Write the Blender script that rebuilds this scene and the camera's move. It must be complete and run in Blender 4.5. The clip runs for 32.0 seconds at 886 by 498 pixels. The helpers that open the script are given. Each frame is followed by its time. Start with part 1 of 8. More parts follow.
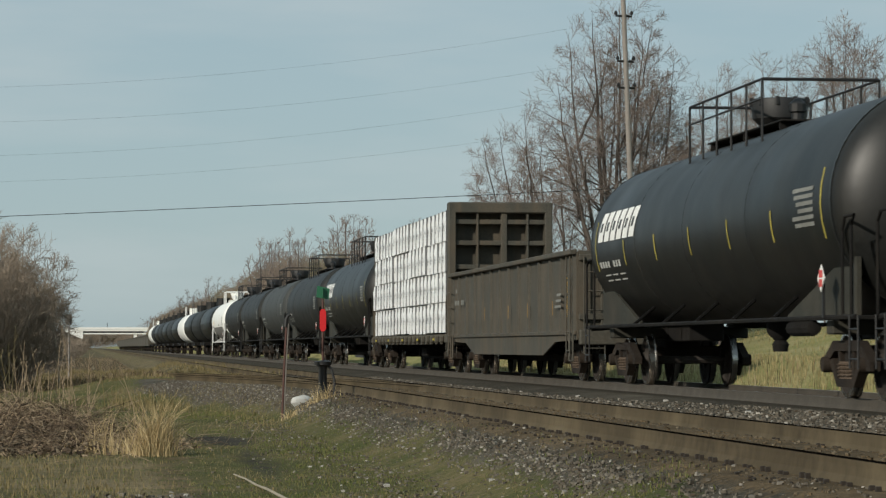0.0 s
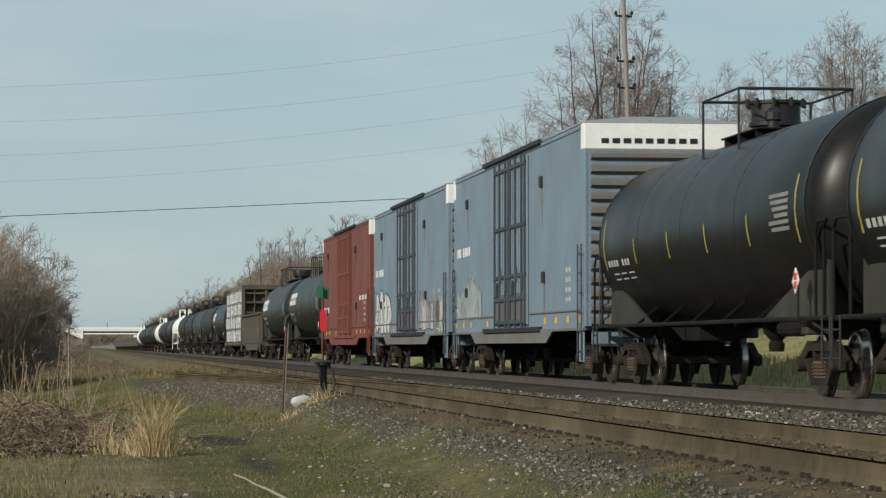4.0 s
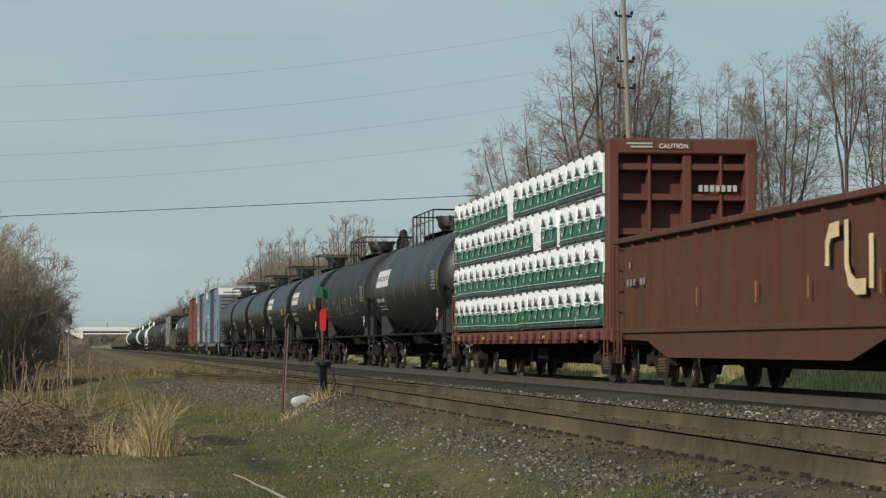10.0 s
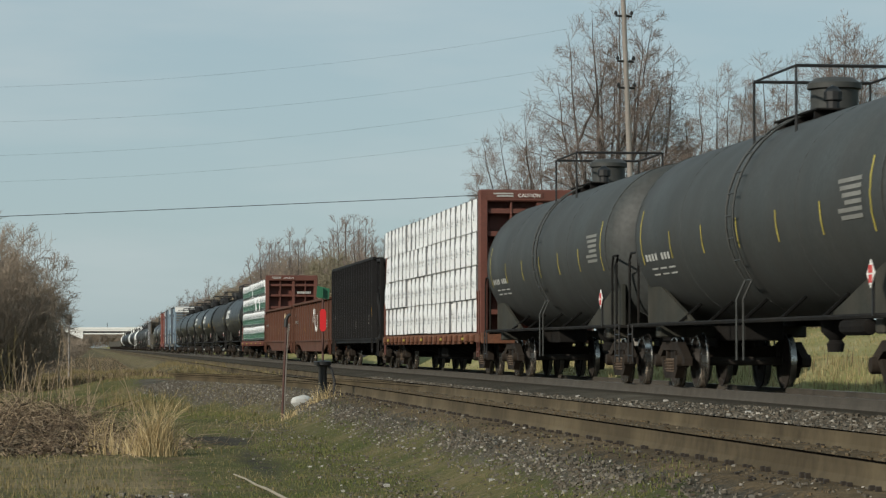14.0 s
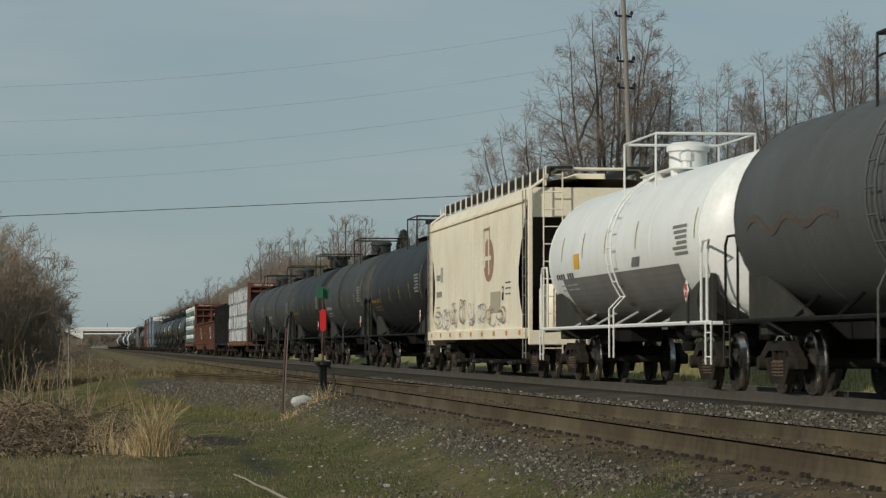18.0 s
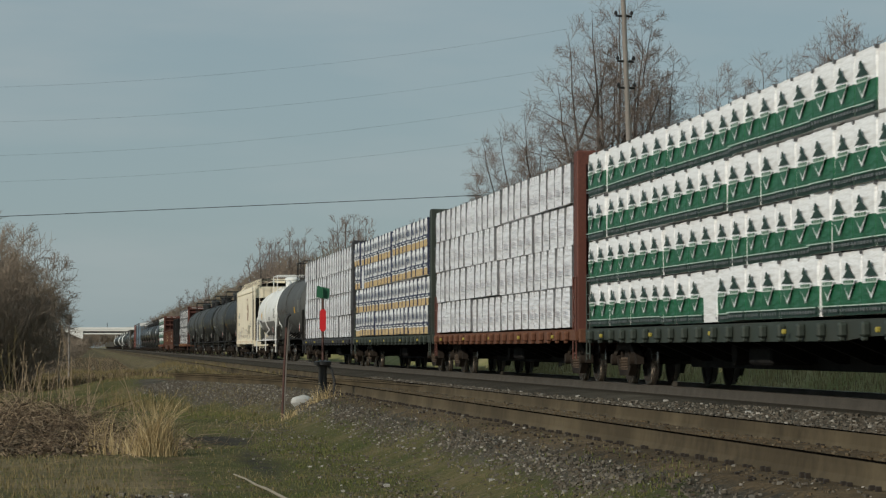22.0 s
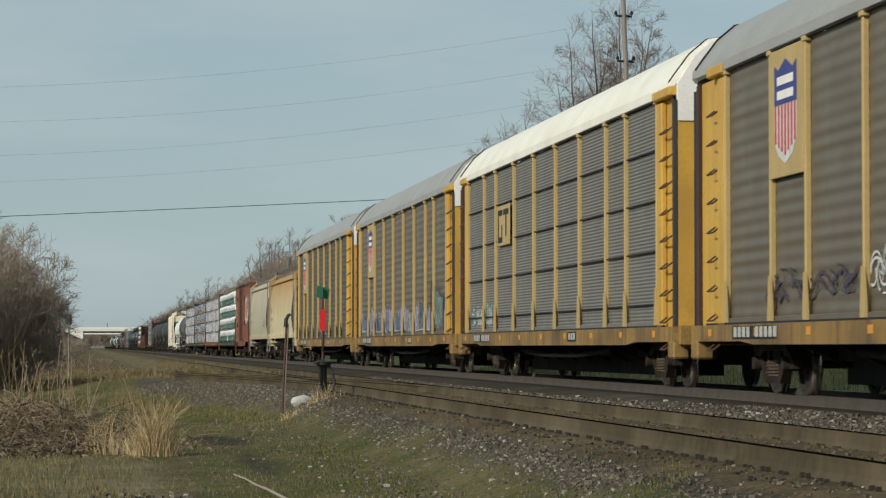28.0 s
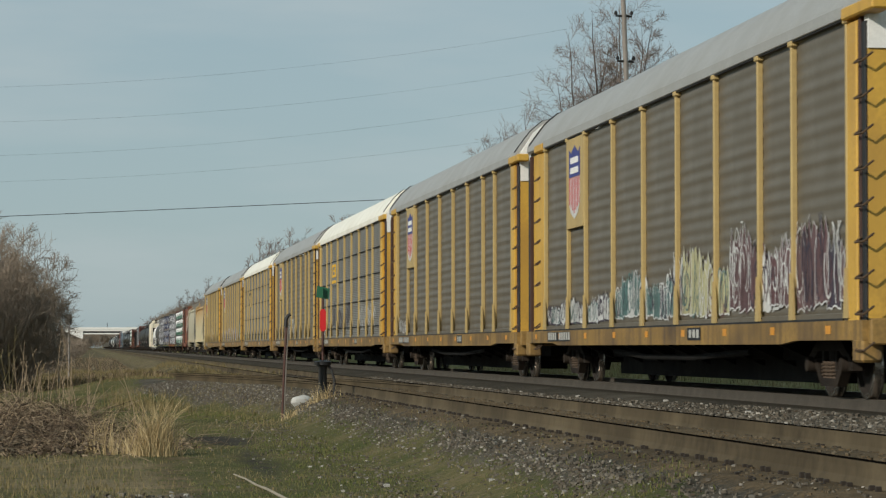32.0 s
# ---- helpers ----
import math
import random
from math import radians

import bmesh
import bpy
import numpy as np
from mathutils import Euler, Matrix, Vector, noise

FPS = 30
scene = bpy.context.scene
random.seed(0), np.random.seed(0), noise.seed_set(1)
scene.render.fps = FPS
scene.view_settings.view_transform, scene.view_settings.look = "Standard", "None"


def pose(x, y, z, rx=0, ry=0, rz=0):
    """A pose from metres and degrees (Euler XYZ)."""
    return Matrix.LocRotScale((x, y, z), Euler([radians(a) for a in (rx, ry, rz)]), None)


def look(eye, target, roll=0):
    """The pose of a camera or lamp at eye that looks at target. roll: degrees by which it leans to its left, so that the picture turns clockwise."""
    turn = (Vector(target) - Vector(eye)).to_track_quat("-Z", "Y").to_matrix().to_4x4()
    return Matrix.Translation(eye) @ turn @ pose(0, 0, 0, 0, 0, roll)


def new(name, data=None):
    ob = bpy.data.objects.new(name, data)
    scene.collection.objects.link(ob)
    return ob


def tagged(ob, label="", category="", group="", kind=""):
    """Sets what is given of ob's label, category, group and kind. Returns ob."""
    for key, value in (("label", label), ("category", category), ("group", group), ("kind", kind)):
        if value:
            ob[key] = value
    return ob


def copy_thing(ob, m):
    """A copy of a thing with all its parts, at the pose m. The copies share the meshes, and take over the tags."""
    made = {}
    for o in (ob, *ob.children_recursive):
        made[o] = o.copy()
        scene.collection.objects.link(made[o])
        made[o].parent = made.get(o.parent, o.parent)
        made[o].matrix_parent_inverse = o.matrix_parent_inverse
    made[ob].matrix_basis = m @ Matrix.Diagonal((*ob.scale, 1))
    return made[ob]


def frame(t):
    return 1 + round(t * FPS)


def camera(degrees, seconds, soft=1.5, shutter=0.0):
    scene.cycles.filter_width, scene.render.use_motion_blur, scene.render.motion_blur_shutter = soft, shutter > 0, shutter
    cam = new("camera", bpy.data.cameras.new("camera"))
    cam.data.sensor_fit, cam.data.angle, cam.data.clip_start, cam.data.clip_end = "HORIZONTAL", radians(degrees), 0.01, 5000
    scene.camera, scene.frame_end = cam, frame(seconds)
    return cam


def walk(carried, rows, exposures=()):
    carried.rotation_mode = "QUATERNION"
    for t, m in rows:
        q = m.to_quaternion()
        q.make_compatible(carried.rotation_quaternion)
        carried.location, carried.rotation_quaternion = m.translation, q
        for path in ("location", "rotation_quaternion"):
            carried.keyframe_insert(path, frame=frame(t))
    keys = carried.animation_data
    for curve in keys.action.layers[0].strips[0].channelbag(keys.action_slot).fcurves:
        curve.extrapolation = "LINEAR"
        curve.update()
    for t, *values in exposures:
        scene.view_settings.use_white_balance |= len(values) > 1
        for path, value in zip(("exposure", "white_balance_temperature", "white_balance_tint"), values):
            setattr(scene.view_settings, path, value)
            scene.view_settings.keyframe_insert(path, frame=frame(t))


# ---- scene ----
# The place: world y runs along the railway, x to its right, z up. Main rail heads stand at RAIL.
RAIL = 0.60          # rail head of the main line over the meadow
MAIN_X = 11.12       # centre line of the main line
SIDE_X = 5.50        # centre line of the near siding
SPEED = 25.55        # train, metres a second
EYE = Vector((0.0, 0.0, RAIL + 0.69))
YAW, PITCH = radians(7.18), radians(1.99)

cam = camera(17.80, 32.0, soft=1.3, shutter=0.09)
AIM = EYE + Vector((math.sin(YAW) * math.cos(PITCH), math.cos(YAW) * math.cos(PITCH), math.sin(PITCH)))
walk(cam, [(0.0, look(EYE, AIM)), (32.0, look(EYE, AIM))],
     exposures=[(0.0, -0.08), (1.0, 0.12), (3.0, 0.0), (7.0, 0.22), (8.6, 0.24), (9.0, 0.16), (10.0, -0.10), (12.0, 0.13), (13.0, -0.48), (14.0, -0.03), (17.0, -0.28), (18.0, -0.5), (19.0, -0.36), (21.0, -0.5), (23.0, -0.47), (25.0, -0.23), (28.0, -0.13), (30.0, -0.1), (32.0, -0.18)])

# ---- light ----
def _mul(n, k, sock, v):
    x = n.new("ShaderNodeMath")
    x.operation = "MULTIPLY"
    x.inputs[1].default_value = v
    k.new(sock, x.inputs[0])
    return x.outputs[0]


SUN_TO = Vector((-0.78, -0.62, 0.46)).normalized()
world = bpy.data.worlds.new("sky")
scene.world = world
world.use_nodes = True
wn, wl = world.node_tree.nodes, world.node_tree.links
sky = wn.new("ShaderNodeTexSky")
sky.sky_type = "NISHITA"
sky.sun_disc = False
sky.sun_elevation = math.asin(SUN_TO.z)
sky.sun_rotation = math.atan2(SUN_TO.x, SUN_TO.y)
sky.air_density, sky.dust_density, sky.ozone_density = 1.0, 0.6, 1.2
wn["Background"].inputs["Strength"].default_value = 0.10
veil = wn.new("ShaderNodeMix")
veil.data_type = "RGBA"
veil.inputs["Factor"].default_value = 0.80
veil.inputs["B"].default_value = (3.62, 4.88, 5.42, 1)      # thin high cloud over the whole sky
wl.new(sky.outputs["Color"], veil.inputs["A"])
wisp, spread, soft_wisp, cirrus, at_sky = (wn.new("ShaderNode" + k) for k in ("TexNoise", "Mapping", "MapRange", "Mix", "TexCoord"))
spread.inputs["Scale"].default_value = (3.0, 3.0, 16.0)
spread.inputs["Rotation"].default_value = (0.0, 0.12, 0.0)
wisp.inputs["Scale"].default_value, wisp.inputs["Detail"].default_value = 2.2, 6
wl.new(at_sky.outputs["Generated"], spread.inputs["Vector"])
wl.new(spread.outputs["Vector"], wisp.inputs["Vector"])
wl.new(wisp.outputs["Fac"], soft_wisp.inputs["Value"])
soft_wisp.inputs["From Min"].default_value, soft_wisp.inputs["From Max"].default_value = 0.45, 0.80
cirrus.data_type = "RGBA"
cirrus.inputs["B"].default_value = (5.6, 6.2, 6.3, 1)      # faint streaks of cirrus
wl.new(_mul(wn, wl, soft_wisp.outputs["Result"], 0.5), cirrus.inputs["Factor"])
wl.new(veil.outputs["Result"], cirrus.inputs["A"])
wl.new(cirrus.outputs["Result"], wn["Background"].inputs["Color"])
sun = new("sun", bpy.data.lights.new("sun", "SUN"))
sun.data.energy, sun.data.angle, sun.data.color = 3.85, radians(1.0), (1.0, 0.93, 0.81)
sun.matrix_world = look(SUN_TO * 100, (0, 0, 0))


# ---- materials ----
def material(name, color, rough=0.6, metal=0.0, grain=6.0, vary=0.25, bump=0.15, streak=0.0, dirt=(0.12, 0.10, 0.08), dirt_amount=0.0, spec=0.5, wrinkle=0.0, run=None):
    """A painted, rusty or earthy surface: base colour with grain at two scales, optional streaks running down and dirt."""
    m = bpy.data.materials.new(name)
    m.use_nodes = True
    n, k = m.node_tree.nodes, m.node_tree.links
    b = n["Principled BSDF"]
    b.inputs["Metallic"].default_value = metal
    b.inputs["Specular IOR Level"].default_value = spec
    co = n.new("ShaderNodeTexCoord")
    inf = n.new("ShaderNodeObjectInfo")

    def tex(scale, detail, stretch=None):
        t = n.new("ShaderNodeTexNoise")
        t.inputs["Scale"].default_value, t.inputs["Detail"].default_value = scale, detail
        mp = n.new("ShaderNodeMapping")
        if stretch:
            mp.inputs["Scale"].default_value = stretch
        k.new(co.outputs["Object"], mp.inputs["Vector"])
        k.new(mp.outputs["Vector"], t.inputs["Vector"])
        return t.outputs["Fac"]

    def ramp(fac, lo, hi):
        r = n.new("ShaderNodeMapRange")
        r.inputs["From Min"].default_value, r.inputs["From Max"].default_value = lo, hi
        k.new(fac, r.inputs["Value"])
        return r.outputs["Result"]

    def mix(fac, a, c):
        x = n.new("ShaderNodeMix")
        x.data_type = "RGBA"
        for s, v in ((x.inputs["Factor"], fac), (x.inputs["A"], a), (x.inputs["B"], c)):
            if hasattr(v, "links") or hasattr(v, "is_linked"):
                k.new(v, s)
            elif isinstance(v, (int, float)):
                s.default_value = v
            else:
                s.default_value = (*v, 1)
        return x.outputs["Result"]

    lo = tuple(max(0.0, c * (1 - vary)) for c in color)
    hi = tuple(min(1.0, c * (1 + vary)) for c in color)
    fine, coarse = tex(grain * 6, 6), tex(grain * 0.35, 3)
    col = mix(ramp(fine, 0.3, 0.7), lo, hi)
    col = mix(ramp(coarse, 0.35, 0.7), col, tuple(c * (1 - vary * 0.7) for c in color))
    if dirt_amount > 0:
        col = mix(_mul(n, k, ramp(tex(0.8, 5), 0.42, 0.75), dirt_amount), col, dirt)
    if streak > 0:
        col = mix(_mul(n, k, ramp(tex(3.0, 4, (1, 1.6, 0.09)), 0.48, 0.78), streak), col, dirt)
    if run:
        # a stain that starts at the upper edge and runs down in tongues: (height where it ends, where it is full, colour)
        sep = n.new("ShaderNodeSeparateXYZ")
        k.new(co.outputs["Object"], sep.inputs["Vector"])
        tongue = n.new("ShaderNodeMath")
        tongue.operation = "MULTIPLY_ADD"
        tongue.inputs[1].default_value = 3.0
        k.new(tex(1.3, 6, (1, 2.0, 0.13)), tongue.inputs[0])
        k.new(sep.outputs["Z"], tongue.inputs[2])
        col = mix(_mul(n, k, ramp(tongue.outputs[0], run[0] + 1.5, run[1] + 1.5), 0.9), col, run[2])
    k.new(col, b.inputs["Base Color"])
    rr = n.new("ShaderNodeMapRange")
    rr.inputs["To Min"].default_value, rr.inputs["To Max"].default_value = max(0.05, rough - 0.10), min(1.0, rough + 0.12)
    k.new(coarse, rr.inputs["Value"])
    k.new(rr.outputs["Result"], b.inputs["Roughness"])
    if bump > 0:
        bu = n.new("ShaderNodeBump")
        bu.inputs["Strength"].default_value, bu.inputs["Distance"].default_value = bump, 0.02
        k.new(fine, bu.inputs["Height"])
        k.new(bu.outputs["Normal"], b.inputs["Normal"])
        if wrinkle > 0:
            fold = n.new("ShaderNodeBump")
            fold.inputs["Strength"].default_value, fold.inputs["Distance"].default_value = wrinkle, 0.05
            k.new(tex(2.2, 3, (1, 0.9, 5.0)), fold.inputs["Height"])
            k.new(fold.outputs["Normal"], bu.inputs["Normal"])
    return m


MAT = {}


def mat(name, *a, **kw):
    if name not in MAT:
        MAT[name] = material(name, *a, **kw)
    return MAT[name]


mat("saddle_grey", (0.034, 0.034, 0.027), 0.75, grain=3, vary=0.3, bump=0.1, dirt=(0.09, 0.075, 0.055), dirt_amount=0.4, spec=0.25)
mat("tank_black", (0.0085, 0.0095, 0.0095), 0.42, grain=2, vary=0.35, bump=0.04, streak=0.35, dirt=(0.030, 0.027, 0.021), dirt_amount=0.4, spec=0.35)
mat("tank_gloss", (0.0085, 0.0092, 0.0090), 0.36, grain=2, vary=0.3, bump=0.015, streak=0.3, dirt=(0.022, 0.019, 0.014), dirt_amount=0.35, spec=0.16)
mat("tank_dark", (0.013, 0.015, 0.0155), 0.55, grain=2, vary=0.35, bump=0.04, streak=0.4, dirt=(0.040, 0.034, 0.024), dirt_amount=0.4, spec=0.3)
mat("tank_grey", (0.045, 0.049, 0.047), 0.6, grain=2, vary=0.25, bump=0.04, streak=0.35, dirt=(0.045, 0.040, 0.034), dirt_amount=0.35, spec=0.3)
mat("tank_white", (0.80, 0.81, 0.78), 0.42, grain=2, vary=0.06, bump=0.03, streak=0.2, dirt=(0.55, 0.50, 0.40), dirt_amount=0.25)
mat("underframe", (0.009, 0.0085, 0.008), 0.85, grain=8, vary=0.5, bump=0.3, dirt=(0.035, 0.028, 0.021), dirt_amount=0.35, spec=0.2)
mat("truck_iron", (0.019, 0.015, 0.012), 0.85, grain=10, vary=0.5, bump=0.4, dirt=(0.070, 0.050, 0.033), dirt_amount=0.5, spec=0.2)
mat("wheel_steel", (0.032, 0.026, 0.021), 0.75, 0.15, grain=8, vary=0.4, bump=0.1)
mat("tread", (0.5, 0.48, 0.45), 0.25, 1.0, vary=0.2, bump=0.0)
mat("black_iron", (0.012, 0.012, 0.012), 0.6, vary=0.4, bump=0.1)
mat("white_paint", (0.75, 0.75, 0.72), 0.6, vary=0.12, bump=0.02)
mat("stencil", (0.42, 0.42, 0.39), 0.7, vary=0.25, bump=0.0)
mat("stencil_dim", (0.20, 0.20, 0.18), 0.7, vary=0.3, bump=0.0)
mat("yellow_stripe", (0.40, 0.33, 0.055), 0.6, vary=0.45, bump=0.0)
mat("yellow_mark", (0.75, 0.42, 0.02), 0.5, vary=0.2, bump=0.0)
mat("placard_red", (0.55, 0.06, 0.05), 0.5, vary=0.15, bump=0.0)
mat("brown_box", (0.200, 0.070, 0.036), 0.65, grain=2, vary=0.18, bump=0.06, streak=0.4, dirt=(0.10, 0.04, 0.024), dirt_amount=0.35, spec=0.3)
mat("red_box", (0.165, 0.050, 0.036), 0.6, grain=2, vary=0.15, bump=0.05, streak=0.25, dirt=(0.09, 0.032, 0.022), dirt_amount=0.25, spec=0.3)
mat("logo_cream", (0.72, 0.57, 0.34), 0.7, grain=3, vary=0.2, bump=0.0, dirt=(0.25, 0.12, 0.06), dirt_amount=0.5)
mat("logo_white", (0.70, 0.66, 0.58), 0.7, grain=3, vary=0.12, bump=0.0, dirt=(0.30, 0.14, 0.09), dirt_amount=0.4)
mat("blue_iron", (0.040, 0.050, 0.062), 0.7, vary=0.35, bump=0.1)
mat("brown_iron", (0.050, 0.022, 0.015), 0.75, vary=0.35, bump=0.1)
mat("graffiti_mauve", (0.34, 0.31, 0.36), 0.6, vary=0.25, bump=0.0, dirt=(0.24, 0.25, 0.28), dirt_amount=0.5)
mat("graffiti_drab", (0.20, 0.20, 0.165), 0.6, vary=0.25, bump=0.0, dirt=(0.2, 0.22, 0.24), dirt_amount=0.4)
mat("blue_box", (0.165, 0.232, 0.290), 0.6, grain=2, vary=0.14, bump=0.05, streak=0.55, dirt=(0.135, 0.15, 0.165), dirt_amount=0.5, spec=0.35)
mat("rust_stain", (0.195, 0.175, 0.150), 0.75, grain=4, vary=0.3, bump=0.0, streak=0.6, dirt=(0.20, 0.215, 0.225), dirt_amount=0.7, spec=0.2)
mat("blue_sill", (0.150, 0.155, 0.150), 0.7, grain=2, vary=0.25, bump=0.06, streak=0.7, dirt=(0.155, 0.125, 0.085), dirt_amount=0.8, spec=0.25)
mat("door_grime", (0.105, 0.098, 0.112), 0.75, grain=3, vary=0.35, bump=0.08, streak=0.6, dirt=(0.17, 0.15, 0.15), dirt_amount=0.5, spec=0.25)
mat("gondola_brown", (0.098, 0.039, 0.023), 0.75, grain=3, vary=0.3, bump=0.12, streak=0.6, dirt=(0.070, 0.040, 0.024), dirt_amount=0.6, spec=0.25)
mat("gondola_olive", (0.055, 0.052, 0.040), 0.75, grain=3, vary=0.3, bump=0.12, streak=0.5, dirt=(0.12, 0.085, 0.05), dirt_amount=0.4)
mat("hopper_black", (0.0075, 0.0072, 0.0076), 0.7, grain=3, vary=0.4, bump=0.10, streak=0.4, dirt=(0.030, 0.026, 0.021), dirt_amount=0.4, spec=0.25)
mat("hopper_beige", (0.84, 0.77, 0.60), 0.62, grain=2, vary=0.10, bump=0.05, streak=0.3, dirt=(0.52, 0.40, 0.24), dirt_amount=0.3)
mat("hopper_grey", (0.42, 0.385, 0.275), 0.62, grain=2, vary=0.10, bump=0.05, streak=0.3, dirt=(0.27, 0.24, 0.17), dirt_amount=0.35)
mat("hopper_rusty", (0.57, 0.51, 0.32), 0.68, grain=2, vary=0.12, bump=0.06, streak=0.35, dirt=(0.46, 0.31, 0.16), dirt_amount=0.3, run=(2.0, 3.9, (0.345, 0.195, 0.056)))
mat("hopper_iron", (0.24, 0.23, 0.20), 0.6, 0.2, vary=0.25, bump=0.1)
mat("tank_midgrey", (0.082, 0.086, 0.083), 0.6, grain=2, vary=0.2, bump=0.04, streak=0.35, dirt=(0.065, 0.055, 0.045), dirt_amount=0.35, spec=0.3)
mat("tank_grime", (0.085, 0.068, 0.052), 0.8, grain=3, vary=0.3, bump=0.0)
mat("bulkhead_brown", (0.120, 0.038, 0.025), 0.65, grain=3, vary=0.2, bump=0.06, streak=0.3, dirt=(0.10, 0.045, 0.03), dirt_amount=0.3)
mat("bulkhead_dark", (0.028, 0.030, 0.034), 0.65, grain=3, vary=0.3, bump=0.06, dirt=(0.06, 0.05, 0.04), dirt_amount=0.3)
mat("bulkhead_green", (0.030, 0.042, 0.032), 0.65, grain=3, vary=0.3, bump=0.06, dirt=(0.06, 0.05, 0.04), dirt_amount=0.3)
mat("deck_orange", (0.135, 0.050, 0.022), 0.75, grain=3, vary=0.3, bump=0.1, streak=0.4, dirt=(0.10, 0.05, 0.03), dirt_amount=0.5)
mat("wrap_white", (0.87, 0.87, 0.86), 0.36, grain=1.5, vary=0.05, bump=0.12, wrinkle=0.55)
mat("wrap_silver", (0.88, 0.88, 0.90), 0.30, grain=1.5, vary=0.05, bump=0.12, wrinkle=1.0)
mat("wrap_print_crease", (0.56, 0.55, 0.58), 0.5, vary=0.2, bump=0.1)
mat("wrap_pale_green", (0.50, 0.60, 0.52), 0.5, vary=0.2, bump=0.1)
mat("wrap_green", (0.010, 0.108, 0.046), 0.45, grain=1.5, vary=0.2, bump=0.2, wrinkle=0.5)
mat("wrap_dark_green", (0.012, 0.042, 0.026), 0.5, grain=4, vary=0.5, bump=0.15)
mat("wrap_navy", (0.035, 0.042, 0.085), 0.45, vary=0.2, bump=0.15)
mat("wrap_red_print", (0.15, 0.075, 0.08), 0.5, vary=0.2, bump=0.1)
mat("wrap_grey_print", (0.13, 0.135, 0.14), 0.5, vary=0.35, bump=0.1)
mat("lumber", (0.56, 0.41, 0.21), 0.75, grain=3, vary=0.25, bump=0.3, wrinkle=0.4)
mat("rack_panel", (0.150, 0.130, 0.096), 0.50, 0.25, grain=3, vary=0.12, bump=0.05, streak=0.35, dirt=(0.125, 0.10, 0.068), dirt_amount=0.5)
mat("rack_panel_brown", (0.092, 0.080, 0.052), 0.55, 0.2, grain=3, vary=0.18, bump=0.06, streak=0.4, dirt=(0.10, 0.075, 0.045), dirt_amount=0.5)
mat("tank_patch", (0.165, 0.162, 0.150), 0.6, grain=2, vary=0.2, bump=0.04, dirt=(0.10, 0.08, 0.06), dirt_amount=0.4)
mat("rack_panel_light", (0.21, 0.205, 0.185), 0.50, 0.35, grain=3, vary=0.15, bump=0.08, streak=0.3, dirt=(0.18, 0.16, 0.13), dirt_amount=0.4)
mat("rack_yellow", (0.56, 0.335, 0.052), 0.55, grain=3, vary=0.14, bump=0.06, streak=0.5, dirt=(0.30, 0.17, 0.045), dirt_amount=0.45)
mat("rack_roof_grey", (0.36, 0.355, 0.335), 0.45, 0.2, grain=3, vary=0.12, bump=0.05, streak=0.2, dirt=(0.3, 0.27, 0.22), dirt_amount=0.3)
mat("rack_roof_white", (0.82, 0.80, 0.70), 0.5, grain=3, vary=0.10, bump=0.05, dirt=(0.5, 0.44, 0.32), dirt_amount=0.3)
mat("galvanised", (0.55, 0.56, 0.57), 0.4, 0.8, vary=0.15, bump=0.05)
mat("rack_post", (0.45, 0.33, 0.135), 0.6, grain=3, vary=0.14, bump=0.06, streak=0.4, dirt=(0.29, 0.21, 0.09), dirt_amount=0.4)
mat("rack_sill", (0.285, 0.172, 0.046), 0.65, grain=3, vary=0.25, bump=0.08, streak=0.9, dirt=(0.060, 0.040, 0.026), dirt_amount=0.9)
mat("orange_faint", (0.30, 0.17, 0.03), 0.7, grain=5, vary=0.4, bump=0.0, dirt=(0.03, 0.025, 0.02), dirt_amount=0.5)
mat("spring_steel", (0.105, 0.075, 0.052), 0.7, 0.3, grain=8, vary=0.4, bump=0.2)
mat("rack_rung", (0.070, 0.040, 0.018), 0.7, vary=0.2, bump=0.1)
mat("reflector_orange", (0.62, 0.27, 0.03), 0.5, vary=0.15, bump=0.0)
mat("faded_brown", (0.33, 0.20, 0.13), 0.7, vary=0.25, bump=0.05)
mat("shield_blue", (0.03, 0.04, 0.20), 0.5, vary=0.1, bump=0.0)
mat("shield_red", (0.45, 0.05, 0.05), 0.5, vary=0.1, bump=0.0)
mat("graffiti_white", (0.60, 0.61, 0.60), 0.6, vary=0.25, bump=0.0, grain=4, dirt=(0.26, 0.25, 0.22), dirt_amount=0.5)
mat("graffiti_pale", (0.36, 0.42, 0.41), 0.6, vary=0.2, bump=0.0, grain=4, dirt=(0.19, 0.25, 0.29), dirt_amount=0.8)
mat("graffiti_blue", (0.20, 0.22, 0.44), 0.6, vary=0.3, bump=0.0, dirt=(0.13, 0.13, 0.17), dirt_amount=0.5)
mat("graffiti_teal", (0.10, 0.20, 0.19), 0.6, vary=0.3, bump=0.0, dirt=(0.12, 0.13, 0.12), dirt_amount=0.6)
mat("graffiti_dark", (0.05, 0.04, 0.06), 0.6, vary=0.3, bump=0.0)
mat("graffiti_yellow", (0.48, 0.46, 0.26), 0.6, vary=0.3, bump=0.0, dirt=(0.25, 0.24, 0.16), dirt_amount=0.5)
mat("graffiti_maroon", (0.13, 0.065, 0.07), 0.6, vary=0.3, bump=0.0, dirt=(0.10, 0.08, 0.075), dirt_amount=0.5)
mat("spike_iron", (0.024, 0.017, 0.011), 0.85, grain=8, vary=0.35, bump=0.2)
mat("rail_rust", (0.072, 0.056, 0.034), 0.9, 0.0, grain=1.3, vary=0.3, bump=0.2, dirt=(0.165, 0.130, 0.078), dirt_amount=0.55, spec=0.15)
mat("main_rail_rust", (0.060, 0.051, 0.039), 0.85, 0.0, grain=8, vary=0.35, bump=0.2)
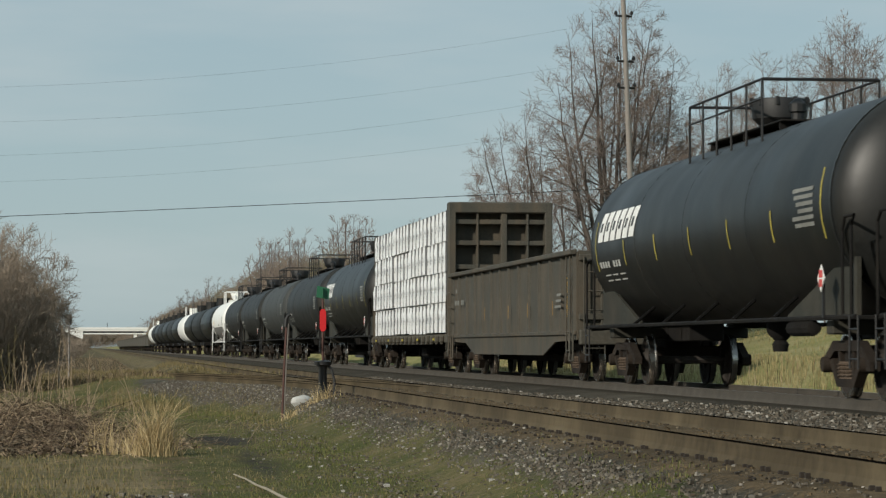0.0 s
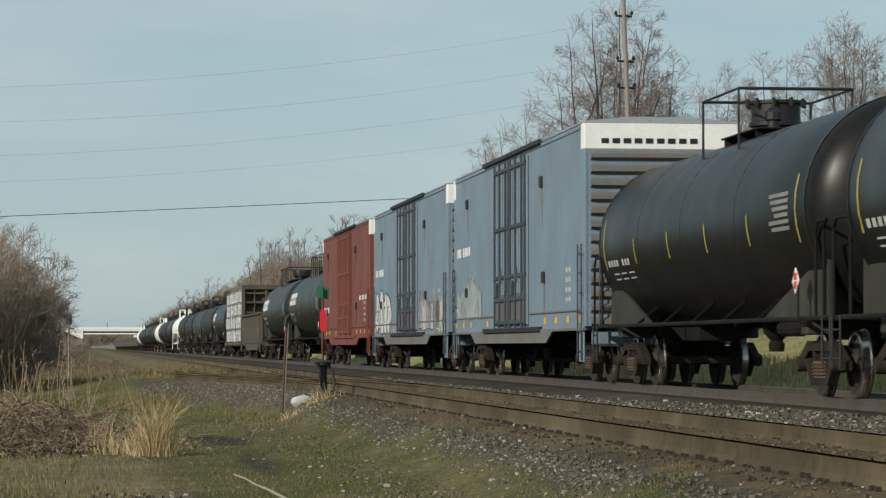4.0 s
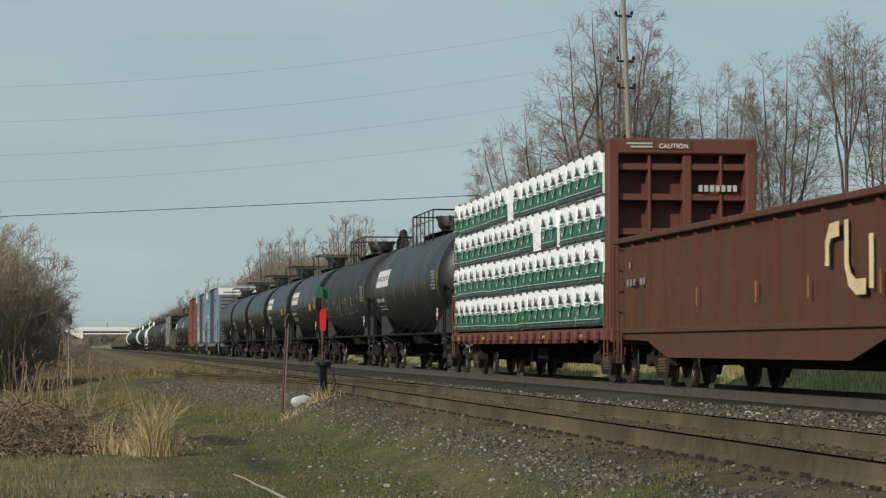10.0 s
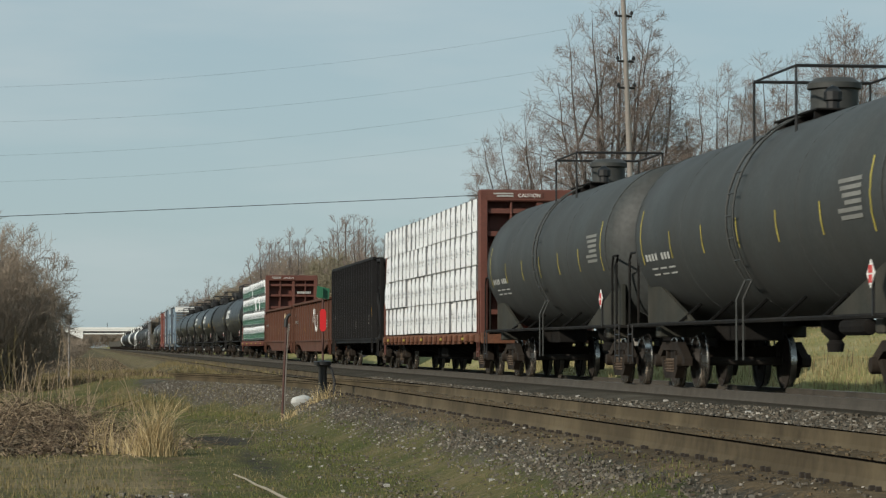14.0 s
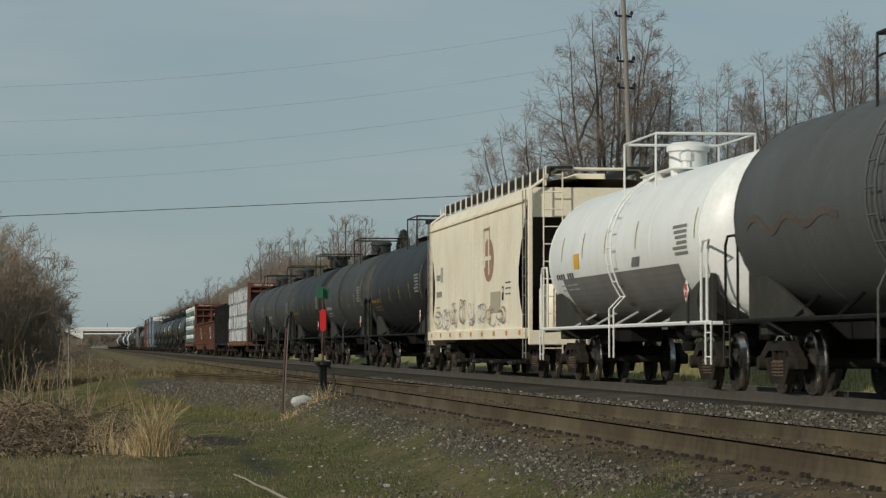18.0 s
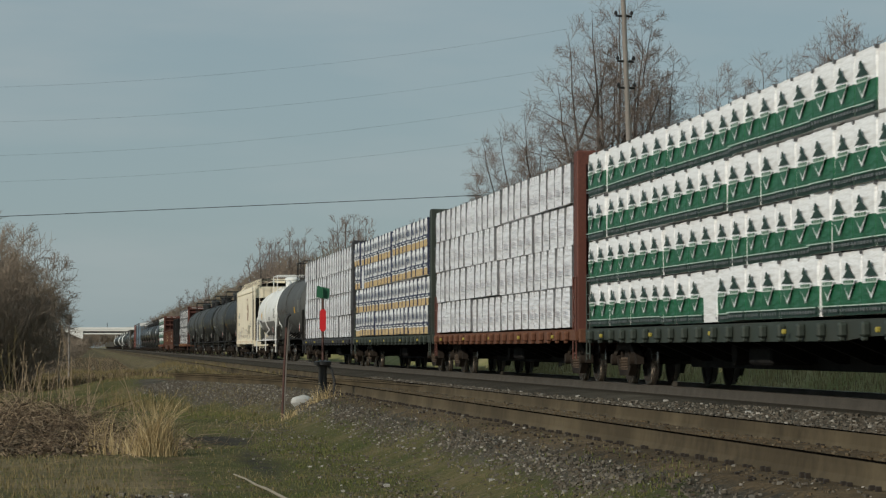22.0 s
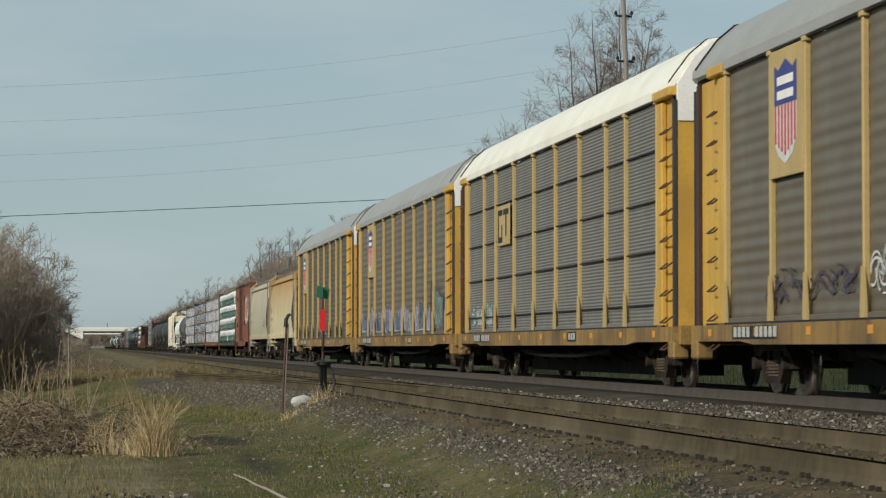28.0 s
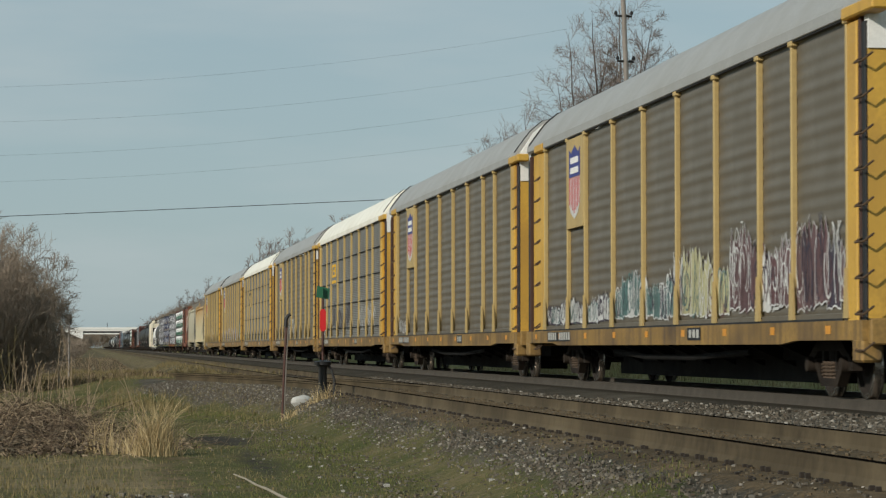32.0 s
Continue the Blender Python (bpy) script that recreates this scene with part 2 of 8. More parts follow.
mat("rail_head", (0.42, 0.36, 0.30), 0.35, 0.9, grain=8, vary=0.25, bump=0.05)
mat("rail_head_dull", (0.006, 0.005, 0.004), 1.0, 0.0, grain=8, vary=0.25, bump=0.1, spec=0.0)
mat("tie_wood", (0.060, 0.046, 0.034), 0.9, grain=8, vary=0.4, bump=0.6)
mat("stone", (0.25, 0.235, 0.215), 0.85, grain=8, vary=0.3, bump=0.4)
mat("stone_pale", (0.42, 0.40, 0.36), 0.85, grain=8, vary=0.2, bump=0.3)
mat("stone_white", (0.52, 0.52, 0.49), 0.8, grain=3, vary=0.2, bump=0.5, dirt=(0.06, 0.055, 0.05), dirt_amount=0.5)
mat("bark", (0.090, 0.074, 0.062), 0.9, grain=6, vary=0.3, bump=0.6)
mat("twig", (0.205, 0.163, 0.138), 0.9, grain=6, vary=0.3, bump=0.2)
mat("twig_dark", (0.255, 0.203, 0.152), 0.9, grain=6, vary=0.3, bump=0.2)
mat("twig_olive", (0.22, 0.19, 0.12), 0.9, grain=6, vary=0.3, bump=0.2)
mat("pole_pale", (0.31, 0.27, 0.20), 0.85, grain=6, vary=0.25, bump=0.4)
mat("conifer", (0.022, 0.040, 0.022), 0.9, grain=6, vary=0.4, bump=0.2)
mat("pole_wood", (0.24, 0.215, 0.19), 0.85, grain=6, vary=0.2, bump=0.3)
mat("concrete", (0.78, 0.77, 0.73), 0.8, grain=2, vary=0.10, bump=0.1)
mat("target_red", (0.60, 0.018, 0.022), 0.45, vary=0.08, bump=0.0)
mat("target_green", (0.02, 0.12, 0.06), 0.5, vary=0.15, bump=0.0)
mat("stake_red", (0.075, 0.027, 0.018), 0.6, vary=0.3, bump=0.1)
mat("roof_red", (0.36, 0.17, 0.14), 0.8, vary=0.2, bump=0.2)


# ---- mesh helpers ----
class Shape:
    """Collects vertices and faces of one part."""

    def __init__(self):
        self.v, self.f, self.m, self.slot = [], [], [], 0

    def face(self, *ids):
        self.f.append(ids)
        self.m.append(self.slot)

    def add(self, pts):
        i = len(self.v)
        self.v.extend(tuple(p) for p in pts)
        return i

    def box(self, x0, x1, y0, y1, z0, z1, c=0.0):
        if c <= 0 or min(x1 - x0, y1 - y0, z1 - z0) < 2.5 * c:
            i = self.add([(x, y, z) for z in (z0, z1) for y in (y0, y1) for x in (x0, x1)])
            for q in ((0, 2, 3, 1), (4, 5, 7, 6), (0, 1, 5, 4), (2, 6, 7, 3), (0, 4, 6, 2), (1, 3, 7, 5)):
                self.face(*[i + a for a in q])
            return self
        idx = {}
        for sx, X, dx in ((0, x0, c), (1, x1, -c)):
            for sy, Y, dy in ((0, y0, c), (1, y1, -c)):
                for sz, Z, dz in ((0, z0, c), (1, z1, -c)):
                    idx[sx, sy, sz] = self.add([(X, Y + dy, Z + dz), (X + dx, Y, Z + dz), (X + dx, Y + dy, Z)])
        for a in range(3):
            b, d = (a + 1) % 3, (a + 2) % 3
            for s in (0, 1):
                loop = []
                for p, q in ((0, 0), (1, 0), (1, 1), (0, 1)):
                    key = [0, 0, 0]
                    key[a], key[b], key[d] = s, p, q
                    loop.append(idx[tuple(key)] + a)
                self.face(*(loop if s else loop[::-1]))
            for p in (0, 1):
                for q in (0, 1):
                    k0, k1 = [0, 0, 0], [0, 0, 0]
                    k0[b] = k1[b] = p
                    k0[d] = k1[d] = q
                    k1[a] = 1
                    i0, i1 = idx[tuple(k0)], idx[tuple(k1)]
                    loop = [i0 + b, i1 + b, i1 + d, i0 + d]
                    self.face(*(loop if p == q else loop[::-1]))
        for key, i in idx.items():
            loop = [i, i + 1, i + 2]
            self.face(*(loop if sum(key) % 2 else loop[::-1]))
        return self

    def tube(self, pts, r, n=6, r2=None, caps=True):
        pts = [Vector(p) for p in pts]
        rings = []
        side = None
        for j, p in enumerate(pts):
            d = (pts[min(j + 1, len(pts) - 1)] - pts[max(j - 1, 0)])
            d = d.normalized() if d.length > 1e-9 else Vector((0, 0, 1))
            if side is None:
                side = d.orthogonal().normalized()
            side = side - d * side.dot(d)
            side = side.normalized() if side.length > 1e-6 else d.orthogonal().normalized()
            up = d.cross(side)
            rr = r if r2 is None else r + (r2 - r) * j / (len(pts) - 1)
            rings.append(self.add([p + (side * math.cos(a) + up * math.sin(a)) * rr for a in (2 * math.pi * i / n for i in range(n))]))
        for a, b in zip(rings, rings[1:]):
            for i in range(n):
                self.face(a + i, a + (i + 1) % n, b + (i + 1) % n, b + i)
        if caps:
            self.face(*[rings[0] + i for i in range(n)][::-1])
            self.face(*[rings[-1] + i for i in range(n)])
        return self

    def cyl(self, p, q, r, n=12, r2=None):
        return self.tube([p, q], r, n, r2)

    def lathe(self, profile, cx, cz, n=32, axis="y", c0=0.0):
        """profile: (radius, place along the axis); closed at radius 0."""
        rings = []
        for r, a in profile:
            pts = []
            for i in range(n if r > 1e-6 else 1):
                w = 2 * math.pi * i / n
                u, s = r * math.cos(w), r * math.sin(w)
                pts.append({"y": (cx + u, a, cz + s), "x": (a, c0 + u, cz + s), "z": (cx + u, c0 + s, a)}[axis])
            rings.append((self.add(pts), len(pts)))
        for (a, na), (b, nb) in zip(rings, rings[1:]):
            for i in range(n):
                j = (i + 1) % n
                if na == 1 and nb == 1:
                    continue
                if na == 1:
                    self.face(a, b + i, b + j)
                elif nb == 1:
                    self.face(a + i, a + j, b)
                else:
                    self.face(a + i, a + j, b + j, b + i)
        return self

    def prism(self, outline, a0, a1, axis="y"):
        """A closed outline drawn out along an axis. outline: (x, z) for y, (y, z) for x, (x, y) for z."""
        put = {"y": lambda p, a: (p[0], a, p[1]), "x": lambda p, a: (a, p[0], p[1]), "z": lambda p, a: (p[0], p[1], a)}[axis]
        n = len(outline)
        i, j = self.add([put(p, a0) for p in outline]), self.add([put(p, a1) for p in outline])
        for q in range(n):
            self.face(i + q, i + (q + 1) % n, j + (q + 1) % n, j + q)
        self.face(*[i + q for q in range(n)][::-1])
        self.face(*[j + q for q in range(n)])
        return self

    def sheet(self, line, a0, a1, thick, axis="y"):
        """An open line of (x, z) with thickness, drawn out along y."""
        back = [(p[0] + thick, p[1]) for p in reversed(line)]
        n = len(line)
        put = (lambda p, a: (p[0], a, p[1])) if axis == "y" else (lambda p, a: (a, p[0], p[1]))
        ring = list(line) + back
        i, j = self.add([put(p, a0) for p in ring]), self.add([put(p, a1) for p in ring])
        m = len(ring)
        for q in range(m):
            self.face(i + q, i + (q + 1) % m, j + (q + 1) % m, j + q)
        for q in range(n - 1):
            for s, flip in ((i, True), (j, False)):
                loop = (s + q, s + q + 1, s + m - 2 - q, s + m - 1 - q)
                self.face(*(loop[::-1] if flip else loop))
        return self

    def mesh(self, name, mats, smooth=False):
        me = bpy.data.meshes.new(name)
        me.from_pydata(self.v, [], self.f)
        for m in mats if isinstance(mats, (list, tuple)) else [mats]:
            me.materials.append(MAT[m])
        me.polygons.foreach_set("material_index", self.m)
        b = bmesh.new()
        b.from_mesh(me)
        bmesh.ops.recalc_face_normals(b, faces=b.faces)
        b.to_mesh(me)
        b.free()
        if smooth:
            me.polygons.foreach_set("use_smooth", [True] * len(me.polygons))
            me.set_sharp_from_angle(angle=0.62)
        me.update()
        return me


def part(name, shape, mats, parent, label="", smooth=False, at=None):
    me = shape if isinstance(shape, bpy.types.Mesh) else shape.mesh(name, mats, smooth)
    ob = new(name, me)
    ob.parent = parent
    if at is not None:
        ob.location = at
    if label:
        ob["label"] = label
    return ob


def thing(name, label, category, group="", kind="", at=(0, 0, 0)):
    ob = new(name)
    ob.empty_display_size = 0.3
    ob.location = at
    return tagged(ob, label, category, group, kind)


S = Shape


# ---- ground ----
def smooth01(t):
    t = max(0.0, min(1.0, t))
    return t * t * (3 - 2 * t)


def spur_x(y):
    """Left-hand drift of the spur that leaves the siding at the switch."""
    return 0.0 if y < 50 else 0.0052 * (min(y, 100.0) - 50) ** 2 + max(0.0, y - 100.0) * 0.5


def bed_left(y):
    """How far the spur's bed reaches out to the left of the siding."""
    return spur_x(min(y, 74.0)) * (1 - smooth01((y - 80) / 25))


def ground_z(x, y):
    left = bed_left(y)
    z = 0.445 * smooth01((x - (3.1 - left * 1.65)) / (1.22 + 0.7 * left))
    z += 0.045 * smooth01((x - 4.86) / 0.2) * (1 - smooth01((x - 5.95) / 0.2)) * (1 - smooth01((y - 52) / 12))      # dirt heaped between the siding's rails
    if x > 7.0 and x < 9.6:
        z -= 0.08 * math.sin((x - 7.0) / 2.6 * math.pi)
    z -= 0.62 * smooth01((x - 12.9) / 2.2)
    z += 1.15 * smooth01((x - 17.2) / 3.5) + 1.3 * smooth01((x - 22.0) / 9.0)
    if x < 4 or x > 14:
        z += 0.05 * noise.noise((x * 0.35, y * 0.2, 1.0)) + 0.025 * noise.noise((x * 1.7, y * 1.3, 4.0))
    return z


def earth_material(name, stops, scale, fine_scale, bump):
    """Mottled earth: three colours by noise at two scales."""
    m = bpy.data.materials.new(name)
    m.use_nodes = True
    n, k = m.node_tree.nodes, m.node_tree.links
    co = n.new("ShaderNodeTexCoord")
    big, small = n.new("ShaderNodeTexNoise"), n.new("ShaderNodeTexNoise")
    big.inputs["Scale"].default_value, big.inputs["Detail"].default_value = scale, 6
    small.inputs["Scale"].default_value, small.inputs["Detail"].default_value = fine_scale, 5
    ramp = n.new("ShaderNodeValToRGB")
    e = ramp.color_ramp.elements
    e[0].position, e[0].color = 0.41, (*stops[0], 1)
    e[1].position, e[1].color = 0.60, (*stops[2], 1)
    mid = e.new(0.50)
    mid.color = (*stops[1], 1)
    add = n.new("ShaderNodeMath")
    add.operation = "MULTIPLY_ADD"
    add.inputs[1].default_value = 0.45
    off = n.new("ShaderNodeMath")
    off.operation = "MULTIPLY_ADD"
    off.inputs[1].default_value, off.inputs[2].default_value = 0.55, 0.0
    for t in (big, small):
        k.new(co.outputs["Object"], t.inputs["Vector"])
    k.new(big.outputs["Fac"], off.inputs[0])
    k.new(small.outputs["Fac"], add.inputs[0])
    k.new(off.outputs[0], add.inputs[2])
    k.new(add.outputs[0], ramp.inputs["Fac"])
    b = n["Principled BSDF"]
    b.inputs["Roughness"].default_value = 0.95
    b.inputs["Specular IOR Level"].default_value = 0.2
    bu = n.new("ShaderNodeBump")
    bu.inputs["Strength"].default_value, bu.inputs["Distance"].default_value = bump, 0.05
    k.new(small.outputs["Fac"], bu.inputs["Height"])
    k.new(bu.outputs["Normal"], b.inputs["Normal"])
    k.new(ramp.outputs["Color"], b.inputs["Base Color"])
    MAT[name] = m


earth_material("meadow", ((0.056, 0.064, 0.018), (0.094, 0.086, 0.032), (0.165, 0.126, 0.064)), 0.30, 7.0, 0.8)
earth_material("dry_grass", ((0.090, 0.079, 0.034), (0.146, 0.117, 0.058), (0.215, 0.164, 0.093)), 0.30, 5.0, 0.8)
earth_material("field", ((0.17, 0.175, 0.060), (0.22, 0.205, 0.085), (0.28, 0.245, 0.12)), 0.20, 3.0, 0.6)
earth_material("ballast", ((0.043, 0.037, 0.027), (0.070, 0.061, 0.045), (0.115, 0.101, 0.078)), 0.8, 16.0, 1.0)
earth_material("dirt", ((0.075, 0.058, 0.038), (0.11, 0.088, 0.058), (0.15, 0.125, 0.088)), 0.5, 9.0, 0.7)
earth_material("rusty_bed", ((0.066, 0.047, 0.025), (0.108, 0.076, 0.041), (0.168, 0.120, 0.068)), 0.7, 9.0, 0.6)


def blend_ground():
    """One ground surface: meadow, stone, dirt and field colours mixed by the cover that lies there."""
    m = bpy.data.materials.new("ground_cover")
    m.use_nodes = True
    n, k = m.node_tree.nodes, m.node_tree.links
    out = n["Material Output"]
    n.remove(n["Principled BSDF"])
    co = n.new("ShaderNodeTexCoord")
    at = n.new("ShaderNodeAttribute")
    at.attribute_name = "cover"
    sep = n.new("ShaderNodeSeparateColor")
    k.new(at.outputs["Color"], sep.inputs["Color"])

    def noise_tex(scale, detail):
        t = n.new("ShaderNodeTexNoise")
        t.inputs["Scale"].default_value, t.inputs["Detail"].default_value = scale, detail
        k.new(co.outputs["Object"], t.inputs["Vector"])
        return t.outputs["Fac"]

    def stops(name, fac):
        src = MAT[name].node_tree.nodes["Color Ramp"].color_ramp
        r = n.new("ShaderNodeValToRGB")
        r.color_ramp.elements.new(0.5)
        for e, s in zip(r.color_ramp.elements, src.elements):
            e.position, e.color = s.position, s.color
        k.new(fac, r.inputs["Fac"])
        return r.outputs["Color"]

    def math_node(op, a, b):
        x = n.new("ShaderNodeMath")
        x.operation = op
        for i, v in enumerate((a, b)):
            if isinstance(v, (int, float)):
                x.inputs[i].default_value = v
            else:
                k.new(v, x.inputs[i])
        return x.outputs[0]

    big, mid, fine = noise_tex(0.35, 5), noise_tex(2.2, 5), noise_tex(14.0, 6)
    tone = math_node("ADD", math_node("MULTIPLY", big, 0.45), math_node("ADD", math_node("MULTIPLY", mid, 0.25), math_node("MULTIPLY", fine, 0.30)))
    ragged = math_node("MULTIPLY", math_node("SUBTRACT", math_node("ADD", mid, fine), 1.0), 0.9)
    col = stops("meadow", tone)
    for chan, name in (("Alpha", "dry_grass"), ("Blue", "field"), ("Red", "ballast"), ("Green", "rusty_bed")):
        f = n.new("ShaderNodeMapRange")
        f.interpolation_type = "SMOOTHSTEP"
        f.inputs["From Min"].default_value, f.inputs["From Max"].default_value = 0.32, 0.68
        k.new(math_node("ADD", at.outputs["Alpha"] if chan == "Alpha" else sep.outputs[chan], ragged), f.inputs["Value"])
        x = n.new("ShaderNodeMix")
        x.data_type = "RGBA"
        k.new(f.outputs["Result"], x.inputs["Factor"])
        k.new(col, x.inputs["A"])
        k.new(stops(name, tone), x.inputs["B"])
        col = x.outputs["Result"]
    # one dark colour for bare soil and for the train's painted shade
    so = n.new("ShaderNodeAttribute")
    so.attribute_name = "soil_shade"
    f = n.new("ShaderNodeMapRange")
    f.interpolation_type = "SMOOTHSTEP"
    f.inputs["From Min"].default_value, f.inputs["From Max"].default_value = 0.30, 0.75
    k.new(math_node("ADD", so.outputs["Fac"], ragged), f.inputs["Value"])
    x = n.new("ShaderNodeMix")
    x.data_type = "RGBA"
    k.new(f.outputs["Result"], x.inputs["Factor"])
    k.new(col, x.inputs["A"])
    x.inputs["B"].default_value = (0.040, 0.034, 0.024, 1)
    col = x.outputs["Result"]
    b = n.new("ShaderNodeBsdfPrincipled")
    b.inputs["Roughness"].default_value = 0.95
    b.inputs["Specular IOR Level"].default_value = 0.15
    bu = n.new("ShaderNodeBump")
    bu.inputs["Strength"].default_value, bu.inputs["Distance"].default_value = 0.9, 0.05
    k.new(math_node("ADD", fine, math_node("MULTIPLY", mid, 0.6)), bu.inputs["Height"])
    k.new(bu.outputs["Normal"], b.inputs["Normal"])
    k.new(col, b.inputs["Base Color"])
    k.new(b.outputs["BSDF"], out.inputs["Surface"])
    MAT["ground_cover"] = m


blend_ground()


def gravel_amount(x, y):
    """Share of crushed stone on the ground, 0 to 1."""
    near = 3.75 - bed_left(y) - 0.6 * math.exp(-((y - 64) / 9) ** 2) + 4.6 * smooth01((y - 71) / 10)
    near += 0.45 * noise.noise((x * 0.8, y * 0.3, 21.0))
    a = smooth01((x - near + 0.5) / 1.0)
    if y < 50:
        a = max(a, 0.24 * smooth01((x - 1.7) / 1.6))
    return a * (1 - smooth01((x - 14.0) / 1.2))


def soil_shade_amount(x, y):
    """Dark ground: a dark patch in the meadow, the worn track that leads to it, bare earth, and the train's shade put
    into colour.
    """
    a = 1.05 * math.exp(-((x - 1.85) / 0.50) ** 2 - ((y - 39.5) / 3.2) ** 2)
    a = max(a, 0.72 * math.exp(-((x - 1.95) / 0.30) ** 2 - ((y - 31.5) / 4.5) ** 2))
    a = max(a, 0.6 * math.exp(-((x - 3.2) / 0.35) ** 2 - ((y - 70.0) / 3.0) ** 2))
    a = max(a, 0.44 * smooth01((y - 70) / 22) * (1 - smooth01((x - 7.0) / 1.0)))      # bare earth on the far verge
    a = max(a, 0.55 * smooth01((y - 42) / 14) * smooth01((x - 6.6) / 0.6) * (1 - smooth01((x - 10.5) / 0.5)))      # darker between the tracks, further off
    a = max(a, 0.85 * smooth01((x - 9.5) / 0.4) * (1 - smooth01((x - 18.0) / 0.8)))      # shade under and behind the train, put into the ground's colour
    return a


def build_ground():
    xs = [-3000, -900, -300, -120, -60, -35, -22, -15] + list(np.arange(-11, 4.0, 0.33)) + [4.2, 4.45, 4.7, 4.85, 5.05, 5.3, 5.6, 5.9, 6.0, 6.15, 6.4, 6.7] + list(np.arange(7.0, 22.01, 0.33)) + [24, 26, 28, 31, 36, 45, 60, 100, 250, 800, 3000]
    ys = [-900, -300, -100, -30, 0, 8] + list(np.arange(14, 80, 0.45)) + list(np.arange(80, 180, 1.5)) + list(np.arange(180, 600, 12)) + [640, 700, 800, 950, 1150, 1400, 1800, 2400, 3200, 4500]
    verts = [(x, y, ground_z(x, y)) for y in ys for x in xs]
    nx = len(xs)
    faces = [(j * nx + i, j * nx + i + 1, (j + 1) * nx + i + 1, (j + 1) * nx + i) for j in range(len(ys) - 1) for i in range(nx - 1)]
    me = bpy.data.meshes.new("ground")
    me.from_pydata(verts, [], faces)
    cover = me.attributes.new("cover", "FLOAT_COLOR", "POINT")
    vals = []
    for x, y, z in verts:
        left = bed_left(y)
        bed = smooth01((x - 3.95) / 0.4) * (1 - smooth01((x - 6.9) / 0.7)) * (1 - 0.8 * smooth01((y - 46) / 14))
        if left > 0.5:
            bed = max(bed, 0.9 * (1 - smooth01((y - 73) / 5)) * smooth01((x - (4.3 - left)) / 0.6) * (1 - smooth01((x - 7.0) / 0.5)))
        dry = 0.85 * smooth01((y - 62 - 22 * smooth01((1.4 - x) / 1.2)) / 30) * (1 - smooth01((x - 6.5) / 1.0)) * smooth01((x + 6) / 3)
        dry = max(dry, 0.80 * smooth01((1.1 - x) / 0.7) * (1 - smooth01((y - 32) / 5)) * smooth01((y - 10) / 6))
        worn = 0.55 * math.exp(-((x - 0.95 - 0.012 * (y - 30)) / 0.38) ** 2) if 18 < y < 48 else 0.0
        vals += [gravel_amount(x, y), max(bed, worn), smooth01((x - 14.2) / 1.2), dry]
    cover.data.foreach_set("color", vals)
    soil_shade = me.attributes.new("soil_shade", "FLOAT", "POINT")
    soil_shade.data.foreach_set("value", [soil_shade_amount(x, y) for x, y, z in verts])
    me.materials.append(MAT["ground_cover"])
    me.polygons.foreach_set("use_smooth", [True] * len(faces))
    return tagged(new("ground", me), "rough spring meadow and stone track bed", "ground", kind="structure")


build_ground()


# ---- scattered stones and grass ----
def island_material(name, colors, rough=0.85):
    """Colour picked per loose piece from a ramp."""
    m = bpy.data.materials.new(name)
    m.use_nodes = True
    n, k = m.node_tree.nodes, m.node_tree.links
    g = n.new("ShaderNodeNewGeometry")
    r = n.new("ShaderNodeValToRGB")
    e = r.color_ramp.elements
    e[0].color, e[1].color = (*colors[0], 1), (*colors[-1], 1)
    for i, c in enumerate(colors[1:-1]):
        x = e.new((i + 1) / (len(colors) - 1))
        x.color = (*c, 1)
    k.new(g.outputs["Random Per Island"], r.inputs["Fac"])
    b = n["Principled BSDF"]
    b.inputs["Roughness"].default_value = rough
    b.inputs["Specular IOR Level"].default_value = 0.25
    k.new(r.outputs["Color"], b.inputs["Base Color"])
    MAT[name] = m


island_material("stones", [(0.046, 0.039, 0.030), (0.098, 0.086, 0.068), (0.080, 0.062, 0.042), (0.155, 0.140, 0.115), (0.084, 0.071, 0.055), (0.128, 0.111, 0.086), (0.33, 0.31, 0.27)])
island_material("bed_stones", [(0.060, 0.046, 0.028), (0.106, 0.076, 0.042), (0.135, 0.098, 0.055), (0.082, 0.058, 0.032), (0.155, 0.128, 0.088), (0.040, 0.031, 0.021)])
island_material("blades_green", [(0.060, 0.086, 0.018), (0.090, 0.108, 0.024), (0.118, 0.116, 0.036), (0.160, 0.136, 0.060)], 0.7)
island_material("blades_short", [(0.16, 0.128, 0.054), (0.215, 0.168, 0.080), (0.13, 0.108, 0.046), (0.27, 0.21, 0.106)], 0.75)
island_material("blades_straw", [(0.30, 0.22, 0.11), (0.46, 0.36, 0.19), (0.38, 0.28, 0.14), (0.58, 0.47, 0.28)], 0.75)
island_material("blades_field", [(0.15, 0.14, 0.045), (0.24, 0.195, 0.085), (0.30, 0.24, 0.12), (0.18, 0.16, 0.06)], 0.75)
island_material("blades_reed", [(0.20, 0.16, 0.075), (0.30, 0.24, 0.115), (0.15, 0.12, 0.055), (0.37, 0.31, 0.16), (0.19, 0.18, 0.070)], 0.8)
island_material("weed_brown", [(0.038, 0.026, 0.018), (0.105, 0.072, 0.046), (0.36, 0.275, 0.180), (0.062, 0.042, 0.028)], 0.85)


def soup(name, verts, faces, m, label, category):
    me = bpy.data.meshes.new(name)
    me.from_pydata(verts.reshape(-1, 3).tolist() if isinstance(verts, np.ndarray) else verts, [], faces.tolist() if isinstance(faces, np.ndarray) else faces)
    me.materials.append(MAT[m])
    return tagged(new(name, me), label, category, kind="stuff")


rng = np.random.default_rng(5)


def place_xy(x, y, dz=0.0):
    return (x, y, ground_z(x, y) + dz)


